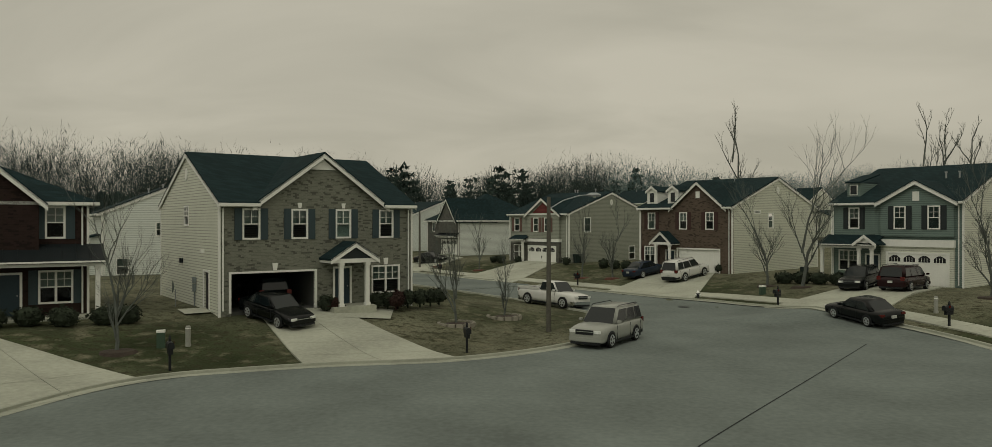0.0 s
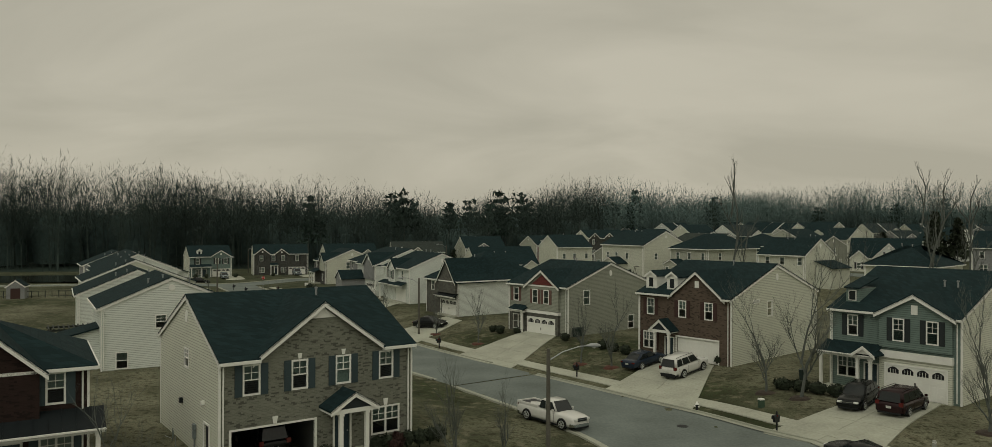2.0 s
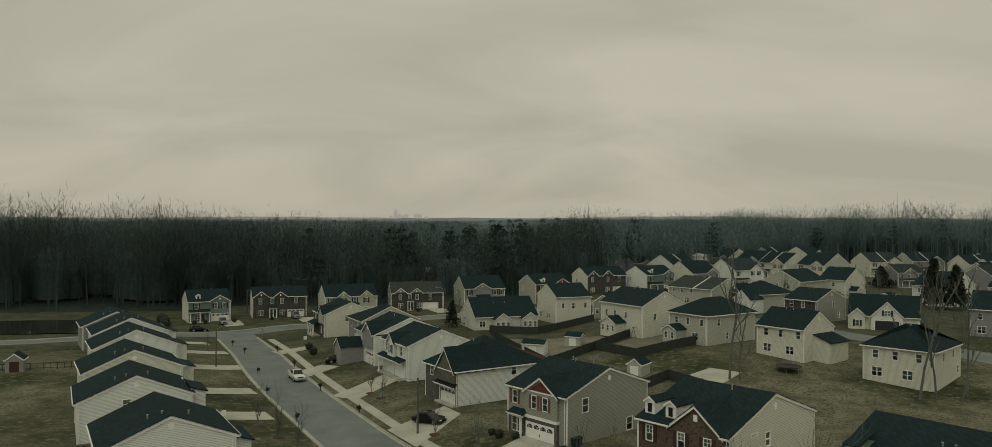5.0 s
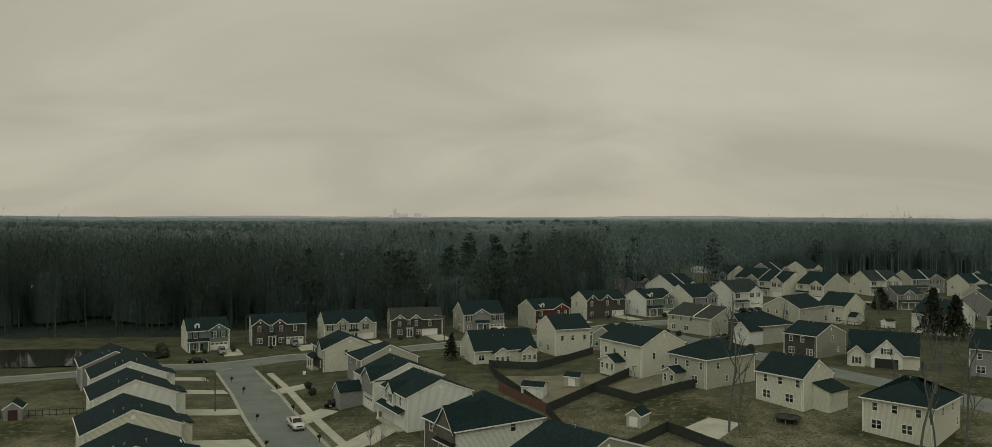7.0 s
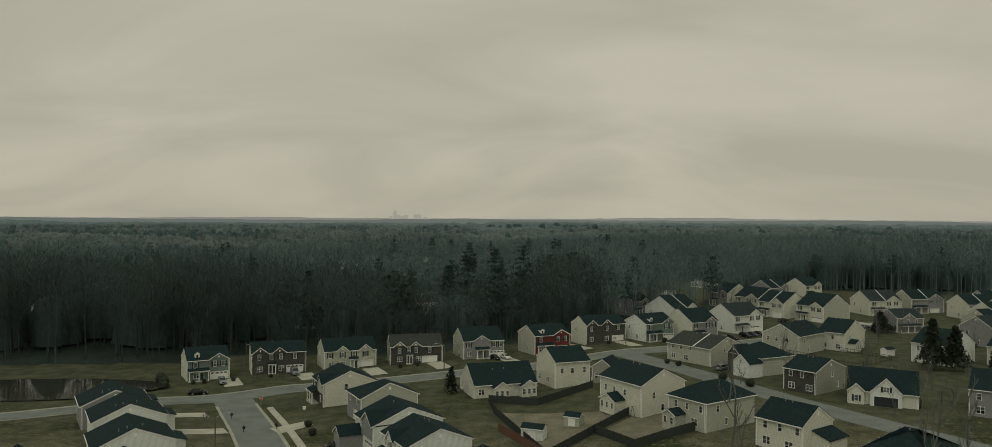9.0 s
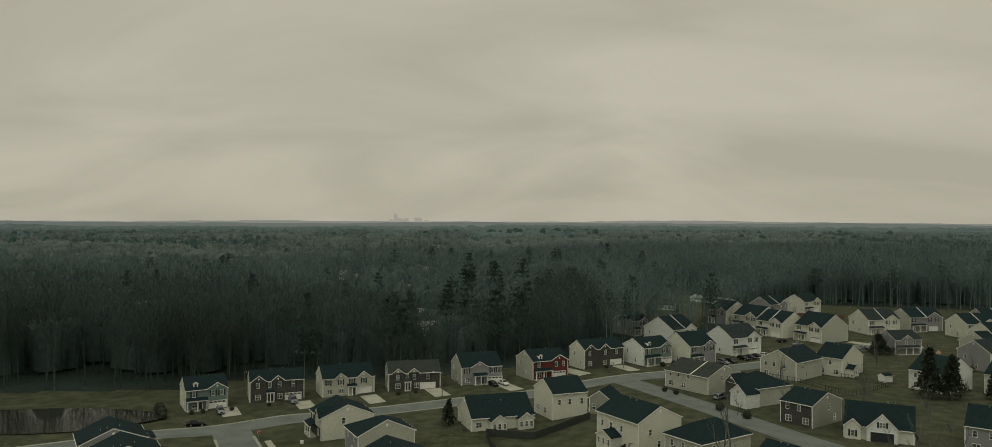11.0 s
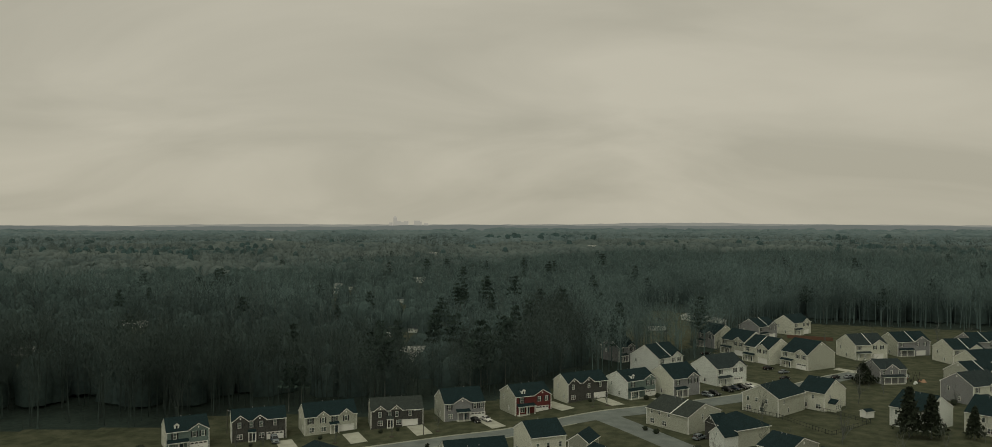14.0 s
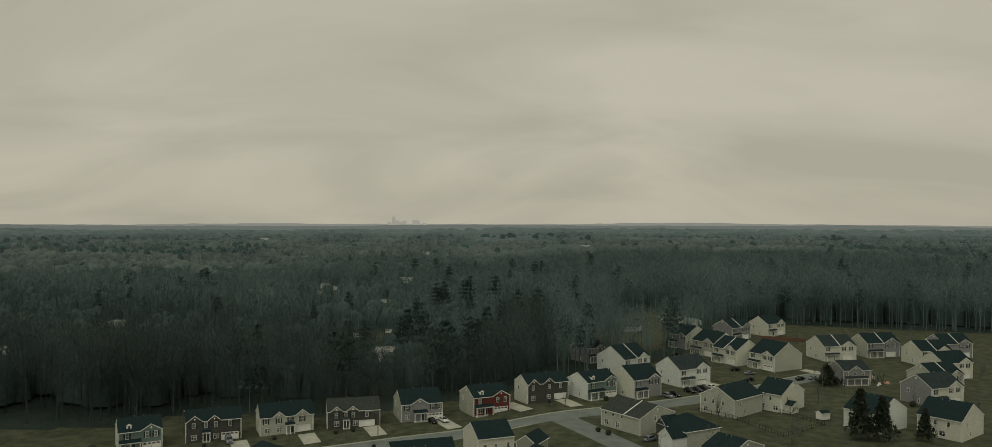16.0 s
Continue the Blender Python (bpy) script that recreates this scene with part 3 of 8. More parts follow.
        s.face(self.pt(face, u0 + 0.02, g, z + 0.02), self.pt(face, u1 - 0.02, g, z + 0.02), self.pt(face, u1 - 0.02, g, z + h - 0.02), self.pt(face, u0 + 0.02, g, z + h - 0.02))
        part("pane", s, PANE, w_)
        if cut and blind:
            s = Shape()
            zb = z + h * random.choice((0.02, 0.45, 0.5, 0.52))
            self.fbox(s, face, u0 + 0.02, u1 - 0.02, a - 0.07, a - 0.04, zb, z + h - 0.02)
            part("blind", s, BLIND, w_)
        if shut:
            for c0 in (u0 - 0.05 - 0.42, u1 + 0.05):
                s = Shape()
                self.fbox(s, face, c0, c0 + 0.42, out, out + 0.05, z - 0.05, z + h + 0.05)
                for q in (z + 0.06, z + h / 2 + 0.03):
                    self.fbox(s, face, c0 + 0.08, c0 + 0.34, out + 0.05, out + 0.065, q, q + h / 2 - 0.1)
                part("shutter", s, shut, self.e)
        return w_

    def garage(self, face, u, w=4.8, h=2.15, arch=False, out=0.0, colour=None, cut=True):
        if cut:
            self.holes[face].append((u, u + w, 0, h))
        o = -0.12 if cut else out
        d = Shape()
        self.fbox(d, face, u + 0.01, u + w - 0.01, o - 0.05, o, 0.02, h)
        for i in range(4):
            for j in range(8):
                cw = w / 8
                if arch and i == 3:
                    continue
                self.fbox(d, face, u + j * cw + 0.08, u + (j + 1) * cw - 0.08, o, o + 0.018, i * h / 4 + 0.09, (i + 1) * h / 4 - 0.06)
        g = part("garage_door", d, colour or TRIM, self.e, "panelled garage door")
        if arch:
            for j in range(4):
                s = Shape()
                c0, c1 = u + w * (j * 0.25 + 0.03), u + w * (j * 0.25 + 0.22)
                top = [(c0 + (c1 - c0) * k / 8, h * 0.86 + 0.17 * h * 0.55 * math.sin(math.pi * k / 8)) for k in range(9)]
                ring = [(c0, h * 0.74), (c1, h * 0.74)] + top[::-1]
                s.prism([self.pt(face, q[0], o + 0.002, q[1]) for q in ring], [self.pt(face, q[0], o + 0.02, q[1]) for q in ring])
                part("door_window", s, BLACK, g)
                m = Shape()
                for k in (0.25, 0.5, 0.75):
                    self.fbox(m, face, c0 + (c1 - c0) * k - 0.015, c0 + (c1 - c0) * k + 0.015, o + 0.02, o + 0.03, h * 0.74, h * 0.86 + 0.06)
                part("muntin", m, TRIM, g)
            s = Shape()
            self.fbox(s, face, u + w / 2 - 0.05, u + w / 2 + 0.05, o + 0.02, o + 0.05, h * 0.38, h * 0.52)
            part("door_handle", s, BLACK, g)
        for q in ((u - 0.13, u, 0, h), (u + w, u + w + 0.13, 0, h), (u - 0.13, u + w + 0.13, h, h + 0.14)):
            self.fbox(self.trim, face, q[0], q[1], out, out + 0.045, q[2], q[3])
        return g

    def door(self, face, u, z=0.15, w=0.95, h=2.05, colour=None, out=0.0):
        self.holes[face].append((u, u + w, z, z + h))
        s = Shape()
        self.fbox(s, face, u + 0.01, u + w - 0.01, -0.13, -0.08, z + 0.01, z + h - 0.01)
        for q in (0.15, 1.15):
            for k in (0.12, 0.53):
                self.fbox(s, face, u + k, u + k + 0.3, -0.08, -0.065, z + q, z + q + 0.75)
        d = part("door", s, colour or DOORDARK, self.e)
        s = Shape()
        self.fbox(s, face, u + w - 0.13, u + w - 0.08, -0.08, -0.03, z + 1.0, z + 1.08)
        part("door_handle", s, GALV, d)
        for q in ((u - 0.12, u, z, z + h), (u + w, u + w + 0.12, z, z + h), (u - 0.12, u + w + 0.12, z + h, z + h + 0.12)):
            self.fbox(self.trim, face, q[0], q[1], out, out + 0.04, q[2], q[3])

    def slab_wall(self, face, material, z0=-0.6, top=None, th=0.2, u0=None, u1=None):
        """One wall with its openings cut through."""
        top = top or self.H
        u0 = (0.0 if face in "FB" else th) if u0 is None else u0
        u1 = (self.len(face) - (0.0 if face in "FB" else th)) if u1 is None else u1
        hs = self.holes[face]
        us = sorted({u0, u1, *[min(max(v, u0), u1) for h in hs for v in h[:2]]})
        zs = sorted({z0, top, *[min(max(v, z0), top) for h in hs for v in h[2:]]})
        s = Shape()
        self.plate(s, face, us, zs, -th, 0, lambda u_, z_: not any(q[0] < u_ < q[1] and q[2] < z_ < q[3] for q in hs))
        part("wall", s, material, self.e)

    def chevron(self, s, axis, a0, a1, c0, c1, ze, pitch, oh, th, ia=0.0, ib=0.0, near_oh=None):
        """A two-sided roof over c0..c1 that runs along an axis from a0 to a1; ia, ib: how far a hip draws the ridge in."""
        cm, hw = (c0 + c1) / 2, (c1 - c0) / 2
        zr = ze + pitch * hw
        zo = ze - pitch * oh
        on_ = oh if near_oh is None else near_oh
        zn = ze - pitch * on_

        def p(a, c, z):
            return (a, c, z) if axis == "x" else (c, a, z)
        sect = [(c0 - on_, zn, 0), (cm, zr, 1), (c1 + oh, zo, 0), (c1 + oh, zo + th, 0), (cm, zr + th * 1.12, 1), (c0 - on_, zn + th, 0)]
        A = [p(a0 + (ia * k if k else 0), c, z) for c, z, k in sect]
        B = [p(a1 - (ib * k if k else 0), c, z) for c, z, k in sect]
        n = len(s.v)
        s.v += A + B
        s.f += [(n + i, n + (i + 1) % 6, n + 6 + (i + 1) % 6, n + 6 + i) for i in range(6)]
        s.f += [(n + 0, n + 1, n + 4, n + 5), (n + 1, n + 2, n + 3, n + 4), (n + 6, n + 7, n + 10, n + 11), (n + 7, n + 8, n + 9, n + 10)]
        if ia:
            s.f += [(n + 5, n + 4, n + 3), (n, n + 1, n + 2), (n, n + 2, n + 3, n + 5)]
        if ib:
            s.f += [(n + 11, n + 10, n + 9), (n + 6, n + 7, n + 8), (n + 6, n + 8, n + 9, n + 11)]
        return zr

    def rakes(self, axis, a, c0, c1, ze, pitch, oh, side, depth=0.19):
        """White boards under the sloping roof edges at a gable end; side: -1 or +1, outward."""
        cm = (c0 + c1) / 2
        zr, zo = ze + pitch * (c1 - c0) / 2, ze - pitch * oh
        for cA, cB, zA, zB in ((c0 - oh, cm, zo, zr), (cm, c1 + oh, zr, zo)):
            def p(aa, c, z):
                return (aa, c, z) if axis == "x" else (c, aa, z)
            q = []
            for aa in (a, a + side * 0.05):
                q += [p(aa, cA, zA - depth), p(aa, cB, zB - depth), p(aa, cB, zB + 0.1), p(aa, cA, zA + 0.1)]
            self.trim.hexa(q)

    def gable_wall(self, axis, a, c0, c1, ze, pitch, material, th=0.2, side=1, name="gable"):
        cm = (c0 + c1) / 2
        zr = ze + pitch * (c1 - c0) / 2

        def p(aa, c, z):
            return (aa, c, z) if axis == "x" else (c, aa, z)
        s = Shape()
        s.prism([p(a, c0, ze), p(a, c1, ze), p(a, cm, zr)], [p(a - side * th, c0, ze), p(a - side * th, c1, ze), p(a - side * th, cm, zr)])
        return part(name, s, material, self.e)

    def main_roof(self, oh=0.4, rk=0.1):
        W, D, H, pt = self.W, self.D, self.H, self.pitch
        if self.ridge == "x":
            L, span = W, D
        else:
            L, span = D, W
        h0, h1 = self.hip
        rise_in = self.hip_in or span / 2 * 0.95
        r0, r1 = (oh if h0 else rk), (oh if h1 else rk)
        spans = sorted(self.gables) if self.ridge == "x" and not (h0 or h1) else []
        if spans:
            # the eave stops at each front gable
            cuts, a = [], -r0
            for g0, g1 in spans:
                cuts += [(a, max(a, g0), None), (max(a, g0), g1, -0.19)]
                a = g1
            cuts.append((a, L + r1, None))
            cuts = [c for c in cuts if c[1] - c[0] > 0.01]
            for a0, a1, no in cuts:
                s = Shape()
                self.ztop = self.chevron(s, "x", a0, a1, 0, span, H, pt, oh, 0.16, near_oh=no)
                part("roof", s, self.roofm, self.e)
        else:
            cuts = [(-r0, L + r1, None)]
            s = Shape()
            self.ztop = self.chevron(s, self.ridge, -r0, L + r1, 0, span, H, pt, oh, 0.16, rise_in + r0 if h0 else 0, rise_in + r1 if h1 else 0)
            part("roof", s, self.roofm, self.e)
        zo = H - pt * oh
        for c, d in ((-oh - 0.1, -oh + 0.02), (span + oh - 0.02, span + oh + 0.1)):
            for a0, a1, no in (cuts if c < 0 else [(-r0, L + r1, None)]):
                if no is None:
                    q = (a0, a1, c, d) if self.ridge == "x" else (c, d, a0, a1)
                    self.trim.box(*q, zo - 0.06, zo + 0.1)
        for c0, c1 in ((-oh, 0.0), (span, span + oh)):
            for a0, a1, no in (cuts if c0 < 0 else [(-r0, L + r1, None)]):
                if no is None:
                    q = (a0, a1, c0, c1) if self.ridge == "x" else (c0, c1, a0, a1)
                    self.trim.box(*q, zo - 0.1, zo - 0.06)
        for a, side, hip in ((0.0, -1, h0), (L, 1, h1)):
            if not hip:
                self.gable_wall(self.ridge, a, 0.0, span, H, pt, self.front if (self.ridge == "y" and a == 0) else self.side, side=side)
                self.rakes(self.ridge, a + side * (rk - 0.05 if rk > 0.05 else 0), 0.0, span, H, pt, oh, side)
            else:
                q = (a + (oh if side > 0 else -oh - 0.1) - (0.02 if side > 0 else 0), a + (oh + 0.1 if side > 0 else -oh + 0.02), -oh, span + oh)
                q = q if self.ridge == "x" else (q[2], q[3], q[0], q[1])
                self.trim.box(*q, zo - 0.06, zo + 0.1)

    def front_gable(self, u0, u1, pitch, proj=0.0, material=None, ze=None, back=None, oh=0.35, z0=None, vent=True):
        """A gable over part of the front wall; its roof runs back into the main slope. proj: how far its wall stands forward."""
        ze = ze or self.H
        self.gables.append((u0, u1))
        cm, zr = (u0 + u1) / 2, ze + pitch * (u1 - u0) / 2
        back = back if back is not None else (zr - self.H) / self.pitch + 0.5
        s = Shape()
        self.chevron(s, "y", -proj - 0.3, back, u0, u1, ze, pitch, oh, 0.16)
        part("gable_roof", s, self.roofm, self.e)
        m = material or self.front
        if proj > 0 and z0 is not None:
            w = Shape()
            w.box(u0, u1, -proj, -0.002, z0, ze)
            part("wall", w, m, self.e)
        g = Shape()
        y = -proj - 0.004
        g.prism([(u0, y, ze), (u1, y, ze), (cm, y, zr)], [(u0, y + 0.2, ze), (u1, y + 0.2, ze), (cm, y + 0.2, zr)])
        part("gable", g, m, self.e)
        self.rakes("y", -proj - 0.25, u0, u1, ze, pitch, oh, -1, 0.21)
        if vent:
            v = Shape()
            v.prism([(cm + 0.22 * math.cos(k * math.pi / 6), y - 0.03, zr - 1.05 + 0.3 * math.sin(k * math.pi / 6)) for k in range(12)], [(cm + 0.22 * math.cos(k * math.pi / 6), y, zr - 1.05 + 0.3 * math.sin(k * math.pi / 6)) for k in range(12)])
            part("vent", v, TRIM, self.e)
        return zr

    def roof_step(self, u):
        """A white rake board across the front slope, where the roof steps."""
        zr, q = self.H + self.pitch * self.D / 2, []
        for x in (u, u + 0.22):
            q += [(x, -0.45, self.H - self.pitch * 0.45 + 0.1), (x, self.D / 2, zr + 0.1), (x, self.D / 2, zr + 0.34), (x, -0.45, self.H - self.pitch * 0.45 + 0.34)]
        s = Shape()
        s.hexa(q)
        part("rake_board", s, TRIM, self.e)

    def side_vent(self, face):
        c = self.len(face) / 2
        zz = self.ztop - 1.2
        v = Shape()
        ring = [(c + 0.25 * math.cos(k * math.pi / 8), zz + 0.36 * math.sin(k * math.pi / 8)) for k in range(16)]
        v.prism([self.pt(face, a, 0.0, b) for a, b in ring], [self.pt(face, a, 0.045, b) for a, b in ring])
        part("vent", v, TRIM, self.e)

    def post(self, x, y, z0, z1, r=0.11):
        s = Shape()
        s.box(x - r, x + r, y - r, y + r, z0, z1)
        s.box(x - r - 0.04, x + r + 0.04, y - r - 0.04, y + r + 0.04, z0, z0 + 0.18)
        s.box(x - r - 0.04, x + r + 0.04, y - r - 0.04, y + r + 0.04, z1 - 0.15, z1)
        part("post", s, TRIM, self.e)

    def porch(self, u0, u1, depth, zr=2.75, posts=(0.15, 1.0), gable=None, roof=None, slope=0.35, seams=0, top=None):
        """A lean-to porch roof over part of the front with its posts; gable: a small gabled portico instead."""
        if gable:
            s = Shape()
            self.chevron(s, "y", -depth - 0.25, 0.0, u0, u1, zr, gable, 0.25, 0.12)
            part("porch_roof", s, roof or self.roofm, self.e)
            self.rakes("y", -depth - 0.2, u0, u1, zr, gable, 0.25, -1, 0.2)
            self.trim.box(u0 - 0.2, u1 + 0.2, -depth - 0.16, -depth + 0.1, zr - 0.3, zr - 0.06)
            self.trim.box(u0 - 0.2, u0 + 0.05, -depth + 0.1, -0.002, zr - 0.3, zr - 0.06)
            self.trim.box(u1 - 0.05, u1 + 0.2, -depth + 0.1, -0.002, zr - 0.3, zr - 0.06)
            g = Shape()
            cm = (u0 + u1) / 2
            g.prism([(u0, -depth - 0.1, zr - 0.06), (u1, -depth - 0.1, zr - 0.06), (cm, -depth - 0.1, zr + gable * (u1 - u0) / 2)], [(u0, -depth, zr - 0.06), (u1, -depth, zr - 0.06), (cm, -depth, zr + gable * (u1 - u0) / 2)])
            part("gable", g, SHUTBLACK if self.near else TRIM, self.e)
        else:
            top = top or zr + slope * depth
            s = Shape()
            s.prism([(u0 - 0.2, -depth - 0.3, zr - slope * 0.3), (u0 - 0.2, 0, top), (u0 - 0.2, 0, top + 0.1), (u0 - 0.2, -depth - 0.3, zr - slope * 0.3 + 0.1)],
                    [(u1 + 0.2, -depth - 0.3, zr - slope * 0.3), (u1 + 0.2, 0, top), (u1 + 0.2, 0, top + 0.1), (u1 + 0.2, -depth - 0.3, zr - slope * 0.3 + 0.1)])
            r = part("porch_roof", s, roof or self.roofm, self.e)
            for k in range(seams):
                q = Shape()
                u = u0 - 0.15 + (u1 - u0 + 0.3) * k / (seams - 1)
                q.prism([(u, -depth - 0.3, zr - slope * 0.3 + 0.1), (u, 0, top + 0.1), (u, 0, top + 0.15), (u, -depth - 0.3, zr - slope * 0.3 + 0.15)],
                        [(u + 0.035, -depth - 0.3, zr - slope * 0.3 + 0.1), (u + 0.035, 0, top + 0.1), (u + 0.035, 0, top + 0.15), (u + 0.035, -depth - 0.3, zr - slope * 0.3 + 0.15)])
                part("seam", q, roof or self.roofm, r)
            self.trim.box(u0 - 0.2, u1 + 0.2, -depth - 0.12, -depth + 0.1, zr - 0.32, zr - 0.14)
            self.trim.box(u0 - 0.2, u1 + 0.2, -depth - 0.42, -depth - 0.3, zr - slope * 0.3 + 0.03, zr - slope * 0.3 + 0.11)
        for k in posts:
            self.post(u0 + (u1 - u0) * k, -depth, 0.12, zr - 0.3)
        s = Shape()
        s.box(u0 - 0.05, u1 + 0.05, -depth - 0.2, -0.004, -0.5, 0.12)
        part("porch_floor", s, CONCRETE, self.e)

    def dormer(self, u, w, y0, z0, h, pitch=0.7, shed=False):
        """A dormer that stands on the front slope."""
        back = 3.2
        s = Shape()
        s.box(u, u + w, y0, y0 + back, z0 - 0.4, z0 + h)
        part("dormer", s, self.front if shed else TRIM, self.e)
        r = Shape()
        if shed:
            r.prism([(u - 0.12, y0 - 0.2, z0 + h), (u + w + 0.12, y0 - 0.2, z0 + h), (u + w + 0.12, y0 - 0.2, z0 + h + 0.12), (u - 0.12, y0 - 0.2, z0 + h + 0.12)],
                    [(u - 0.12, y0 + back, z0 + h + 0.75), (u + w + 0.12, y0 + back, z0 + h + 0.75), (u + w + 0.12, y0 + back, z0 + h + 0.87), (u - 0.12, y0 + back, z0 + h + 0.87)])
        else:
            self.chevron(r, "y", y0 - 0.2, y0 + back, u, u + w, z0 + h, pitch, 0.12, 0.1)
            self.rakes("y", y0 - 0.16, u, u + w, z0 + h, pitch, 0.12, -1, 0.14)
            g = Shape()
            cm = u + w / 2
            g.prism([(u, y0, z0 + h), (u + w, y0, z0 + h), (cm, y0, z0 + h + pitch * w / 2)], [(u, y0 + 0.2, z0 + h), (u + w, y0 + 0.2, z0 + h), (cm, y0 + 0.2, z0 + h + pitch * w / 2)])
            part("gable", g, TRIM, self.e)
        part("dormer_roof", r, self.roofm, self.e)
        f, q = Shape(), Shape()
        c = u + w / 2
        f.box(c - 0.33, c + 0.33, y0 - 0.05, y0 - 0.002, z0 + 0.15, z0 + h - 0.12)
        wf = part("window", f, TRIM, self.e)
        q.box(c - 0.26, c + 0.26, y0 - 0.07, y0 - 0.052, z0 + 0.22, z0 + h - 0.19)
        part("pane", q, PANEDARK, wf)

    def bump(self, face, u0, u1, depth, h, roofkind="gable", pitch=0.5, windows=True, material=None):
        """A lower wing that stands out from a wall."""
        m = material or self.side
        s = Shape()
        self.fbox(s, face, u0, u1, 0.002, depth, -0.5, h)
        part("wing", s, m, self.e)
        r = Shape()
        cm, zr = (u0 + u1) / 2, h + pitch * (u1 - u0) / 2
        if roofkind == "gable":
            th = 0.14
            sec = [(u0 - 0.25, h - pitch * 0.25), (cm, zr), (u1 + 0.25, h - pitch * 0.25), (u1 + 0.25, h - pitch * 0.25 + th), (cm, zr + th), (u0 - 0.25, h - pitch * 0.25 + th)]
            r.prism([self.pt(face, a, 0.0, b) for a, b in sec], [self.pt(face, a, depth + 0.25, b) for a, b in sec])
            g = Shape()
            tri = [(u0, h), (u1, h), (cm, zr)]
            g.prism([self.pt(face, a, 0.0, b) for a, b in tri], [self.pt(face, a, depth, b) for a, b in tri])
            part("gable", g, m, self.e)
            for i, j in ((0, 1), (1, 2)):
                (a0, b0), (a1, b1) = sec[i], sec[j]
                q = []
                for o in (depth + 0.2, depth + 0.26):
                    q += [self.pt(face, a0, o, b0 - 0.14), self.pt(face, a1, o, b1 - 0.14), self.pt(face, a1, o, b1 + 0.08), self.pt(face, a0, o, b0 + 0.08)]
                self.trim.hexa(q)
        else:
            zt = h + pitch * depth
            q = [self.pt(face, u0 - 0.25, 0, zt), self.pt(face, u0 - 0.25, depth + 0.3, h - 0.3 * pitch), self.pt(face, u0 - 0.25, depth + 0.3, h - 0.3 * pitch + 0.14), self.pt(face, u0 - 0.25, 0, zt + 0.14)]
            q2 = [self.pt(face, u1 + 0.25, 0, zt), self.pt(face, u1 + 0.25, depth + 0.3, h - 0.3 * pitch), self.pt(face, u1 + 0.25, depth + 0.3, h - 0.3 * pitch + 0.14), self.pt(face, u1 + 0.25, 0, zt + 0.14)]
            r.prism(q, q2)
            for uu in (u0, u1 - 0.15):
                g = Shape()
                tri = [(0.0, h), (depth, h), (0.0, zt)]
                g.prism([self.pt(face, uu, a, b) for a, b in tri], [self.pt(face, uu + 0.15, a, b) for a, b in tri])
                part("gable", g, m, self.e)
        part("wing_roof", r, self.roofm, self.e)
        if windows:
            n = max(1, int((u1 - u0) / 1.3))
            for i in range(n):
                c = u0 + (u1 - u0) * (i + 0.5) / n
                self.window(face, c - 0.4, 0.8, 0.8, 1.35, out=depth, cut=False)

    def pipes(self, where):
        for x, y, h in where:
            s = Shape()
            zr = self.H + self.pitch * (min(y, self.D - y) if self.ridge == "x" else min(x, self.W - x))
            s.tube([(x, y, zr - 0.1), (x, y, zr + h)], [0.07, 0.07], 8)
            s.tube([(x, y, zr + h), (x, y, zr + h + 0.1)], [0.11, 0.11], 8)
            part("vent_pipe", s, GALV, self.e)

    def finish(self, corner=True):
        W, D, H = self.W, self.D, self.H
        self.slab_wall("F", self.front)
        for f in "RLB":
            self.slab_wall(f, self.side)
        self.main_roof()
        if corner:
            for x, y in ((-0.03, -0.03), (W - 0.09, -0.03), (W - 0.09, D - 0.09), (-0.03, D - 0.09)):
                self.trim.box(x, x + 0.12, y, y + 0.12, -0.3, H - 0.05)
            for u in (0.2, W - 0.3):
                d = Shape()
                d.tube([(u, -0.09, 0.15), (u, -0.09, H - 0.4), (u, -0.4, H - 0.2)], [0.045] * 3, 6)
                part("downpipe", d, TRIM, self.e)
        for f in "RL":
            if not self.hip[1 if f == "R" else 0] and self.ridge == "x":
                self.side_vent(f)
        part("trim", self.trim, TRIM, self.e)
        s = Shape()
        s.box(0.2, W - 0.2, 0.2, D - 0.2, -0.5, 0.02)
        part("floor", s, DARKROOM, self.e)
        return self


PANEDARK = mat("dark_pane", (0.015, 0.018, 0.02), 0.12, 0.1, spec=0.5)

# brown brick house with the open garage
h = House(-14.9, 41.44, 36.1, 11.9, 13.03, "two-storey brown brick house with open garage and cream siding", H=6.07, pitch=0.456, front=BRICKBROWN, side=VINYL, near=True, z=-0.04)
for u in (1.3, 4.08, 6.78, 9.62):
    h.window("F", u, 4.03, 0.92, 1.64, SHUTBLUE, grid=True)
h.window("F", 9.12, 0.66, 1.86, 1.63, None, twin=True, grid=True)
h.holes["F"].append((0.66, 5.45, -0.6, 2.13))
for q in ((0.53, 0.66, 0, 2.13), (5.45, 5.58, 0, 2.13), (0.53, 5.58, 2.13, 2.24)):
    h.fbox(h.trim, "F", q[0], q[1], -0.15, 0.03, q[2], q[3])
h.door("F", 6.7, 0.12, 0.95, 2.1)
h.window("L", 13.03 - 7.0, 4.75, 0.95, 1.15, grid=True, blind=False)
h.door("L", 13.03 - 2.75, 0.0, 0.95, 2.15, colour=BLACK)
h.front_gable(2.15, 9.78, 0.73, 0.0, BRICKBROWN, vent=False, oh=0.4)
g = Shape()
g.prism([(5.2, -0.06, 8.0), (6.75, -0.06, 8.0), (5.97, -0.06, 8.6)], [(5.2, -0.005, 8.0), (6.75, -0.005, 8.0), (5.97, -0.005, 8.6)])
part("gable_vent", g, TRIM, h.e, "white triangular louvre")
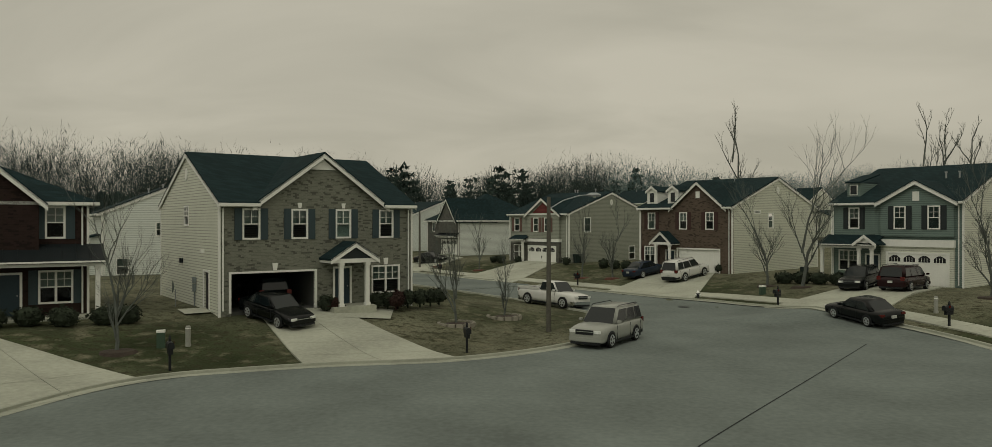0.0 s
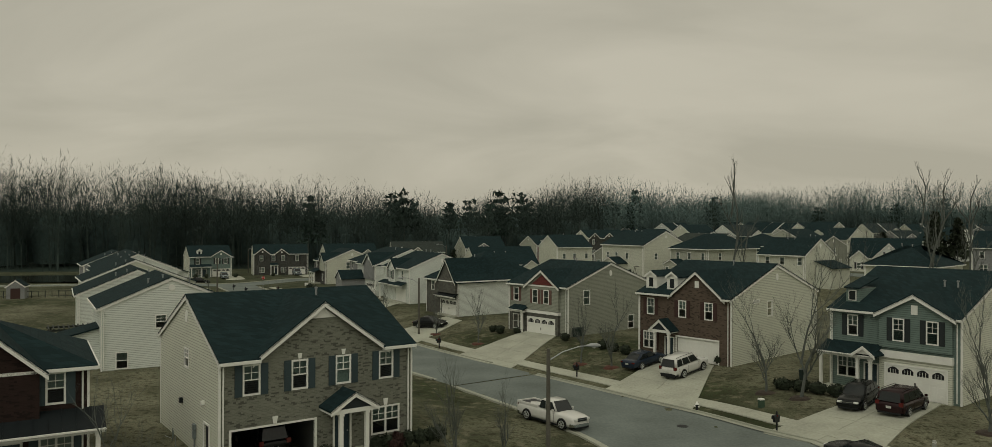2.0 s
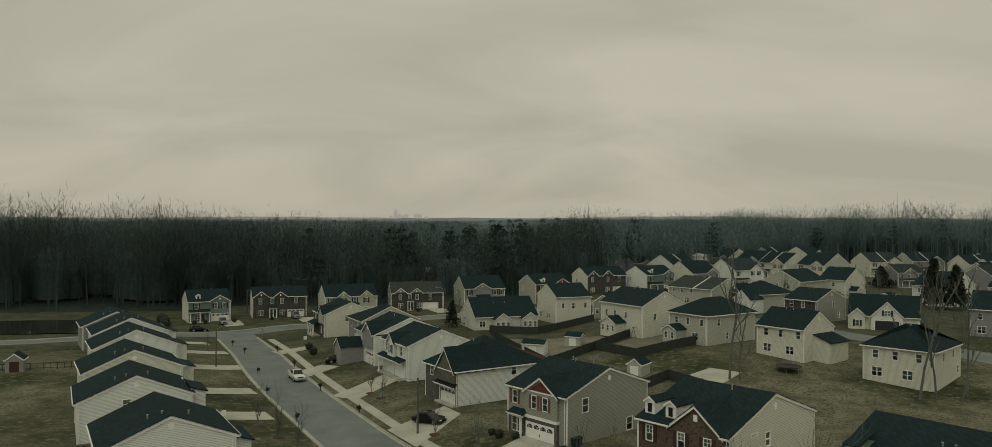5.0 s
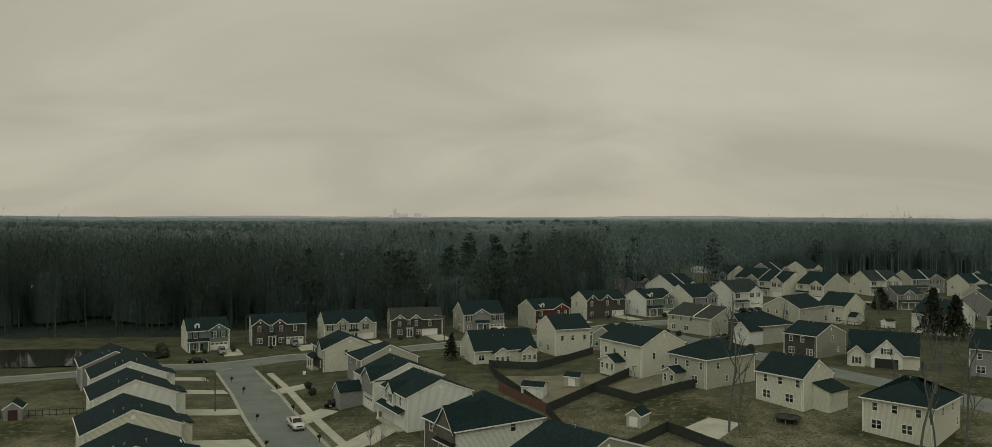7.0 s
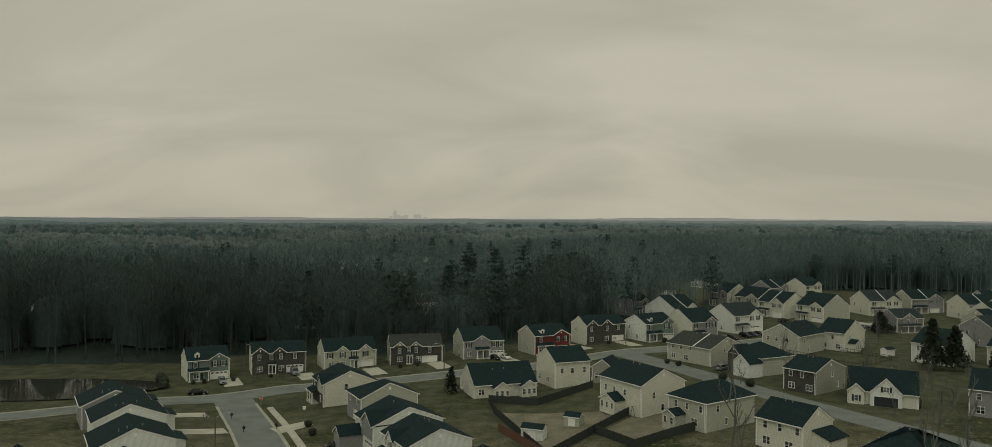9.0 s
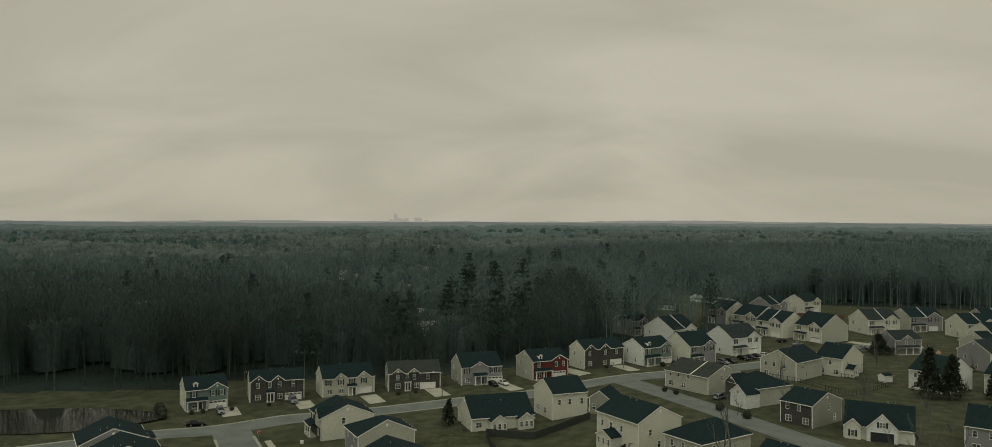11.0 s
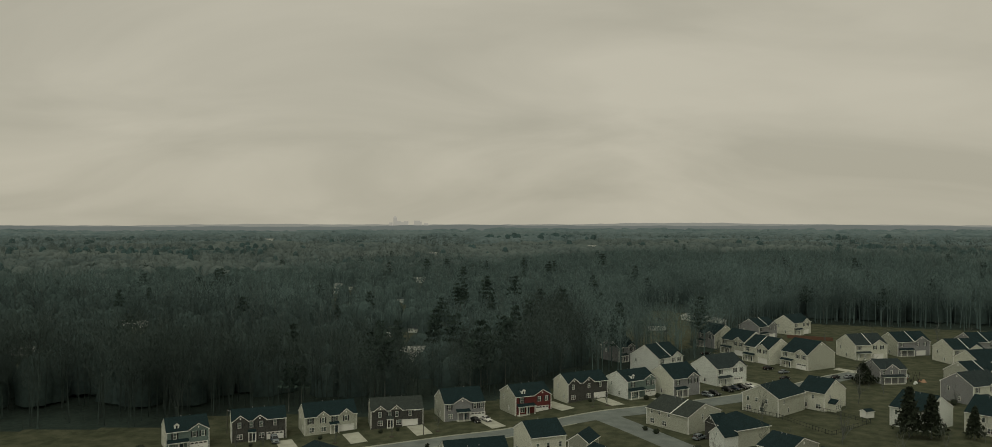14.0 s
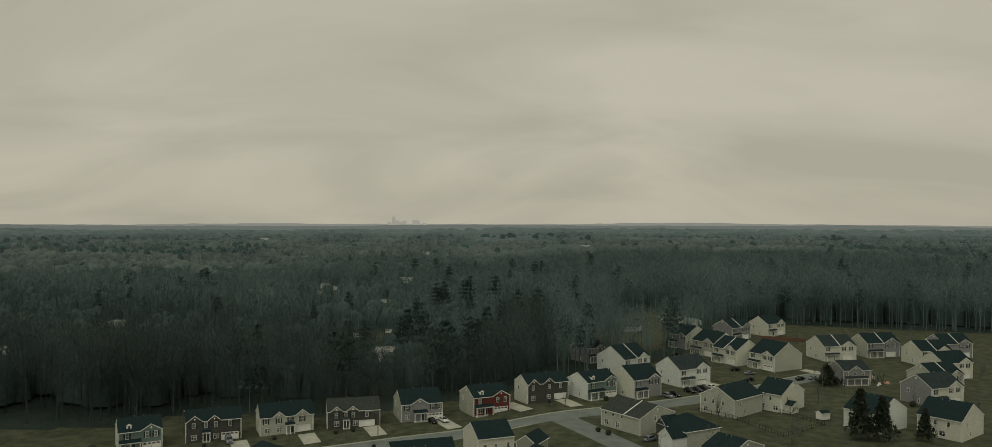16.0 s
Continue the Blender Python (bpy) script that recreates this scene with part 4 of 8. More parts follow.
h.porch(5.95, 8.5, 1.5, 2.92, posts=(0.18, 0.82), gable=0.62)
for u, z, w, t in ((4.54, 5.76, 0.08, 0.3), (7.24, 5.76, 0.08, 0.3), (3.09, 2.26, 0.1, 0.4), (10.05, 2.36, 0.1, 0.4)):
    g = Shape()
    g.prism([(u - w, -0.05, z), (u + w, -0.05, z), (u + w * 1.6, -0.05, z + t), (u - w * 1.6, -0.05, z + t)], [(u - w, -0.003, z), (u + w, -0.003, z), (u + w * 1.6, -0.003, z + t), (u - w * 1.6, -0.003, z + t)])
    part("keystone", g, TRIM, h.e)
for u, z, hd in ((7.55, 2.45, 0.3), (2.9, 3.2, 0.22)):
    g = Shape()
    h.fbox(g, "L", 13.03 - u, 13.03 - u + 0.22, 0.003, 0.2, z, z + hd)
    part("wall_lamp", g, TRIM if u < 5 else METALROOF, h.e)
h.pipes([(7.9, 5.6, 0.6)])
# lining of the open garage, its shade carried by the dark colour
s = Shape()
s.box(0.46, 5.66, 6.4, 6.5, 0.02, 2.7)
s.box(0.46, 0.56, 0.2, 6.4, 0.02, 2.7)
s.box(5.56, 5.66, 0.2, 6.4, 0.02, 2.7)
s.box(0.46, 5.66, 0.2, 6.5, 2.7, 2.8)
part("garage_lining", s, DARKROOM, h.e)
h.finish()
H1 = h

# dark red brick house at the edge of the circle
h = House(-30.36, 35.24, 31.0, 10.4, 9.1, "two-storey dark red brick house with black metal porch roof", H=6.04, pitch=0.46, hip=(False, True), front=BRICKRED, side=BRICKRED, near=True, z=0.0)
a0 = 8.25
h.window("F", a0 + 0.2, 4.1, 0.85, 1.6, SHUTBLUE, grid=True)
h.window("F", a0 - 2.45, 4.1, 0.85, 1.6, SHUTBLUE, grid=True)
h.window("F", a0 - 0.1, 0.75, 1.5, 1.65, SHUTBLUE, twin=True, grid=True)
h.door("F", a0 - 1.85, 0.15, 0.9, 2.1)
h.hip_in = 4.8
h.front_gable(a0 - 5.2, a0 - 0.1, 0.9, 0.5, BRICKRED, z0=3.0, oh=0.4)
h.porch(0.3, 10.9, 1.35, 3.0, posts=(0.02, 0.48, 0.985), roof=METALROOF, slope=0.5, seams=18)
h.finish()

# gable-ended houses on the west side of the street
def west_house(x, y, label, side, wing=True, W=13.0, D=11.5, ang=32, H=5.3, pitch=0.42, wx=True, roof=None):
    h = House(x, y, ang, W, D, label, H=H, ridge="y", pitch=pitch, front=side, side=side, roof=roof)
    h.window("F", W * 0.38, 3.6, 0.95, 1.25, grid=True)
    if wx:
        h.window("F", 1.2, 0.1, 1.0, 1.5)
    h.bump("R", 1.2, 6.5, 1.8, 4.7, "shed", 0.3, windows=False)
    h.window("R", 8.2, 3.6)
    if wing:
        h.bump("L", D - 6.4, D - 2.2, 3.0, 2.9, "shed", 0.25)
    h.pipes([(4.2, 2.5, 0.5), (5.4, 1.8, 0.4), (8.0, 3.0, 0.5)])
    v = Shape()
    v.prism([(W / 2 + 0.3 * math.cos(k * math.pi / 8), -0.045, h.H + 1.6 + 0.3 * math.sin(k * math.pi / 8)) for k in range(16)], [(W / 2 + 0.3 * math.cos(k * math.pi / 8), -0.002, h.H + 1.6 + 0.3 * math.sin(k * math.pi / 8)) for k in range(16)])
    part("vent", v, TRIM, h.e)
    return h.finish()


WEST = [(-35.6, 69.6, WHITE), (-49.6, 91.6, WHITE), (-57.3, 107.6, VINYL), (-66.5, 128.1, WHITE), (-75.8, 146.1, WHITE), (-85.7, 160.6, GREY)]
for i, (x, y, m) in enumerate(WEST):
    west_house(x, y, ("grey" if m is GREY else "white") + "-sided gable house with dark shingle roof", m, wing=i == 0, wx=i == 0, W=(11.9, 12.9, 13)[min(i, 2)], H=(5.75, 4.9, 5.3)[min(i, 2)], ang=(31.1, 29.5, 32)[min(i, 2)])

# brick house with two dormers
h = House(15.07, 80.85, -48.3, 10.86, 17.09, "two-storey dark brick house with two white dormers", H=6.59, pitch=0.346, front=BRICKWARM, side=VINYL, near=True, z=-0.21)
for u in (1.1, 4.95, 7.97):
    h.window("F", u, 4.4, 0.88, 1.64, SHUTRED, grid=True)
h.window("F", 0.65, 0.9, 1.4, 1.68, SHUTRED, twin=True, grid=True)
h.door("F", 3.4)
h.garage("F", 4.75, 4.7, 2.4)
h.front_gable(4.15, 9.95, 0.82, 0.0, BRICKWARM, vent=False)
h.fbox(h.trim, "F", 6.85, 7.3, 0.004, 0.06, 7.45, 8.1)
h.porch(2.6, 4.75, 1.3, 3.15, posts=(0.2, 0.97), gable=0.85)
h.dormer(0.4, 1.3, 0.75, 6.95, 1.35)
h.dormer(3.0, 1.3, 0.75, 6.95, 1.35)
h.window("R", 6.6, 4.5, 1.05, 1.5, grid=False)
h.window("R", 3.9, 5.95, 1.2, 0.3, blind=False)
h.pipes([(6.5, 7.6, 0.6)])
h.finish()

# grey-green house with the arched garage windows
h = House(28.25, 64.91, -51.3, 10.12, 17.0, "two-storey grey-green sided house with white garage door", H=6.47, pitch=0.36, front=GREYGREEN, side=VINYL, near=True, z=0.04)
h.window("F", 1.5, 4.35, 0.83, 1.67, SHUTBLACK, grid=True)
for u in (5.27, 7.77):
    h.window("F", u, 4.35, 0.83, 1.73, SHUTBLACK, grid=True, out=0.304, cut=False)
h.window("F", 0.66, 0.9, 1.6, 1.65, None, twin=True, grid=True)
h.garage("F", 4.75, 4.4, 2.4, arch=True, out=0.3, cut=False)
h.door("F", 2.95)
h.front_gable(4.2, 9.55, 0.56, 0.3, GREYGREEN, z0=3.75, ze=6.47, vent=False)
h.fbox(h.trim, "F", 6.64, 7.12, 0.305, 0.36, 6.5, 7.22)
lower = Shape()
lower.box(4.2, 9.55, -0.29, -0.002, -0.5, 3.3)
part("wall", lower, VINYL, h.e)
h.trim.box(4.15, 9.6, -0.42, -0.002, 2.95, 3.5)
h.porch(-0.1, 4.15, 1.5, 3.1, posts=(0.02, 0.74, 0.98), slope=0.42)
g = Shape()
h.chevron(g, "y", -2.05, -0.2, 2.95, 4.45, 3.2, 0.75, 0.2, 0.1)
part("porch_gable_roof", g, ROOF, h.e)
h.rakes("y", -2.02, 2.95, 4.45, 3.2, 0.75, 0.2, -1, 0.16)
g = Shape()
g.prism([(2.95, -1.9, 3.2), (4.45, -1.9, 3.2), (3.7, -1.9, 3.76)], [(2.95, -1.8, 3.2), (4.45, -1.8, 3.2), (3.7, -1.8, 3.76)])
part("gable", g, TRIM, h.e)
h.dormer(0.85, 1.1, 1.0, 6.95, 1.15, shed=True)
h.pipes([(7.0, 5.0, 0.6), (8.0, 5.0, 0.6)])
h.finish()

# tan house with the red gable
h = House(1.77, 99.24, -48.8, 10.46, 15.32, "two-storey tan house with red gable and stone base", H=6.37, pitch=0.34, front=TAN, side=TAN, near=True, z=-0.43)
h.window("F", 0.95, 4.17, 0.88, 1.65, SHUTBROWN)
for u in (4.84, 6.76):
    h.window("F", u, 4.15, 0.85, 1.66, SHUTBROWN, out=0.404, cut=False)
h.window("F", 0.85, 0.65, 0.9, 1.8)
h.window("F", 1.85, 0.65, 0.85, 1.8)
h.garage("F", 3.95, 4.65, 2.3, arch=True, out=0.4, cut=False)
h.front_gable(3.7, 9.15, 0.68, 0.4, TAN, z0=3.3, ze=6.3, vent=False)
g = Shape()
g.prism([(4.55, -0.43, 6.4), (8.3, -0.43, 6.4), (6.42, -0.43, 7.65)], [(4.55, -0.406, 6.4), (8.3, -0.406, 6.4), (6.42, -0.406, 7.65)])
part("gable_panel", g, REDSIDING, h.e, "barn-red gable panel")
lower = Shape()
lower.box(3.7, 9.15, -0.39, -0.002, -0.5, 2.9)
part("wall", lower, STONE, h.e)
lower = Shape()
lower.box(0.0, 3.7, -0.03, -0.002, -0.5, 2.7)
part("wall", lower, STONE, h.e)
h.trim.box(3.6, 9.25, -0.5, -0.002, 2.9, 3.25)
h.trim.box(3.9, 8.95, -0.47, -0.41, 6.2, 6.36)
h.porch(1.3, 3.7, 1.0, 3.2, posts=(0.9,), slope=0.4)
h.window("R", 2.65, 4.1, 1.15, 1.75)
h.window("R", 11.1, 0.55, 1.2, 1.7)
h.pipes([(4.0, 8.0, 0.6), (5.0, 7.4, 0.5), (7.4, 8.2, 0.7)])
h.finish()

# house with the tall stone gable
h = House(-10.6, 119.3, -57, 9.6, 15.5, "white-sided house with dark stone front gable", H=5.2, pitch=0.5, hip=(True, True), front=STONE, side=WHITE)
h.hip_in = 4.6
h.window("F", 5.3, 3.4, 0.6, 1.4)
h.window("F", 7.6, 3.4, 0.6, 1.4)
h.window("F", 1.6, 3.4, 0.9, 1.4)
h.garage("F", 4.6, 4.5, 2.2, arch=True)
h.front_gable(4.5, 9.5, 1.2, 0.45, STONE, z0=3.3, vent=False)
h.porch(4.3, 9.5, 0.6, 2.9, posts=(), slope=0.5, roof=METALROOF, seams=9)
h.window("R", 9.5, 3.6, 1.0, 1.5)
h.pipes([(4.4, 6, 0.5)])
h.finish()

h = House(-19.98, 138.74, -60.6, 11.47, 12.22, "white gable house with small entry roof", H=5.9, pitch=0.39, front=WHITE, side=WHITE)
h.window("F", 1.5, 3.8)
h.window("F", 8.0, 3.8)
h.garage("F", 5.3, 4.6, 2.2)
h.front_gable(3.4, 6.4, 0.9, 0.5, WHITE, z0=3.0)
h.window("F", 4.5, 3.9, 0.8, 1.4, SHUTBLACK, out=0.504, cut=False)
h.porch(0.2, 10.3, 1.0, 3.0, posts=(0.03,), slope=0.4)
h.window("R", 7, 0.6, 1.0, 1.5)
h.pipes([(5, 6, 0.5), (7, 6, 0.5)])
h.finish()
h = House(-27.0, 151.7, -62, 10.5, 14, "white gable house with dark shutters and garage wing", H=5.8, pitch=0.4, front=WHITE, side=WHITE)
h.window("F", 5.0, 3.8, 0.9, 1.5, SHUTBLACK)
h.window("F", 7.6, 3.8, 0.9, 1.5, SHUTBLACK)
h.garage("F", 5.2, 4.6, 2.2, arch=True)
h.front_gable(4.4, 10.2, 0.7, 0.3, GREY, z0=3.0)
h.bump("F", 0.2, 4.2, 4.5, 3.0, "gable", 0.7, windows=False, material=GREY)
h.window("R", 5, 3.6, 0.9, 1.5)
h.pipes([(5, 6, 0.5)])
h.finish()
h = House(-33.0, 175.5, -63, 10, 13, "grey-sided house with hipped roof between neighbours", H=5.6, pitch=0.45, front=GREY, side=BEIGE, hip=(True, False))
h.window("F", 1.5, 3.7)
h.window("F", 6.5, 3.7)
h.garage("F", 4.6, 4.6, 2.2)
h.finish()
h = House(-45.4, 194.6, -64, 11, 13, "cream gable house with porch at a street corner", H=5.6, pitch=0.42, front=BRICKDARK, side=VINYL)
h.window("F", 1.5, 3.7)
h.window("F", 7.5, 3.7)
h.window("F", 7.5, 0.8)
h.front_gable(6.0, 10.6, 0.8, 0.3, BEIGE, z0=3.2)
h.porch(0.6, 6.0, 1.6, 2.8, posts=(0.03, 0.5, 0.97), slope=0.4)
h.window("R", 5, 3.7)
h.finish()

# ---- the row along the cross street, and the houses behind ----
def row_house(x, y, ang, W, D, label, front, side, gables=(), roof=None, garage=None, porch=None, dorm=None, hip=(False, False), shut=SHUTBLACK, H=6.5, pitch=0.6, ridge="x", wins=None, low=None, right=(), left=(2.5,)):
    h = House(x, y, ang, W, D, label, H=H, pitch=pitch, hip=hip, front=front, side=side, roof=roof, ridge=ridge)
    two = H > 4.5
    for u in (wins if wins is not None else (1.2, W * 0.38, W * 0.62, W - 2.2)):
        if two:
            h.window("F", u, H - 2.2, 0.95, 1.6, shut)
    for u in (low if low is not None else (1.2, W * 0.35)):
        h.window("F", u, 0.7, 1.5, 1.5, None, twin=True)
    if garage is not None:
        h.garage("F", garage, 4.7, 2.15, arch=W % 2 > 1)
    for u0, u1, p, m in gables:
        h.front_gable(u0, u1, p, 0.05, m)
    if porch:
        h.porch(*porch[:3], 3.0, posts=(0.03, 0.5, 0.97), slope=0.35)
        h.door("F", porch[0] + (porch[1] - porch[0]) * 0.6)
    if dorm is not None:
        h.dormer(dorm, 1.3, 0.8, H + 0.35, 1.2)
    for u in left:
        h.window("L", u, 3.6 if two else 1.0, 0.9, 1.4)
        if two:
            h.window("L", u + 4, 0.8, 0.9, 1.4)
    for u in right:
        h.window("R", u, 3.6 if two else 1.0, 0.9, 1.4)
    h.pipes([(W * 0.4, D * 0.55, 0.5), (W * 0.62, D * 0.55, 0.5)])
    return h.finish()


row_house(-85.47, 215.47, 29.8, 11.5, 10.2, "grey-green two-storey house with white garage door", GREYGREEN, VINYL, [(5.9, 11.2, 0.6, GREYGREEN)], garage=6.3, porch=(0.3, 5.7, 1.5), dorm=2.2, wins=(1.8, 7.0, 9.3), low=(1.8,), H=5.88, pitch=0.544)
row_house(-70.77, 225.94, 21.3, 15.68, 8.6, "dark brick house with two front gables and cream garage wing", BRICKDARK, VINYL, [(0.5, 4.6, 0.75, BRICKDARK), (6.2, 9.9, 0.75, BRICKDARK)], garage=10.1, porch=(4.8, 6.8, 1.2), wins=(1.8, 5.2, 8.0, 12.0), low=(1.6, 7.8), H=6.3, pitch=0.57)
row_house(-51.0, 233.2, 23.8, 16.1, 10.3, "beige-sided house with two small front gables", BEIGE, VINYL, [(3.8, 7.4, 0.8, BEIGE), (10.7, 14.7, 0.8, BEIGE)], garage=10.4, porch=(7.6, 10.2, 1.2), wins=(1.3, 5.1, 8.6, 12.2), low=(1.4, 5.0), H=5.6, pitch=0.6)
row_house(-31.75, 238.18, 13.6, 16.39, 9.3, "brown house with two front gables and white garage door", BRICKDARK, TAN, [(1.2, 4.8, 0.8, TAN), (6.2, 9.7, 0.8, TAN)], ROOFB, garage=9.9, porch=(5.0, 6.8, 1.3), wins=(2.4, 5.4, 7.6, 11.8), low=(2.2, 8.0), H=5.5, pitch=0.618)
row_house(-9.34, 243.65, 18.9, 13.56, 11.86, "dark house with a tall pillared entrance", GREY, BEIGE, [(3.4, 8.7, 0.6, GREY)], garage=8.9, porch=(4.0, 8.2, 1.6), wins=(1.3, 9.8, 12.0), low=(1.3,), H=5.7, pitch=0.588)
row_house(13.49, 249.23, 25.0, 13.22, 11.84, "house with barn-red siding and white trim", REDSIDING, BEIGE, [(6.9, 12.9, 0.55, REDSIDING)], garage=7.5, porch=(0.4, 6.5, 1.5), dorm=2.6, wins=(1.8, 8.2, 10.9), low=(1.8,), H=6.0, pitch=0.469)
row_house(31.46, 260.08, 26.2, 16.2, 9.4, "brick house with two front gables and cream side", BRICKDARK, VINYL, [(0.5, 4.5, 0.8, BRICKDARK), (6.4, 10.4, 0.8, BRICKDARK)], garage=10.6, wins=(1.7, 8.0, 12.6), low=(1.5, 7.6), H=6.3, pitch=0.551)
row_house(52.13, 262.94, 31.0, 13.06, 11.31, "white two-storey house with grey front gable", GREYGREEN, WHITE, [(7.4, 13.2, 0.55, GREYGREEN)], garage=8.2, porch=(0.3, 7.0, 1.5), dorm=2.4, wins=(2.0, 9.0, 11.4), low=(2.0,), H=6.14, pitch=0.476)

# rear gardens: backs of houses
def back_house(bx, by, ang, W, D, label, side, hip=(False, False), ridge="x", sun=None, sun_face="F", wing=None, roof=None, H=5.9, pitch=0.52, wins=(1.5, 4.5, 8.0), rwins=(3.0,), flank=None):
    """Placed by its near corner, which joins the wall on the left to the one on the right."""
    a = radians(ang)
    h = House(bx - W * math.cos(a), by - W * math.sin(a), ang, W, D, label, H=H, pitch=pitch, hip=hip, ridge=ridge, front=side, side=flank or side, roof=roof)
    for u in wins:
        if u < W - 1.2:
            h.window("F", u, 3.6, 0.9, 1.4)
    for u in (1.4, 6.0):
        if u < W - 2 and not (sun and sun_face == "F" and sun[0] - 1.7 < u < sun[1]):
            h.window("F", u, 0.7, 1.6, 1.5, twin=True)
    for u in rwins:
        h.window("R", u, 3.6, 0.9, 1.4)
    if rwins:
        h.window("R", rwins[-1] + 2.6, 0.8, 0.9, 1.4)
    if sun:
        h.bump(sun_face, *sun[:2], sun[2], 2.7, "gable", 0.5)
    if wing:
        h.bump("R", *wing, 3.2, "shed", 0.35, windows=False)
    h.pipes([(W * 0.35, D * 0.45, 0.5), (W * 0.5, D * 0.45, 0.4)])
    return h.finish()


back_house(31.72, 164.22, -58.7, 13.9, 12.6, "cream two-storey house with white sunroom at the back", VINYL, sun=(3.5, 8.5, 3.0), H=6.74, pitch=0.466)
back_house(41.58, 150.28, -56, 9.8, 14.7, "cream two-storey house with hipped roof and small sunroom", BEIGE, hip=(True, True), ridge="y", pitch=0.55, sun=(1.0, 4.5, 3.0))
back_house(54.62, 135.58, -53.5, 9.55, 9.6, "cream two-storey house with low side wing", VINYL, wing=(3.0, 9.0, 3.2), rwins=(), H=5.51, pitch=0.587)
back_house(68.09, 118.82, -46.1, 10.66, 13.4, "cream two-storey house with hipped roof", VINYL, hip=(True, True), rwins=(4.0, 9.0), H=5.65, pitch=0.455)
back_house(77.10, 183.65, -52.4, 8.56, 13.5, "grey two-storey house with brick front and garage", BRICKDARK, rwins=(7,), flank=TAN, H=5.5, pitch=0.351)
back_house(61.91, 218.90, -52.7, 15.59, 15.0, "beige house with pillared front and brown roof", BEIGE, roof=ROOFB, rwins=(6,), H=5.06, pitch=0.37).roof_step(9.5)
back_house(94.9, 238.7, -50, 12.5, 16.0, "beige house with two stepped gables", BEIGE, ridge="y")
back_house(112.5, 246.0, -50, 9.0, 14.0, "cream two-storey house with small sunroom", VINYL, sun=(2, 6, 2.5), sun_face="R")
h = House(-4.66, 189.57, 18.2, 16.56, 12.4, "low cream house with two rear bays", H=3.37, pitch=0.658, front=VINYL, side=VINYL)
h.bump("F", 4.5, 8.5, 2.6, 2.9, "gable", 0.7)
h.bump("F", 11.8, 15.8, 2.0, 2.9, "gable", 0.7)
h.window("F", 1.2, 0.8, 1.5, 1.4, twin=True)
h.window("L", 3, 1.0, 0.9, 1.3)
h.pipes([(6, 4, 0.4), (9, 4, 0.4)])
h.finish()
back_house(16.08, 198.71, -68.2, 11.3, 10.1, "cream two-storey house with rear door awning", VINYL, ridge="y", wins=(), rwins=(1.5, 4.5, 8.0), H=6.7, pitch=0.519)
h = House(26.0, 202.4, -28, 5.6, 8.0, "low grey-sided gabled wing house behind a garden", H=4.0, pitch=0.694, ridge="y", front=TAN, side=TAN)
h.window("F", 0.8, 0.9, 0.9, 1.4)
h.window("F", 3.4, 0.9, 0.9, 1.4)
h.finish()
h = House(81.5, 177.0, -28, 14.5, 11.0, "low cream house with a steep gable over a dark garage door", H=3.3, pitch=0.75, front=VINYL, side=VINYL)
h.front_gable(4.8, 11.2, 1.0, 1.0, WHITE, z0=-0.4)
h.garage("F", 5.6, 4.8, 2.2, out=1.004, cut=False, colour=SHUTBLACK)
h.window("F", 7.4, 3.3, 1.3, 1.2, SHUTBLACK, twin=True, out=1.004, cut=False)
h.front_gable(0.3, 3.6, 0.9, 0.8, VINYL, z0=-0.4, vent=False)
h.window("F", 1.5, 0.7, 0.9, 1.4, SHUTBLACK, out=0.804, cut=False)
h.pipes([(9.0, 6.0, 0.9), (10.5, 6.0, 0.9)])
h.finish()
back_house(111.5, 158.5, -38, 11.5, 13, "dark-fronted two-storey house with porch", GREY)
h = House(66.0, 216.0, -62, 12.0, 12.0, "dark brick house with a wide hipped roof and white gabled wing", H=5.0, pitch=0.5, hip=(True, True), front=BRICKDARK, side=BEIGE)
h.bump("F", 6.8, 12.4, 5.0, 3.9, "gable", 0.785, windows=False, material=WHITE)
h.window("F", 9.2, 3.6, 0.7, 0.9, out=5.004, cut=False)
h.window("F", 1.6, 2.9, 0.9, 1.4)
h.front_gable(0.4, 4.6, 1.0, 0.5, BRICKDARK, z0=0.0)
h.finish()
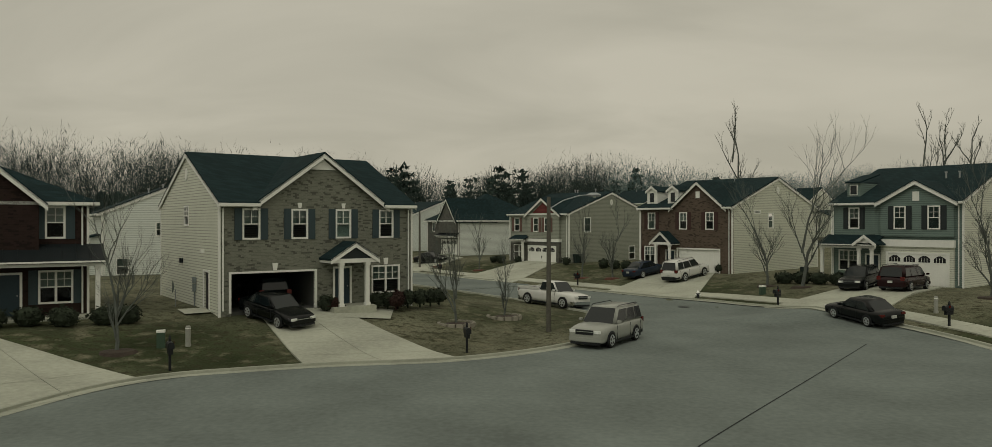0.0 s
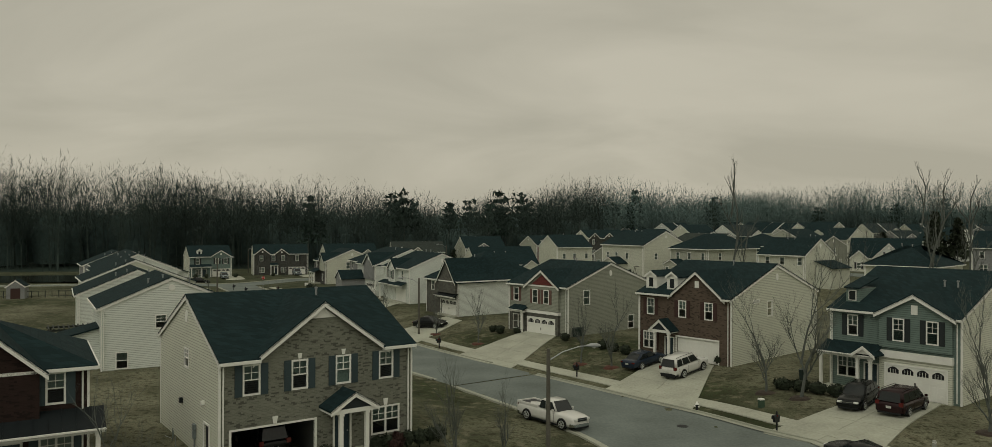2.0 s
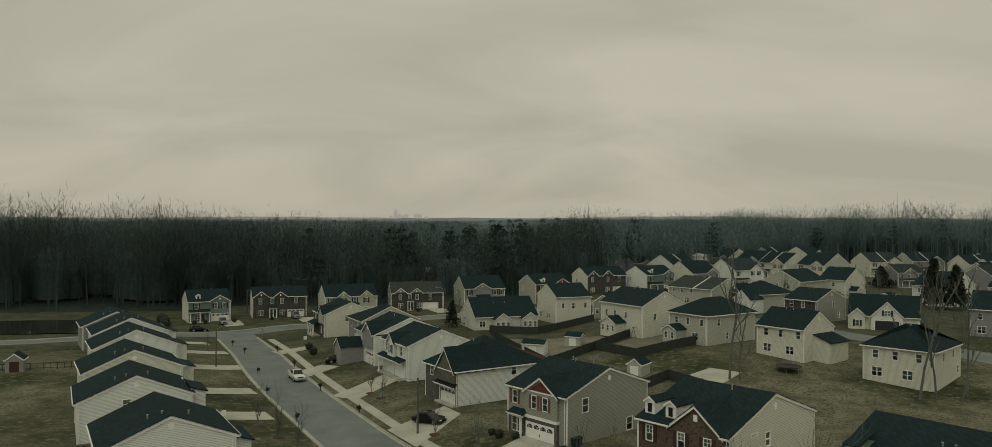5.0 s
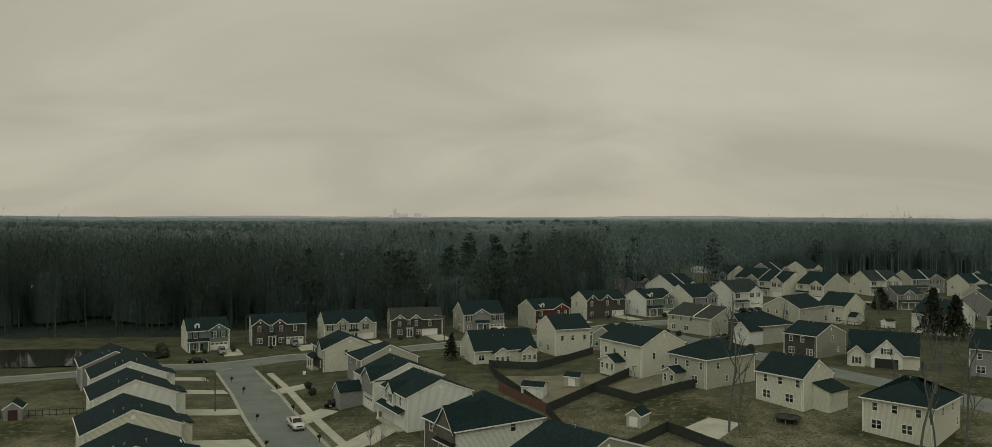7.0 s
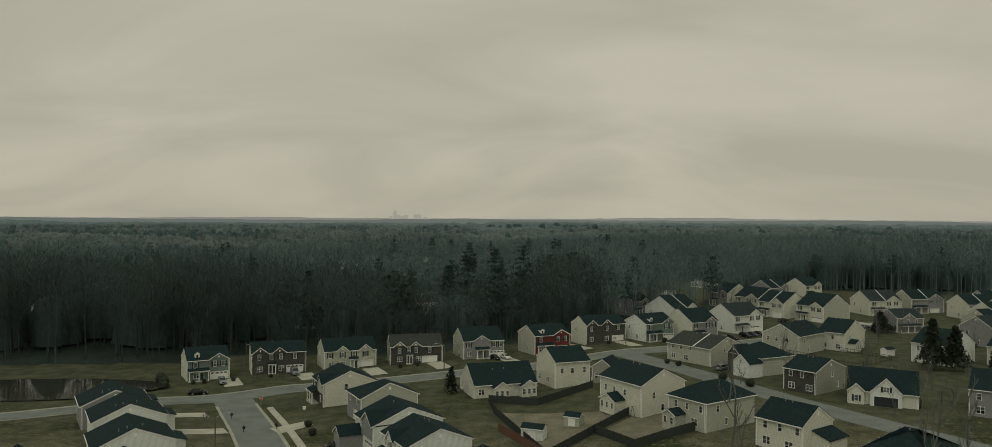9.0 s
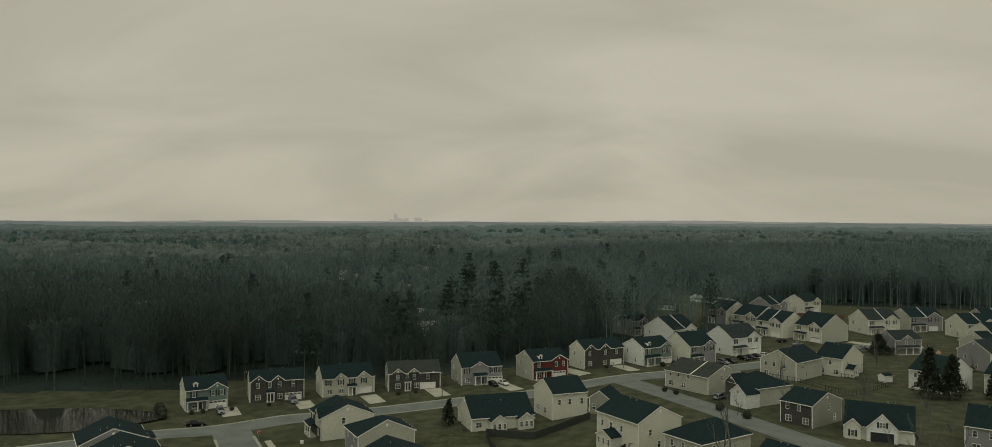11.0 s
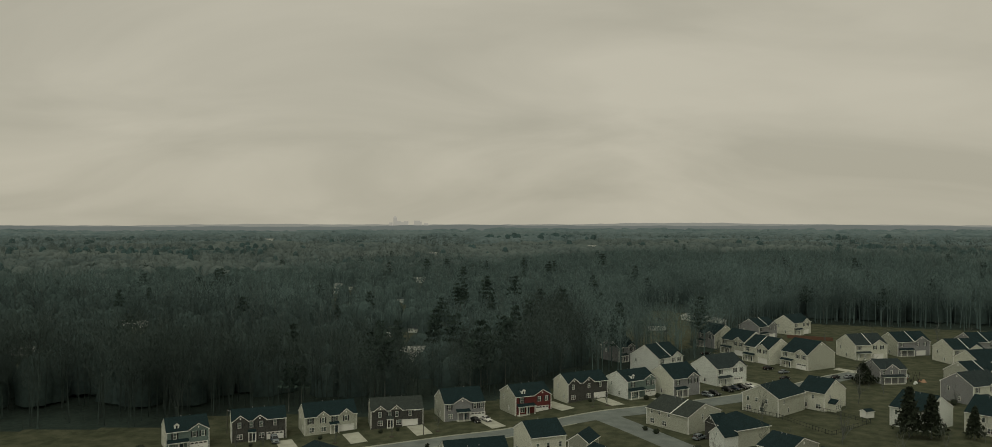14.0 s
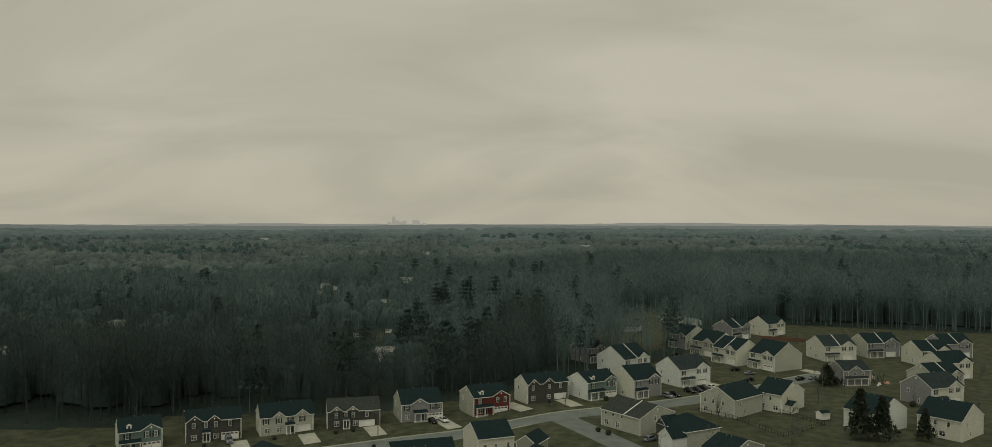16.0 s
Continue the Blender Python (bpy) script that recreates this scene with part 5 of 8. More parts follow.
for x, y, ang, W, D, m, g2, lab in (
        (68.5, 265.5, 30, 12.5, 13, GREY, VINYL, "grey two-storey house with porch"),
        (89.0, 284.5, 30, 15.5, 13, WHITE, WHITE, "white two-storey house beside parked cars"),
        (72.0, 305.5, 38, 15.0, 15, WHITE, WHITE, "white house with low rear roof"),
        (60.5, 333.0, 35, 10.0, 11, GREY, GREY, "grey house near the woods"),
        (106.1, 375.0, -62, 11.0, 14, GREY, BEIGE, "grey house with brick front gable"),
        (112.0, 356.5, -62, 14.0, 14, BEIGE, VINYL, "beige house with front gables"),
        (116.4, 337.9, -62, 14.0, 14, VINYL, VINYL, "cream house with dark shutters"),
        (128.2, 325.3, -62, 13.5, 16, VINYL, BEIGE, "beige house with wide front porch"),
        (140.5, 389.0, 35, 15.0, 12, GREY, GREY, "grey house at the wood's edge"),
        (164.0, 404.0, 35, 15.0, 12, VINYL, VINYL, "cream gable house at the wood's edge"),
        (165.0, 337.0, 12, 16.0, 13, VINYL, VINYL, "cream two-storey house with front gables"),
        (188.0, 345.5, 12, 17.0, 12, GREY, BEIGE, "grey house with two front gables"),
        (202.0, 327.0, 10, 15.0, 12, VINYL, VINYL, "cream two-storey house with front porch"),
        (165.5, 254.5, 22, 15.0, 12, VINYL, GREY, "two-storey house with white front gable"),
        (178.0, 275.0, 18, 14.0, 12, BEIGE, BEIGE, "beige two-storey house under dark shingles"),
        (196.0, 300.0, 15, 14.0, 12, VINYL, VINYL, "cream two-storey house under dark shingles"),
        (222.0, 345.0, 10, 15.0, 12, GREY, GREY, "grey two-storey house under dark shingles")):
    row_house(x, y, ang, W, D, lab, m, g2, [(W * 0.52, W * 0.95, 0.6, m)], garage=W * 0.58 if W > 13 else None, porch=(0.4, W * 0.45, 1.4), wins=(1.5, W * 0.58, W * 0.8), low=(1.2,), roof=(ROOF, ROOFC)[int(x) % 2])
    if W >= 14 and int(y) % 2:
        HOUSES[-1].roof_step(W * 0.48)

back_house(131.5, 221.3, -56, 11.0, 15.0, "white house behind tall evergreens", WHITE)
back_house(151.0, 214.0, -52, 12.0, 15.0, "pale house under a wide dark roof behind bare trees", VINYL)

# ---- vehicles ----
TYRE = mat("tyre_rubber", (0.011, 0.011, 0.011), 0.85, 0.2, 3, 8)
RIM = mat("alloy_rim", (0.62, 0.63, 0.63), 0.3, 0.1, 3, 8, metal=0.7)
CARGLASS = mat("tinted_car_glass", (0.008, 0.012, 0.013), 0.05, 0.1, spec=0.5)
CHROME = mat("chrome_trim", (0.6, 0.6, 0.6), 0.2, 0.05, metal=1.0)
LAMPRED = mat("red_lamp_lens", (0.09, 0.008, 0.007), 0.25, 0.1, spec=0.5)
LAMPCLEAR = mat("clear_lamp_lens", (0.72, 0.72, 0.68), 0.12, 0.1, spec=0.6)
PLATE = mat("number_plate", (0.45, 0.45, 0.42), 0.5, 0.1)


def paint(name, c):
    return mat(name, c, 0.24, 0.06, 0.6, 9, bump=0.0, spec=0.3 if max(c) < 0.05 else 0.4)


def car(kind, x, y, head, colour, label, z=None):
    """A parked vehicle, nose along +x; head: degrees from the x axis."""
    L, W, Hh, belt, nose, wb, r = {"sedan": (4.8, 1.82, 1.45, 0.92, 0.8, 2.75, 0.33), "suv": (5.05, 2.0, 1.88, 1.12, 1.05, 2.95, 0.38), "pickup": (5.7, 2.0, 1.82, 1.12, 1.08, 3.5, 0.38), "van": (5.1, 1.98, 1.75, 1.02, 0.95, 3.0, 0.34), "crossover": (4.65, 1.82, 1.6, 1.0, 0.9, 2.75, 0.35)}[kind]
    z = gz(x, y) + 0.06 if z is None else z
    e = thing("truck" if kind == "pickup" else "car", x, y, z, head, label, "pickup truck" if kind == "pickup" else "car")
    e.rotation_mode = "XYZ"
    hl, hw = L / 2, W / 2
    # lower body: sections lofted from tail to nose, drawn in and rounded at both ends
    tail = belt + (0.04 if kind == "sedan" else 0.0)
    loft = [(-1.0, 0.84, 0.44, tail - 0.24), (-0.985, 0.91, 0.34, tail - 0.1), (-0.94, 0.965, 0.27, tail - 0.02), (-0.8, 0.99, 0.24, tail + 0.01), (-0.55, 1.0, 0.24, belt + 0.02), (-0.1, 1.0, 0.24, belt + 0.01), (0.3, 1.0, 0.24, belt), (0.46, 0.995, 0.24, belt - 0.01),
            (0.62, 0.985, 0.24, belt + (nose - belt) * 0.45), (0.8, 0.97, 0.24, nose - 0.02), (0.91, 0.935, 0.25, nose - 0.07), (0.97, 0.88, 0.28, nose - 0.14), (1.0, 0.8, 0.4, nose - 0.26)]
    s = Shape()
    for t, k, b, top in loft:
        w, h = hw * k, top - b
        half = [(0.0, b), (w * 0.8, b), (w * 0.955, b + h * 0.14), (w * 0.99, b + h * 0.34), (w, b + h * 0.6), (w * 0.985, b + h * 0.8), (w * 0.93, top - h * 0.07), (w * 0.82, top - 0.005), (w * 0.4, top + 0.02), (0.0, top + 0.025)]
        s.v += [(t * hl, yy, zz) for yy, zz in half + [(-yy, zz) for yy, zz in half[-2:0:-1]]]
    n = 18
    for i in range(len(loft) - 1):
        for j in range(n):
            s.f.append((i * n + j, i * n + (j + 1) % n, (i + 1) * n + (j + 1) % n, (i + 1) * n + j))
    s.f += [tuple(range(n))[::-1], tuple(range((len(loft) - 1) * n, len(loft) * n))]
    body = part("body", s, colour, e, smooth=True)
    # cabin
    c = {"sedan": (-hl * 0.78, -hl * 0.42, hl * 0.1, hl * 0.44), "suv": (-hl + 0.06, -hl + 0.32, hl * 0.16, hl * 0.44), "pickup": (-hl * 0.22, -hl * 0.15, hl * 0.22, hl * 0.44), "van": (-hl + 0.05, -hl + 0.35, hl * 0.3, hl * 0.66), "crossover": (-hl + 0.08, -hl + 0.6, hl * 0.12, hl * 0.48)}[kind]
    zb, zt, iy = belt - 0.06, Hh, 0.2
    low = [(c[0], hw - 0.05), (c[3], hw - 0.05), (c[3], -hw + 0.05), (c[0], -hw + 0.05)]
    top = [(c[1], hw - iy), (c[2], hw - iy), (c[2], -hw + iy), (c[1], -hw + iy)]
    s = Shape()
    s.hexa([(a, b, zb) for a, b in low] + [(a, b, zt) for a, b in top])
    cab = part("cabin", s, colour, e, bevel=0.1, smooth=True)

    def pane(name, quad, inset, out):
        """A window laid on one face of the cabin."""
        q = [Vector(p) for p in quad]
        m = sum(q, Vector()) / 4
        nrm = (q[1] - q[0]).cross(q[3] - q[0]).normalized()
        if nrm.dot(m - Vector((0, 0, 1))) < 0:
            nrm = -nrm
        a = [m + (p - m) * inset + nrm * 0.004 for p in q]
        g = Shape()
        g.prism([tuple(p) for p in a], [tuple(p + nrm * out) for p in a])
        part(name, g, CARGLASS, cab)

    def side_pt(f, k, sgn):
        """On the cabin's flank: f along from rear to front, k up."""
        x0, x1 = c[0] + (c[1] - c[0]) * k, c[3] + (c[2] - c[3]) * k
        return (x0 + (x1 - x0) * f, sgn * (hw - 0.05 - (iy - 0.05) * k), zb + (zt - zb) * k)
    lo3, hi3 = [(a, b, zb) for a, b in low], [(a, b, zt) for a, b in top]
    pane("windscreen", [lo3[1], lo3[2], hi3[2], hi3[1]], 0.86, 0.012)
    pane("rear_window", [lo3[3], lo3[0], hi3[0], hi3[3]], 0.8, 0.012)
    for sgn in (1, -1):
        cuts = {"pickup": (0.04, 0.42, 0.96), "sedan": (0.1, 0.5, 0.95)}.get(kind, (0.04, 0.3, 0.62, 0.96))
        for f0, f1 in zip(cuts[:-1], cuts[1:]):
            pane("side_window", [side_pt(f0 + 0.015, 0.14, sgn), side_pt(f1 - 0.015, 0.14, sgn), side_pt(f1 - 0.015, 0.86, sgn), side_pt(f0 + 0.015, 0.86, sgn)], 1.0, 0.01)
        m = Shape()
        m.box(c[3] - 0.35, c[3] - 0.2, sgn * hw - 0.02, sgn * hw + 0.18 * sgn, belt + 0.02, belt + 0.16) if sgn > 0 else m.box(c[3] - 0.35, c[3] - 0.2, -hw - 0.18, -hw + 0.02, belt + 0.02, belt + 0.16)
        part("wing_mirror", m, colour, e, bevel=0.02)
        g = Shape()
        g.box(-hl + 0.55, hl - 0.6, sgn * (hw - 0.05) - 0.03, sgn * (hw - 0.05) + 0.06, 0.22, 0.3)
        part("sill", g, BLACK, e)
        for lx in (hl - 0.09,):
            g = Shape()
            y0 = sgn * (hw - 0.34)
            g.box(lx - 0.25, lx + 0.115, y0 - 0.17, y0 + 0.19, nose - 0.29, nose - 0.15)
            part("headlight", g, LAMPCLEAR, e, bevel=0.02)
        g = Shape()
        y0 = sgn * (hw - 0.2)
        g.box(-hl - 0.015, -hl + 0.2, y0 - 0.14, y0 + 0.14, tail - 0.24, tail - (0.09 if kind == "sedan" else -0.04))
        part("tail_light", g, LAMPRED, e, bevel=0.02)
        for wx in (wb / 2 + 0.05, -wb / 2 + 0.05):
            t = Shape()
            yy = sgn * (hw - 0.1)
            t.tube([(wx, yy - 0.11, r), (wx, yy - 0.08, r), (wx, yy + 0.1, r), (wx, yy + 0.125, r)], [r * 0.9, r, r, r * 0.92], 20)
            w = part("wheel", t, TYRE, e, smooth=False)
            d = Shape()
            o = yy + sgn * 0.125
            d.tube([(wx, o - sgn * 0.05, r), (wx, o + sgn * 0.01, r)], [r * 0.72, r * 0.72], 20)
            rim = part("rim", d, RIM, w)
            for k in range(5):
                a = 2 * math.pi * k / 5 + 0.3
                sp = Shape()
                cx_, cz_ = wx + r * 0.44 * math.cos(a), r + r * 0.44 * math.sin(a)
                sp.tube([(cx_, o + sgn * 0.008, cz_), (cx_, o + sgn * 0.016, cz_)], [r * 0.16, r * 0.16], 8)
                part("rim_gap", sp, TYRE, w)
            ar = Shape()
            ring = [(wx + (r + 0.07) * math.cos(a), r + (r + 0.07) * math.sin(a)) for a in np.linspace(-0.25, math.pi + 0.25, 14)]
            ar.prism([(a, sgn * (hw - 0.03), b) for a, b in ring], [(a, sgn * (hw + 0.004), b) for a, b in ring])
            part("wheel_arch", ar, BLACK, e)
    g = Shape()
    g.box(hl - 0.03, hl + 0.035, -hw + 0.52, hw - 0.52, nose - 0.36, nose - 0.13)
    grille = part("grille", g, BLACK, e)
    g = Shape()
    g.box(hl + 0.02, hl + 0.05, -0.5, 0.5, nose - 0.235, nose - 0.2)
    part("grille_bar", g, CHROME, grille)
    for name in ("front_bumper", "rear_bumper"):
        g = Shape()
        q = 1 if "front" in name else -1
        plan = [(q * (hl - 0.34), -hw * 0.985), (q * (hl - 0.12), -hw * 0.945), (q * (hl + 0.01), -hw * 0.82), (q * (hl + 0.06), -hw * 0.4), (q * (hl + 0.065), hw * 0.4), (q * (hl + 0.01), hw * 0.82), (q * (hl - 0.12), hw * 0.945), (q * (hl - 0.34), hw * 0.985)]
        g.prism([(a, b, 0.33) for a, b in plan], [(a, b, 0.55) for a, b in plan])
        part(name, g, CHROME if kind == "pickup" else (BLACK if kind == "suv" and "rear" in name else colour), e, bevel=0.03)
    for sgn in (1, -1):
        for fx in (c[3] - 0.25, (c[0] + c[3]) / 2 - 0.05, c[0] + 0.45):
            if kind == "pickup" and fx < c[0] + 0.5:
                continue
            g = Shape()
            g.box(fx - 0.008, fx + 0.008, sgn * hw - 0.02, sgn * hw + 0.003 * sgn, 0.36, belt - 0.1) if sgn > 0 else g.box(fx - 0.008, fx + 0.008, -hw - 0.003, -hw + 0.02, 0.36, belt - 0.1)
            part("door_seam", g, BLACK, e)
    for x0, x1 in ((hl - 0.2, hl + 0.03), (-hl - 0.03, -hl + 0.2)):
        g = Shape()
        g.box(x0, x1, -hw * 0.78, hw * 0.78, 0.2, 0.335)
        part("valance", g, BLACK, e, bevel=0.02)
    g = Shape()
    g.box(-hl - 0.085, -hl - 0.02, -0.16, 0.16, 0.6, 0.76)
    part("plate", g, PLATE, e)
    if kind in ("suv", "van", "crossover"):
        for sgn in (1, -1):
            g = Shape()
            g.tube([(c[1] + 0.15, sgn * (hw - iy - 0.06), zt + 0.01), (c[1] + 0.3, sgn * (hw - iy - 0.06), zt + 0.07), (c[2] - 0.25, sgn * (hw - iy - 0.06), zt + 0.07), (c[2] - 0.1, sgn * (hw - iy - 0.06), zt + 0.01)], [0.02] * 4, 6)
            part("roof_rail", g, BLACK, e)
    if kind == "pickup":
        g = Shape()
        x0, x1 = -hl + 0.1, c[0] - 0.06
        g.box(x0, x1, -hw + 0.18, hw - 0.18, belt - 0.03, belt + 0.035)
        part("bed", g, BLACK, e, "dark empty load bed")
        for sgn in (1, -1):
            g = Shape()
            g.box(x0 - 0.05, x1 + 0.02, sgn * (hw - 0.11) - 0.07, sgn * (hw - 0.11) + 0.07, belt - 0.05, belt + 0.14)
            part("bed_side", g, colour, e, bevel=0.02)
        g = Shape()
        g.box(x0 - 0.1, x0 + 0.02, -hw + 0.05, hw - 0.05, belt - 0.3, belt + 0.13)
        part("tailgate", g, colour, e, bevel=0.02)
    return e


def tilt_on(e):
    """Sets a vehicle square on the slope beneath it."""
    x, y, head = e.matrix_world.translation.x, e.matrix_world.translation.y, e.rotation_euler.z if e.rotation_mode == "XYZ" else 0
    m = e.matrix_world.to_3x3()
    f, l = m @ Vector((1, 0, 0)), m @ Vector((0, 1, 0))
    f3 = Vector((f.x, f.y, (gz(x + f.x * 1.4, y + f.y * 1.4) - gz(x - f.x * 1.4, y - f.y * 1.4)) / 2.8)).normalized()
    l3 = Vector((l.x, l.y, (gz(x + l.x * 0.8, y + l.y * 0.8) - gz(x - l.x * 0.8, y - l.y * 0.8)) / 1.6)).normalized()
    u = f3.cross(l3).normalized()
    l3 = u.cross(f3)
    zc = (gz(x + f.x * 1.4, y + f.y * 1.4) + gz(x - f.x * 1.4, y - f.y * 1.4)) / 2
    e.matrix_world = Matrix(((f3.x, l3.x, u.x, x), (f3.y, l3.y, u.y, y), (f3.z, l3.z, u.z, zc + 0.065), (0, 0, 0, 1)))


P_BLACK, P_WHITE, P_SILVER = paint("black_car_paint", (0.003, 0.004, 0.004)), paint("white_car_paint", (0.6, 0.59, 0.55)), paint("champagne_car_paint", (0.29, 0.295, 0.26))
P_MAROON, P_BLUE, P_GREY = paint("maroon_car_paint", (0.016, 0.005, 0.006)), paint("dark_blue_car_paint", (0.018, 0.026, 0.04)), paint("grey_car_paint", (0.2, 0.21, 0.21))
CARS = [
    ("sedan", -11.8, 41.4, -40, P_BLACK, "black sedan parked nose-out before an open garage"),
    ("suv", 5.75, 39.9, -124, P_SILVER, "champagne estate car with roof rails beside the kerb"),
    ("pickup", 4.2, 57.0, -47, P_WHITE, "white pickup truck with chrome bumper beside the kerb"),
    ("sedan", 22.0, 46.2, 106, P_BLACK, "black saloon car parked at the kerb"),
    ("crossover", 27.2, 57.6, -133, P_BLACK, "black crossover car parked nose-out on a drive"),
    ("van", 29.4, 55.5, 42, P_MAROON, "maroon minivan parked facing a garage door"),
    ("suv", 17.6, 71.4, 40, P_WHITE, "white sport utility car parked facing a garage"),
    ("sedan", 14.6, 75.4, 38, P_BLUE, "dark blue saloon car on a drive"),
    ("sedan", -8.8, 105.2, -32, P_BLACK, "black coupe parked on a concrete drive"),
    ("pickup", -34.9, 136.4, -62, P_WHITE, "white crew pickup truck parked in the street"),
    ("sedan", -30.2, 149.2, 20, P_BLACK, "black saloon car on a drive"),
    ("sedan", -77.5, 202.5, 28, P_BLACK, "black saloon car at the kerb of the cross street"),
    ("crossover", -75.4, 214.8, -62, P_GREY, "silver hatchback on a drive before a garage"),
    ("suv", -58.3, 227.0, -64, P_GREY, "grey sport utility car on a drive"),
    ("sedan", 0.6, 243.5, -60, P_BLACK, "black saloon car on a far drive"),
    ("sedan", 4.0, 244.8, -60, P_WHITE, "white saloon car on a far drive"),
    ("sedan", 97.0, 281.0, -58, P_BLACK, "dark saloon car on a far drive"),
    ("sedan", 100.5, 283.0, -58, P_WHITE, "white saloon car on a far drive beside another"),
    ("crossover", 81.0, 268.0, -58, P_GREY, "silver car parked on a far drive"),
    ("crossover", 84.0, 270.0, -58, P_BLACK, "black car parked on a far drive"),
    ("crossover", 64.0, 214.5, 40, P_GREY, "pale car parked beside a beige house"),
    ("sedan", -20.5, 83.0, 32, P_BLACK, "black car on a drive beside a white house"),
    ("sedan", 119.0, 297.0, 35, P_BLACK, "black car parked along a far street"),
    ("sedan", 145.0, 300.0, 35, P_GREY, "grey car parked along a far street"),
    ("crossover", 119.5, 316.5, 28, P_BLACK, "black car on a drive before a far porch"),
    ("sedan", 123.0, 309.0, 28, P_GREY, "grey saloon car on a far drive beside a porch"),
    ("suv", 108.5, 333.5, 28, P_WHITE, "white sport utility car on a far drive"),
    ("sedan", 103.0, 351.0, 28, P_BLACK, "black saloon car on a far drive near the woods"),
    ("crossover", 90.5, 276.0, -58, P_BLACK, "black car nose-out on a shared far drive"),
    ("sedan", 94.0, 279.0, -58, P_BLUE, "dark blue saloon car on a shared far drive"),
    ("suv", 170.0, 329.0, -75, P_BLACK, "dark sport utility car before a cream house"),
    ("sedan", 139.5, 299.0, 38, P_BLACK, "black saloon car at a far kerb"),
    ("sedan", 100.0, 418.0, 70, P_BLACK, "dark car in a clearing by the woods"),
    ("crossover", 107.0, 470.0, 10, P_BLACK, "dark car beside a track in a clearing"),
    ("crossover", 113.0, 152.0, 50, P_BLUE, "dark car on a drive beside a porch"),
]
for k, x, y, hd, col, lab in CARS:
    tilt_on(car(k, x, y, hd, col, lab))
gx_, gy_ = (H1.at @ Vector((3.5, 3.4, 0.1)))[:2]
car("suv", gx_, gy_, 125, P_BLACK, "dark estate car standing inside the open garage", z=-0.12)

# ---- yard trees, shrubs and street furniture ----
trng = random.Random(11)


def in_house(x, y):
    for hs in HOUSES:
        p = hs.at.inverted() @ Vector((x, y, 0))
        if -3 < p.x < hs.W + 3 and -3 < p.y < hs.D + 3:
            return True
    return False


def yard_tree(x, y, hgt, label, spread=0.5, ring=None, seed=0, z=None, bare_trunk=0.3, mulch=True, depth=4, short=1.0, leader=0.42, fork=0.7):
    """A leafless tree: a tapered trunk with forking limbs, and a crown of fine twigs."""
    r_ = random.Random(seed + 100)
    z = gz(x, y) if z is None else z
    e = thing("tree", x, y, z, 0, label, "tree")
    wood, fine = Shape(), Shape()

    def grow(p, d, ln, rad, lev):
        n = 3
        pts, rr = [p], [rad]
        for i in range(n):
            d = (d + Vector((r_.gauss(0, 0.09), r_.gauss(0, 0.09), r_.gauss(0.04, 0.05)))).normalized()
            p = p + d * ln / n
            pts.append(p)
            rr.append(rad * (1 - 0.45 * (i + 1) / n))
        (wood if lev < 2 else fine).tube(pts, rr, 6 if lev < 2 else 3, cap=False)
        if lev >= depth or len(fine.v) > 30000:
            return
        k = 5 if lev == 0 else (4 if lev < 3 else 3)
        for i in range(k):
            q = pts[-1] if i < 2 else pts[0].lerp(pts[-1], r_.uniform(0.35, 0.95))
            a = r_.uniform(0, 6.283)
            side = Vector((math.cos(a), math.sin(a), 0))
            nd = (d * (1.0 if i else 1.5) + side * spread * r_.uniform(0.7, 1.4) + Vector((0, 0, 0.25))).normalized()
            grow(q, nd, ln * (r_.uniform(0.55, 0.8) * short if lev else r_.uniform(0.8, 1.15) * fork), rad * 0.5, lev + 1)
    trunk_l = hgt * bare_trunk
    grow(Vector((0, 0, -0.15)), Vector((0, 0, 1)), trunk_l, (hgt * 0.014 if hgt < 11 else 0.06 + hgt * 0.006) + 0.015, 0)
    # a leader up the middle
    grow(Vector((0, 0, trunk_l * 0.9)), Vector((0.03, 0.02, 1)), hgt * leader, hgt * 0.01 if hgt < 11 else 0.05 + hgt * 0.004, 1)
    part("trunk", wood, BARK, e)
    part("crown", fine, BARK, e)
    if mulch:
        m = thing("mulch_bed", x, y, z, 0, "round bed of red-brown bark mulch under a tree" if mulch == "red" else "round dark mulch bed under a tree", "mulch bed")
        s = Shape()
        R = 0.9
        ringp = [[(rr * math.cos(a) * (1 + 0.12 * math.sin(3 * a + seed)), rr * math.sin(a), hh) for a in np.linspace(0, 2 * math.pi, 18, endpoint=False)] for rr, hh in ((R, -0.12), (R * 0.8, 0.06), (R * 0.2, 0.1))]
        for q in ringp:
            s.v += q
        for i in range(2):
            for j in range(18):
                s.f.append((i * 18 + j, i * 18 + (j + 1) % 18, (i + 1) * 18 + (j + 1) % 18, (i + 1) * 18 + j))
        s.f.append(tuple(range(36, 54)))
        part("mound", s, MULCH if mulch == "red" else DARKMULCH, m)
        if ring:
            for k in range(14):
                a = 2 * math.pi * k / 14
                st = Shape()
                st.box(-0.2, 0.2, -0.1, 0.1, -0.15, 0.13)
                ob = part("edging_stone", st, EDGESTONE, m, bevel=0.03)
                ob.matrix_local = pose(1.02 * math.cos(a), 1.02 * math.sin(a), 0, 0, 0, math.degrees(a) + 90)
    return e


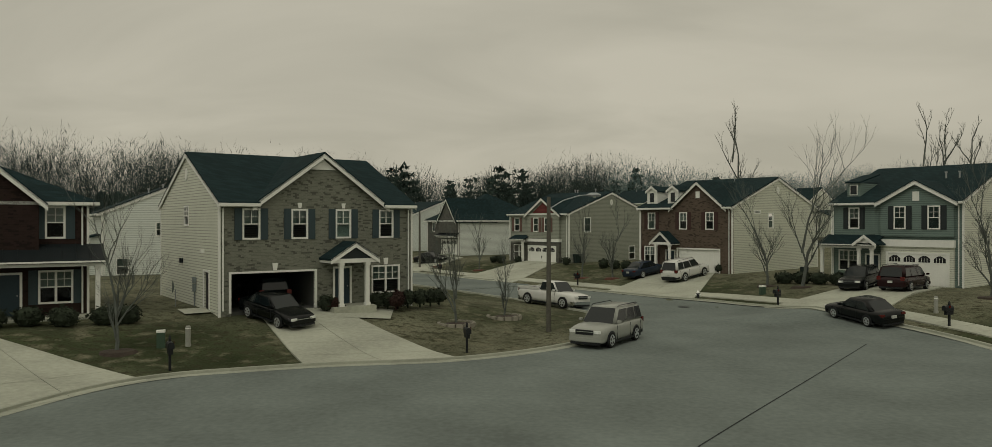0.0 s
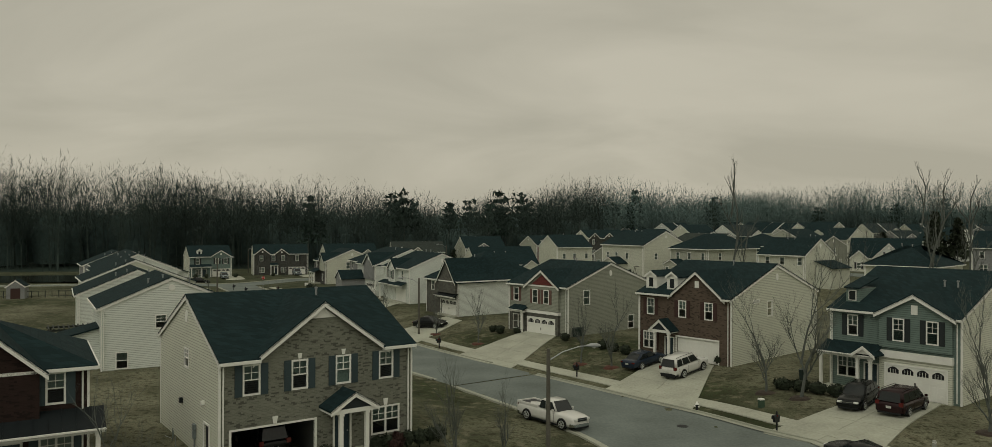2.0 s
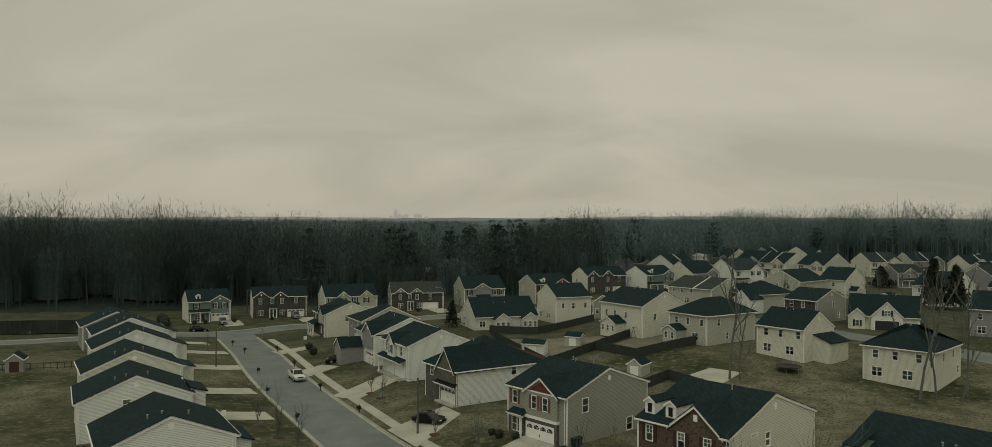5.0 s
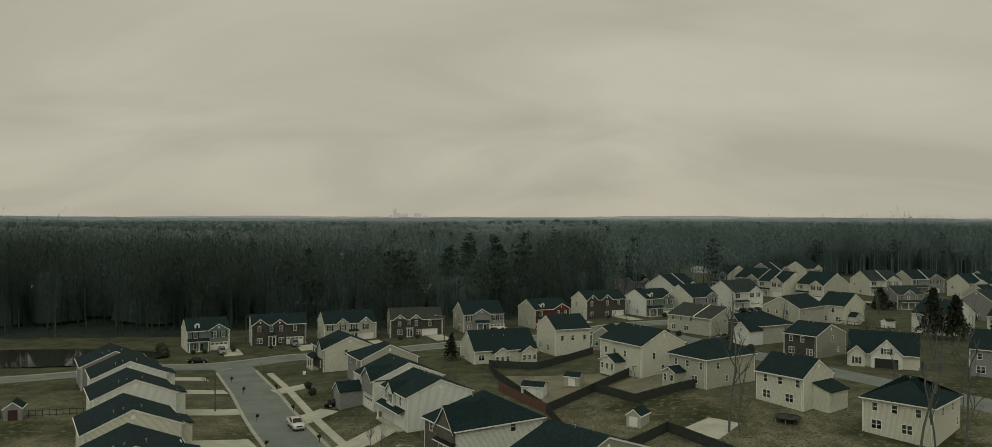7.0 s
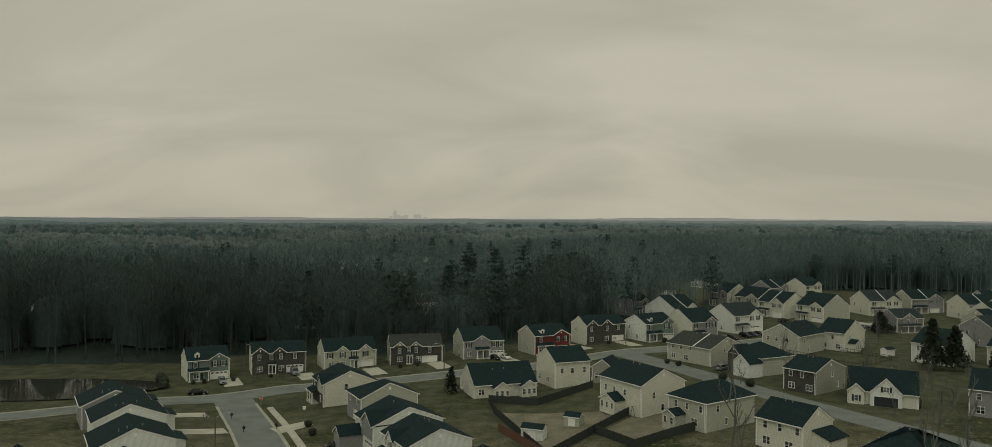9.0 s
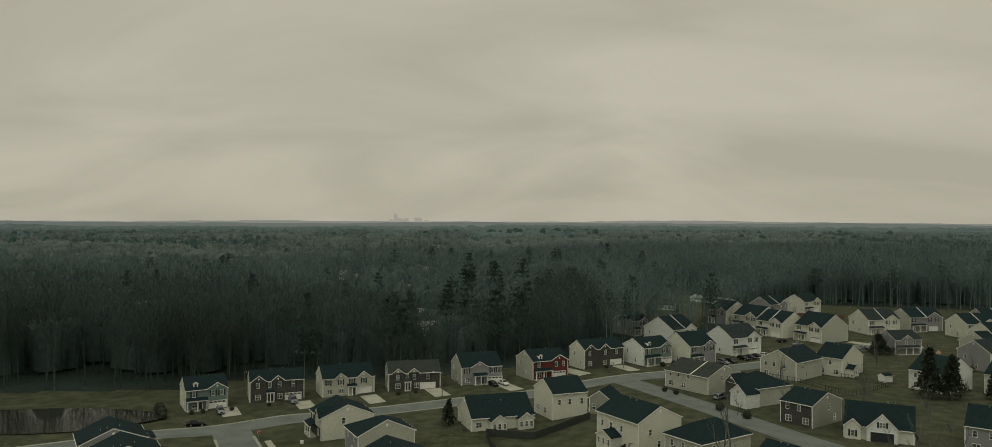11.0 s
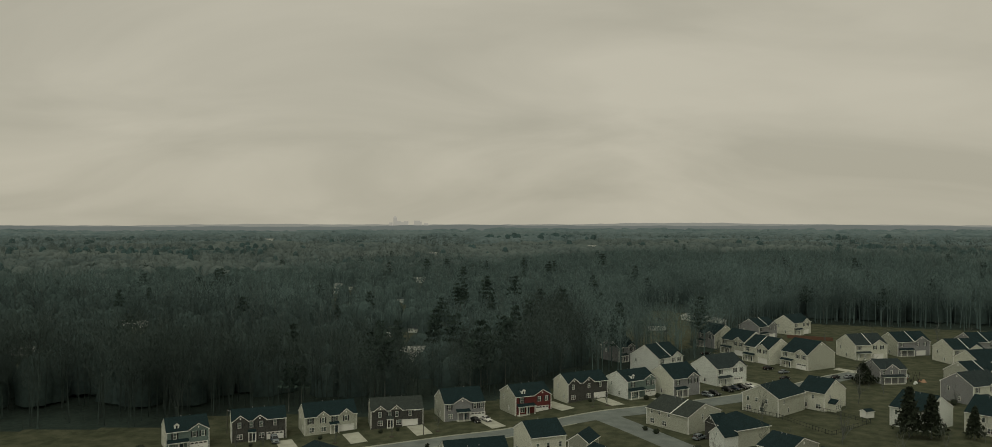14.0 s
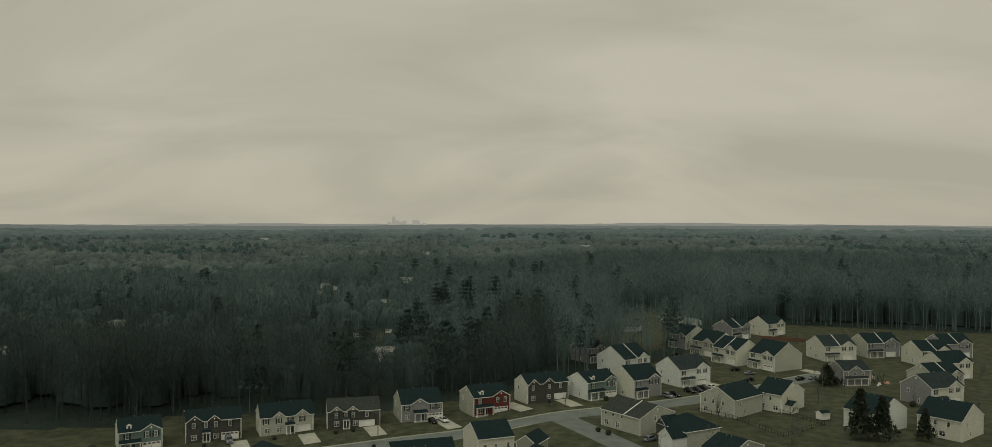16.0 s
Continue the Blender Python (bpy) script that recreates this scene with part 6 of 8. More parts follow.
DARKMULCH = mat("dark_mulch", (0.045, 0.036, 0.028), 0.95, 0.4, 2, 12, bump=0.6)
EDGESTONE = mat("scalloped_edging_stone", (0.27, 0.25, 0.2), 0.9, 0.2, 2, 9)
for i, (x, y, hgt, sp, ring, mul) in enumerate((
        (-16.7, 33.9, 7.0, 0.6, None, "dark"), (-2.3, 44.6, 6.4, 0.45, True, "dark"), (0.5, 47.6, 4.3, 0.4, True, "dark"),
        (22.2, 63.2, 8.2, 0.55, None, "dark"), (24.1, 60.7, 11.6, 0.55, None, "dark"), (32.0, 49.8, 8.8, 0.55, None, "dark"),
        (-7.6, 100.0, 6.0, 0.45, None, "red"), (-2.0, 92.0, 6.6, 0.45, None, "red"), (8.7, 78.4, 7.0, 0.4, None, "red"), (11.5, 76.0, 7.6, 0.45, None, "red"),
        (-19.7, 123.5, 5.5, 0.45, None, "red"), (-17.4, 120.0, 5.0, 0.45, None, "dark"), (-31.5, 103.4, 6.0, 0.45, None, "dark"), (-27.7, 98.3, 6.5, 0.45, None, "dark"), (-23.5, 92.0, 6.0, 0.45, None, "dark"),
        (-67.0, 218.0, 6.5, 0.5, None, "dark"), (-60.0, 221.0, 6.0, 0.5, None, "dark"), (-40.0, 225.0, 5.5, 0.5, None, "dark"), (-24.0, 229.0, 5.0, 0.5, None, "dark"), (-10.5, 233.0, 7.5, 0.55, None, "dark"), (44.0, 254.5, 7.0, 0.5, None, "dark"), (39.0, 253.0, 6.5, 0.5, None, "dark"),
        (-62.0, 167.0, 5.5, 0.5, None, "dark"), (68.0, 214.0, 7.0, 0.5, None, False), (63.0, 196.0, 7.5, 0.5, None, False), (85.0, 163.0, 6.5, 0.5, None, False), (82.0, 178.0, 8.5, 0.5, None, False))):
    yard_tree(x, y, hgt * 0.85, "young leafless tree in a ring of pale stones" if ring else "leafless yard tree with upswept grey branches", sp, ring, i, mulch=mul, depth=5 if y < 70 else 4 if y < 130 else 3)
for i, (x, y, hgt) in enumerate(((38.6, 126.0, 22.0), (40.2, 125.4, 12.0), (64.0, 115.5, 21.0), (66.8, 116.0, 16.0), (72.0, 117.0, 19.0), (69.5, 114.0, 12.0))):
    yard_tree(x, y, hgt, "tall slender leafless forest tree standing between gardens", 0.5, None, 60 + i, mulch=False, bare_trunk=0.68, short=0.6, leader=0.28, depth=4, fork=0.3)


for i in range(95):
    x, y = trng.uniform(66, 235), trng.uniform(140, 400)
    if not in_house(x, y) and seg_dist(np.array(x), np.array(y), BACKST) > 6 and seg_dist(np.array(x), np.array(y), CROSS) > 6:
        yard_tree(x, y, trng.uniform(5, 12), "leafless yard tree between the further houses", 0.5, None, 200 + i, mulch=False, depth=3)


def leafy(name, label, category, x, y, rx, ry, hgt, material, seed=0, n=260, leaf=0.11, z=None, rot=0.0, boxy=0.0):
    """A shrub of many small leaf blades over a twiggy core."""
    r_ = np.random.default_rng(seed + 5)
    z = gz(x, y) if z is None else z
    e = thing(name, x, y, z, rot, label, category)
    d = r_.normal(size=(n, 3))
    d /= np.linalg.norm(d, axis=1)[:, None]
    if boxy:
        d = d / np.max(np.abs(d), axis=1)[:, None] * (1 - boxy) ** 0 * 0.85 + d * 0.15
    rad = r_.uniform(0.72, 1.06, n)
    c = d * rad[:, None] * np.array([rx, ry, hgt / 2]) + np.array([0, 0, hgt / 2])
    t1, t2 = r_.normal(size=(n, 3)) * leaf, r_.normal(size=(n, 3)) * leaf
    s = Shape()
    s.v = [tuple(p) for k in zip(c - t1, c + t1, c + t2) for p in k]
    s.f = [(3 * i, 3 * i + 1, 3 * i + 2) for i in range(n)]
    part("leaves", s, material, e)
    k = Shape()
    rings = [(0.05, 0.55), (0.35, 0.84), (0.7, 0.74), (0.92, 0.3)]
    for f, q in rings:
        k.v += [(rx * q * math.cos(a) * (1 + 0.1 * math.sin(5 * a + seed)), ry * q * math.sin(a), hgt * f) for a in np.linspace(0, 2 * math.pi, 10, endpoint=False)]
    for i in range(3):
        for j in range(10):
            k.f.append((i * 10 + j, i * 10 + (j + 1) % 10, (i + 1) * 10 + (j + 1) % 10, (i + 1) * 10 + j))
    k.f.append(tuple(range(30, 40)))
    k.tube([(0, 0, -0.2), (0, 0, 0.2)], [0.06, 0.06], 6)
    part("core", k, material, e)
    return e


def on(hs, u, o):
    """A place in front of a house wall."""
    p = hs.at @ Vector((u, -o, 0))
    return p.x, p.y


k = 0
for u, o, m in ((9.0, 0.8, HEDGE), (9.7, 0.9, HEDGE), (10.4, 0.9, HEDGERED), (11.1, 0.9, HEDGE), (11.9, 1.0, HEDGE), (12.7, 0.9, HEDGE), (13.4, 0.8, HEDGE), (6.2, 1.1, HEDGERED), (10.0, 1.4, HEDGERED), (5.8, 0.9, HEDGE)):
    x, y = on(H1, u, o)
    k += 1
    leafy("shrub", "rounded dark green shrub along a brick wall" if m is HEDGE else "purple-leaved shrub beside a porch", "shrub", x, y, 0.5, 0.45, 0.75 if o > 1 else 0.9, m, k, 240, 0.07, z=-0.15)
for x, y in ((-25.2, 36.6), (-23.6, 37.6), (-22.4, 38.5), (-20.9, 38.9), (-19.4, 39.8), (-18.6, 40.4)):
    k += 1
    leafy("shrub", "low dark evergreen shrub before a red brick wall", "shrub", x, y - 1.6, 0.75, 0.6, 0.95, HEDGE, k, 260, 0.08)
for x, y in ((24.6, 64.4), (25.6, 63.4), (26.6, 62.4), (27.6, 61.2), (28.4, 60.4)):
    k += 1
    leafy("hedge", "clipped dark evergreen hedge along a porch", "hedge", x - 0.8, y - 0.8, 0.85, 0.55, 0.95, HEDGE, k, 300, 0.08, rot=-45)
for x, y, r in ((21.6, 74.0, 0.6), (13.6, 80.4, 0.6), (12.6, 82.0, 0.6), (11.7, 83.6, 0.6), (8.1, 89.3, 0.55), (0.6, 96.4, 0.6), (-0.3, 97.6, 0.5), (2.7, 95.4, 0.45), (-73, 217, 0.7), (-80, 214.0, 0.7), (-82.5, 212.5, 0.7), (-64, 222.5, 0.6), (-45.5, 229.5, 0.7), (-28, 233.5, 0.7), (-23, 235.0, 0.7), (-90, 211, 1.5), (-92, 214, 1.8), (-88, 207, 1.2), (17.5, 209.5, 0.9), (21.0, 210.5, 0.9), (24.5, 212, 0.8), (37.0, 158.0, 1.0), (40.0, 154.5, 1.1), (92, 176, 1.2), (95, 172, 1.3), (60, 201, 1.4), (64.5, 193, 1.3), (-40, 167, 0.9), (-37.5, 160, 0.9), (50.5, 223.5, 0.8), (53, 220, 0.9), (110, 155, 1.3), (58.5, 262.5, 1.0), (63.0, 265.0, 1.0), (39, 260, 0.7), (152, 253, 1.2), (160, 256, 1.2)):
    k += 1
    leafy("shrub", "rounded evergreen shrub beside a house", "shrub", x, y, r, r * 0.9, r * 1.7, HEDGE, k, 200, 0.11 if r > 0.7 else 0.08)


def conifer(x, y, hgt, rad, label, seed):
    """An evergreen: trunk, drooping tiers of needle sprays with gaps."""
    r_ = np.random.default_rng(seed)
    e = thing("evergreen_tree", x, y, gz(x, y), 0, label, "tree")
    s = Shape()
    s.tube([(0, 0, -0.2), (0, 0, hgt * 0.95)], [hgt * 0.016, 0.02], 7)
    part("trunk", s, BARK, e)
    n = int(800 * (hgt / 8) ** 0.7)
    f = r_.uniform(0.08, 1.0, n) ** 0.85
    a = r_.uniform(0, 2 * np.pi, n)
    rr = rad * (1.04 - f) * r_.uniform(0.35, 1.05, n) * (1 + 0.25 * np.sin(a * 3 + f * 9))
    c = np.stack([rr * np.cos(a), rr * np.sin(a), hgt * f], -1)
    sz = rad * 0.12
    t1, t2 = r_.normal(size=(n, 3)) * sz, r_.normal(size=(n, 3)) * sz
    t1[:, 2] -= sz * 0.4
    q = Shape()
    q.v = [tuple(p) for w in zip(c - t1, c + t1, c + t2) for p in w]
    q.f = [(3 * i, 3 * i + 1, 3 * i + 2) for i in range(n)]
    part("crown", q, HEDGE, e)


conifer(-10.6, 195.4, 6.6, 2.4, "dense dark evergreen tree on a lawn", 1)
conifer(124.0, 217.0, 14.0, 4.2, "tall dark pine before a white house", 2)
conifer(129.5, 215.5, 12.0, 4.0, "tall dark pine before a white house", 3)
conifer(141.0, 214.5, 9.0, 3.0, "broad dark evergreen near a white house", 4)
conifer(146.0, 290.0, 7.5, 4.6, "broad round evergreen beside a street", 5)


# street lamps on wooden poles
LENS = mat("lamp_lens", (0.5, 0.5, 0.46), 0.3, 0.1)


def street_lamp(x, y, hgt, ang, arm=2.4):
    e = thing("street_lamp", x, y, gz(x, y), ang, "weathered wooden street lamp pole with grey cobra-head lamp", "street lamp", "street lamps")
    s = Shape()
    s.tube([(0, 0, -0.4), (0, 0, hgt)], [0.15, 0.11], 10)
    part("pole", s, POLEWOOD, e)
    s = Shape()
    s.tube([(0, 0, hgt - 0.7), (arm * 0.35, 0, hgt - 0.2), (arm * 0.75, 0, hgt + 0.08), (arm, 0, hgt + 0.12)], [0.035] * 4, 6)
    a = part("arm", s, GALV, e)
    s = Shape()
    s.tube([(arm - 0.15, 0, hgt + 0.12), (arm + 0.1, 0, hgt + 0.14), (arm + 0.45, 0, hgt + 0.13), (arm + 0.7, 0, hgt + 0.1)], [0.05, 0.12, 0.13, 0.05], 8)
    part("lamp_head", s, GALV, a)
    s = Shape()
    s.tube([(arm + 0.3, 0, hgt + 0.06), (arm + 0.3, 0, hgt - 0.04)], [0.12, 0.07], 8)
    part("lens", s, LENS, a)


street_lamp(3.0, 43.9, 7.7, 10)
street_lamp(-10.0, 101.0, 7.4, 215)
street_lamp(-52.5, 145.7, 7.7, 30)
street_lamp(-14.5, 229.0, 7.5, 200)
street_lamp(-75.5, 236.0, 7.5, 300)


def mailbox(x, y, ang):
    e = thing("mailbox", x, y, gz(x, y), ang, "black metal mailbox on a black post beside the kerb", "mailbox", "kerbside mailboxes")
    s = Shape()
    s.box(-0.05, 0.05, -0.05, 0.05, -0.3, 1.35)
    s.prism([(-0.05, -0.05, 1.35), (0.05, -0.05, 1.35), (0.05, 0.05, 1.35), (-0.05, 0.05, 1.35)], [(-0.01, -0.01, 1.5), (0.01, -0.01, 1.5), (0.01, 0.01, 1.5), (-0.01, 0.01, 1.5)])
    part("post", s, BLACK, e)
    s = Shape()
    prof = [(-0.13, 0.0), (0.13, 0.0)] + [(0.13 * math.cos(a), 0.16 + 0.13 * math.sin(a)) for a in np.linspace(0, math.pi, 8)]
    s.prism([(-0.2, p, 0.95 + q) for p, q in prof], [(0.42, p, 0.95 + q) for p, q in prof])
    b = part("box", s, BLACK, e)
    s = Shape()
    s.box(-0.22, 0.3, -0.09, 0.09, 0.72, 0.93)
    part("newspaper_holder", s, BLACK, e)
    s = Shape()
    s.box(0.05, 0.2, 0.135, 0.15, 1.1, 1.25)
    part("flag", s, LAMPRED, b)


for x, y, a in ((-13.5, 31.9, -60), (-1.4, 37.0, -75), (19.6, 53.6, 215), (25.4, 43.2, 200), (-47.0, 167.4, 205), (-38.2, 147.6, 205), (-28.7, 127.6, 210), (-19.6, 112.2, 210), (-6.6, 91.0, 215), (7.8, 73.6, 215), (-60.0, 177.0, 25), (-53.2, 164.5, 25), (-43.0, 140.5, 25), (-36.5, 124.0, 25), (-27.5, 107.5, 30)):
    mailbox(x, y, a)


def pedestal(x, y, hgt, material, label, r=0.16, square=False):
    e = thing("utility_pedestal", x, y, gz(x, y), 20, label, "utility box")
    s = Shape()
    if square:
        s.box(-r * 1.2, r * 1.2, -r, r, -0.2, hgt)
    else:
        s.tube([(0, 0, -0.2), (0, 0, 0.12), (0, 0, 0.13), (0, 0, hgt - 0.06), (0, 0, hgt)], [r * 1.15, r * 1.15, r, r, r * 0.7], 10)
    part("post", s, material, e, bevel=0.02 if square else 0)
    s = Shape()
    s.box(-r * 1.25, r * 1.25, -r * 1.05, r * 1.05, hgt - 0.02, hgt + 0.08) if square else s.tube([(0, 0, hgt * 0.86), (0, 0, hgt * 0.9)], [r * 1.04, r * 1.04], 10)
    part("cap", s, TRIM, e)


UGREEN = mat("utility_green", (0.05, 0.08, 0.05), 0.6, 0.1)
UPALE = mat("weathered_pale_plastic", (0.3, 0.3, 0.26), 0.7, 0.15)
pedestal(-15.3, 35.2, 0.72, UGREEN, "green utility box with a pale cap on the lawn", 0.15, True)
pedestal(-14.3, 35.8, 0.95, UPALE, "pale grey plastic utility post on the lawn", 0.12)
pedestal(20.6, 59.6, 0.6, UGREEN, "small green utility box on the lawn", 0.17, True)
pedestal(26.6, 46.6, 1.0, UPALE, "pale grey plastic utility post beside a pavement", 0.12)
pedestal(-45.0, 184.0, 0.6, TRIM, "small pale utility box on a corner lawn", 0.3, True)
pedestal(-37.5, 107.0, 0.6, TRIM, "small pale utility box on a lawn", 0.25, True)

# fire hydrant
e = thing("fire_hydrant", 15.8, 60.3, gz(15.8, 60.3), -30, "white-topped fire hydrant on the grass verge", "hydrant")
s = Shape()
s.tube([(0, 0, -0.1), (0, 0, 0.06), (0, 0, 0.07), (0, 0, 0.5), (0, 0, 0.51), (0, 0, 0.56)], [0.17, 0.17, 0.11, 0.11, 0.15, 0.15], 12)
part("barrel", s, BLACK, e)
s = Shape()
s.tube([(0, 0, 0.56), (0, 0, 0.66), (0, 0, 0.74), (0, 0, 0.76), (0, 0, 0.82)], [0.14, 0.12, 0.06, 0.04, 0.04], 12)
part("bonnet", s, TRIM, e)
for a in (0, 90, 180):
    s = Shape()
    d = Vector((math.cos(radians(a)), math.sin(radians(a)), 0))
    s.tube([tuple(d * 0.09 + Vector((0, 0, 0.42))), tuple(d * 0.2 + Vector((0, 0, 0.42)))], [0.065, 0.065], 8)
    part("nozzle", s, TRIM, e)

# stop sign
SIGNRED = mat("sign_red", (0.35, 0.02, 0.02), 0.45, 0.08)
e = thing("stop_sign", -56.6, 188.3, gz(-56.6, 188.3), 20, "red octagonal stop sign on a steel post", "road sign")
s = Shape()
s.tube([(0, 0, -0.3), (0, 0, 2.9)], [0.035, 0.035], 6)
part("post", s, GALV, e)
for nm, rr, y0, y1, m in (("border", 0.42, -0.045, -0.035, TRIM), ("plate", 0.385, -0.055, -0.046, SIGNRED)):
    s = Shape()
    ring = [(rr * math.cos(math.pi / 8 + k * math.pi / 4), 2.5 + rr * math.sin(math.pi / 8 + k * math.pi / 4)) for k in range(8)]
    s.prism([(a, y0, b) for a, b in ring], [(a, y1, b) for a, b in ring])
    part(nm, s, m, e)
cu = bpy.data.curves.new("lettering", "FONT")
cu.body, cu.size, cu.align_x, cu.align_y, cu.extrude = "STOP", 0.3, "CENTER", "CENTER", 0.002
cu.materials.append(TRIM)
tx = new("lettering", cu)
tx.parent = e
tx.matrix_local = pose(0, -0.06, 2.5, 90, 0, 0)


def wheelie_bin(x, y, ang, m, label):
    e = thing("wheelie_bin", x, y, gz(x, y), ang, label, "bin")
    s = Shape()
    s.hexa([(-0.24, -0.28, 0.04), (0.24, -0.28, 0.04), (0.24, 0.28, 0.04), (-0.24, 0.28, 0.04), (-0.31, -0.36, 1.0), (0.31, -0.36, 1.0), (0.31, 0.36, 1.0), (-0.31, 0.36, 1.0)])
    part("body", s, m, e, bevel=0.02)
    s = Shape()
    s.box(-0.33, 0.33, -0.4, 0.4, 1.0, 1.07)
    part("lid", s, m, e, bevel=0.02)
    for d in (-0.25, 0.25):
        s = Shape()
        s.tube([(d - 0.03, 0.3, 0.12), (d + 0.03, 0.3, 0.12)], [0.12, 0.12], 10)
        part("wheel", s, BLACK, e)


BINGREEN = mat("dark_green_plastic", (0.018, 0.03, 0.025), 0.55, 0.1)
for x, y, a in ((35.0, 58.4, -45), (35.6, 59.3, -40), (9.6, 91.6, -57), (10.2, 92.4, -57), (26.4, 66.0, -30)):
    wheelie_bin(x, y, a, BINGREEN, "dark green wheeled rubbish bin against a house wall")

# fences round the rear gardens
def fence(pts, hgt, material, label, chain=False):
    e = tagged(new("fence"), label, "fence")
    for (ax, ay), (bx, by) in zip(pts[:-1], pts[1:]):
        d = math.hypot(bx - ax, by - ay)
        n = max(1, round(d / 2.4))
        ang = math.degrees(math.atan2(by - ay, bx - ax))
        for i in range(n):
            x, y = ax + (bx - ax) * i / n, ay + (by - ay) * i / n
            w = d / n
            s = Shape()
            s.box(-0.06, 0.06, -0.06, 0.06, -0.2, hgt + 0.08)
            part("post", s, material, e).matrix_local = pose(x, y, gz(x, y), 0, 0, ang)
            s = Shape()
            z2 = gz(ax + (bx - ax) * (i + 1) / n, ay + (by - ay) * (i + 1) / n) - gz(x, y)
            if chain:
                for h0 in (0.25, hgt - 0.09):
                    s.hexa([(0.0, -0.02, h0), (w, -0.02, z2 + h0), (w, 0.02, z2 + h0), (0, 0.02, h0), (0.0, -0.02, h0 + 0.09), (w, -0.02, z2 + h0 + 0.09), (w, 0.02, z2 + h0 + 0.09), (0, 0.02, h0 + 0.09)])
                s.hexa([(w / 2 - 0.04, -0.018, z2 / 2 + 0.1), (w / 2 + 0.04, -0.018, z2 / 2 + 0.1), (w / 2 + 0.04, 0.018, z2 / 2 + 0.1), (w / 2 - 0.04, 0.018, z2 / 2 + 0.1), (w / 2 - 0.04, -0.018, z2 / 2 + hgt), (w / 2 + 0.04, -0.018, z2 / 2 + hgt), (w / 2 + 0.04, 0.018, z2 / 2 + hgt), (w / 2 - 0.04, 0.018, z2 / 2 + hgt)])
            else:
                nb = 14
                outline = []
                for j in range(nb):
                    x0, x1 = 0.05 + (w - 0.1) * j / nb, 0.05 + (w - 0.1) * (j + 1) / nb
                    yy = -0.03 if j % 2 else -0.012
                    outline += [(x0, yy), (x1, yy)]
                outline += [(w - 0.05, 0.02), (0.05, 0.02)]
                s.prism([(p, q, z2 * p / w + 0.05) for p, q in outline], [(p, q, z2 * p / w + hgt) for p, q in outline])
            part("panel", s, material, e).matrix_local = pose(x, y, gz(x, y), 0, 0, ang)


fence([(25.5, 197.0), (10.5, 182.5), (-1.0, 186.0), (0.4, 174.5), (9.8, 141.5), (20.5, 156.0), (33.0, 172.0)], 1.8, FENCEWOOD, "dark weathered wooden privacy fence round a garden")
fence([(20.5, 156.0), (26.5, 144.0), (46.5, 156.5)], 1.8, FENCEWOOD, "dark weathered wooden privacy fence between gardens")
fence([(1.2, 160.5), (9.8, 141.5)], 1.8, FENCENEW, "reddish wooden garden fence")
fence([(9.8, 141.5), (12.0, 126.0), (20.3, 118.0), (28.7, 126.8), (36.5, 114.0)], 1.8, FENCEWOOD, "dark weathered wooden fence behind the gardens")
fence([(86.1, 247.6), (94.4, 238.8), (102.7, 218.3), (120.3, 232.0), (111.5, 247.0)], 1.3, FENCEWOOD, "low dark wooden rail fence round a lawn", True)
fence([(157.2, 395.5), (167.0, 391.0), (177.0, 386.5)], 1.8, FENCENEW, "reddish wooden fence behind far houses")
fence([(-74.0, 139.5), (-86.8, 136.2), (-100, 133)], 1.2, FENCEWOOD, "low dark rail fence behind the gardens", True)
fence([(23.5, 91.5), (33.0, 97.5)], 1.9, TRIM, "white vinyl fence panels between two gardens")


def shed(x, y, ang, W, D, H, m, label, barn=False, door=None):
    h = House(x, y, ang, W, D, label, H=H, pitch=0.75 if barn else 0.45, ridge="y" if barn else "x", front=m, side=m)
    h.e.name = "garden_shed"
    tagged(h.e, label, "shed")
    d = Shape()
    h.fbox(d, "F", W / 2 - 0.75, W / 2 + 0.75, 0.003, 0.05, 0.05, H * 0.85)
    part("door", d, door or TRIM, h.e)
    h.slab_wall("F", m)
    for f in "RLB":
        h.slab_wall(f, m)
    h.main_roof(0.15, 0.1)
    part("trim", h.trim, TRIM, h.e)
    return h


shed(22.6, 130.6, -35, 2.6, 3.6, 2.0, BEIGE, "small beige barn-shaped garden shed with dark roof", True)
shed(5.6, 154.6, -20, 4.6, 3.0, 2.3, WHITE, "white garden pavilion with dark flat-pitched roof")
shed(-85.2, 134.4, 20, 2.8, 3.2, 2.2, GREY, "small grey garden shed with red door", True, SHUTRED)
shed(122.0, 238.0, 20, 3.2, 2.6, 2.0, TRIM, "small white garden shed inside a fence")
shed(15.0, 163.0, -25, 3.4, 3.0, 2.0, BEIGE, "small beige garden shed behind a fence")

e = thing("trampoline", 50.0, 130.6, gz(50.0, 130.6), 0, "round black trampoline on the grass", "trampoline")
s = Shape()
s.tube([(0, 0, 0.82), (0, 0, 0.85)], [2.0, 2.0], 28)
part("mat", s, BLACK, e)
s = Shape()
ringn = 28
s.tube([(2.15 * math.cos(a), 2.15 * math.sin(a), 0.86) for a in np.linspace(0, 2 * math.pi, ringn + 1)], [0.07] * (ringn + 1), 6, cap=False)
part("rim", s, BINGREEN, e)
for i in range(6):
    a = i * math.pi / 3
    s = Shape()
    s.tube([(2.1 * math.cos(a), 2.1 * math.sin(a), -0.15), (2.1 * math.cos(a), 2.1 * math.sin(a), 0.85)], [0.035, 0.035], 6)
    part("leg", s, GALV, e)

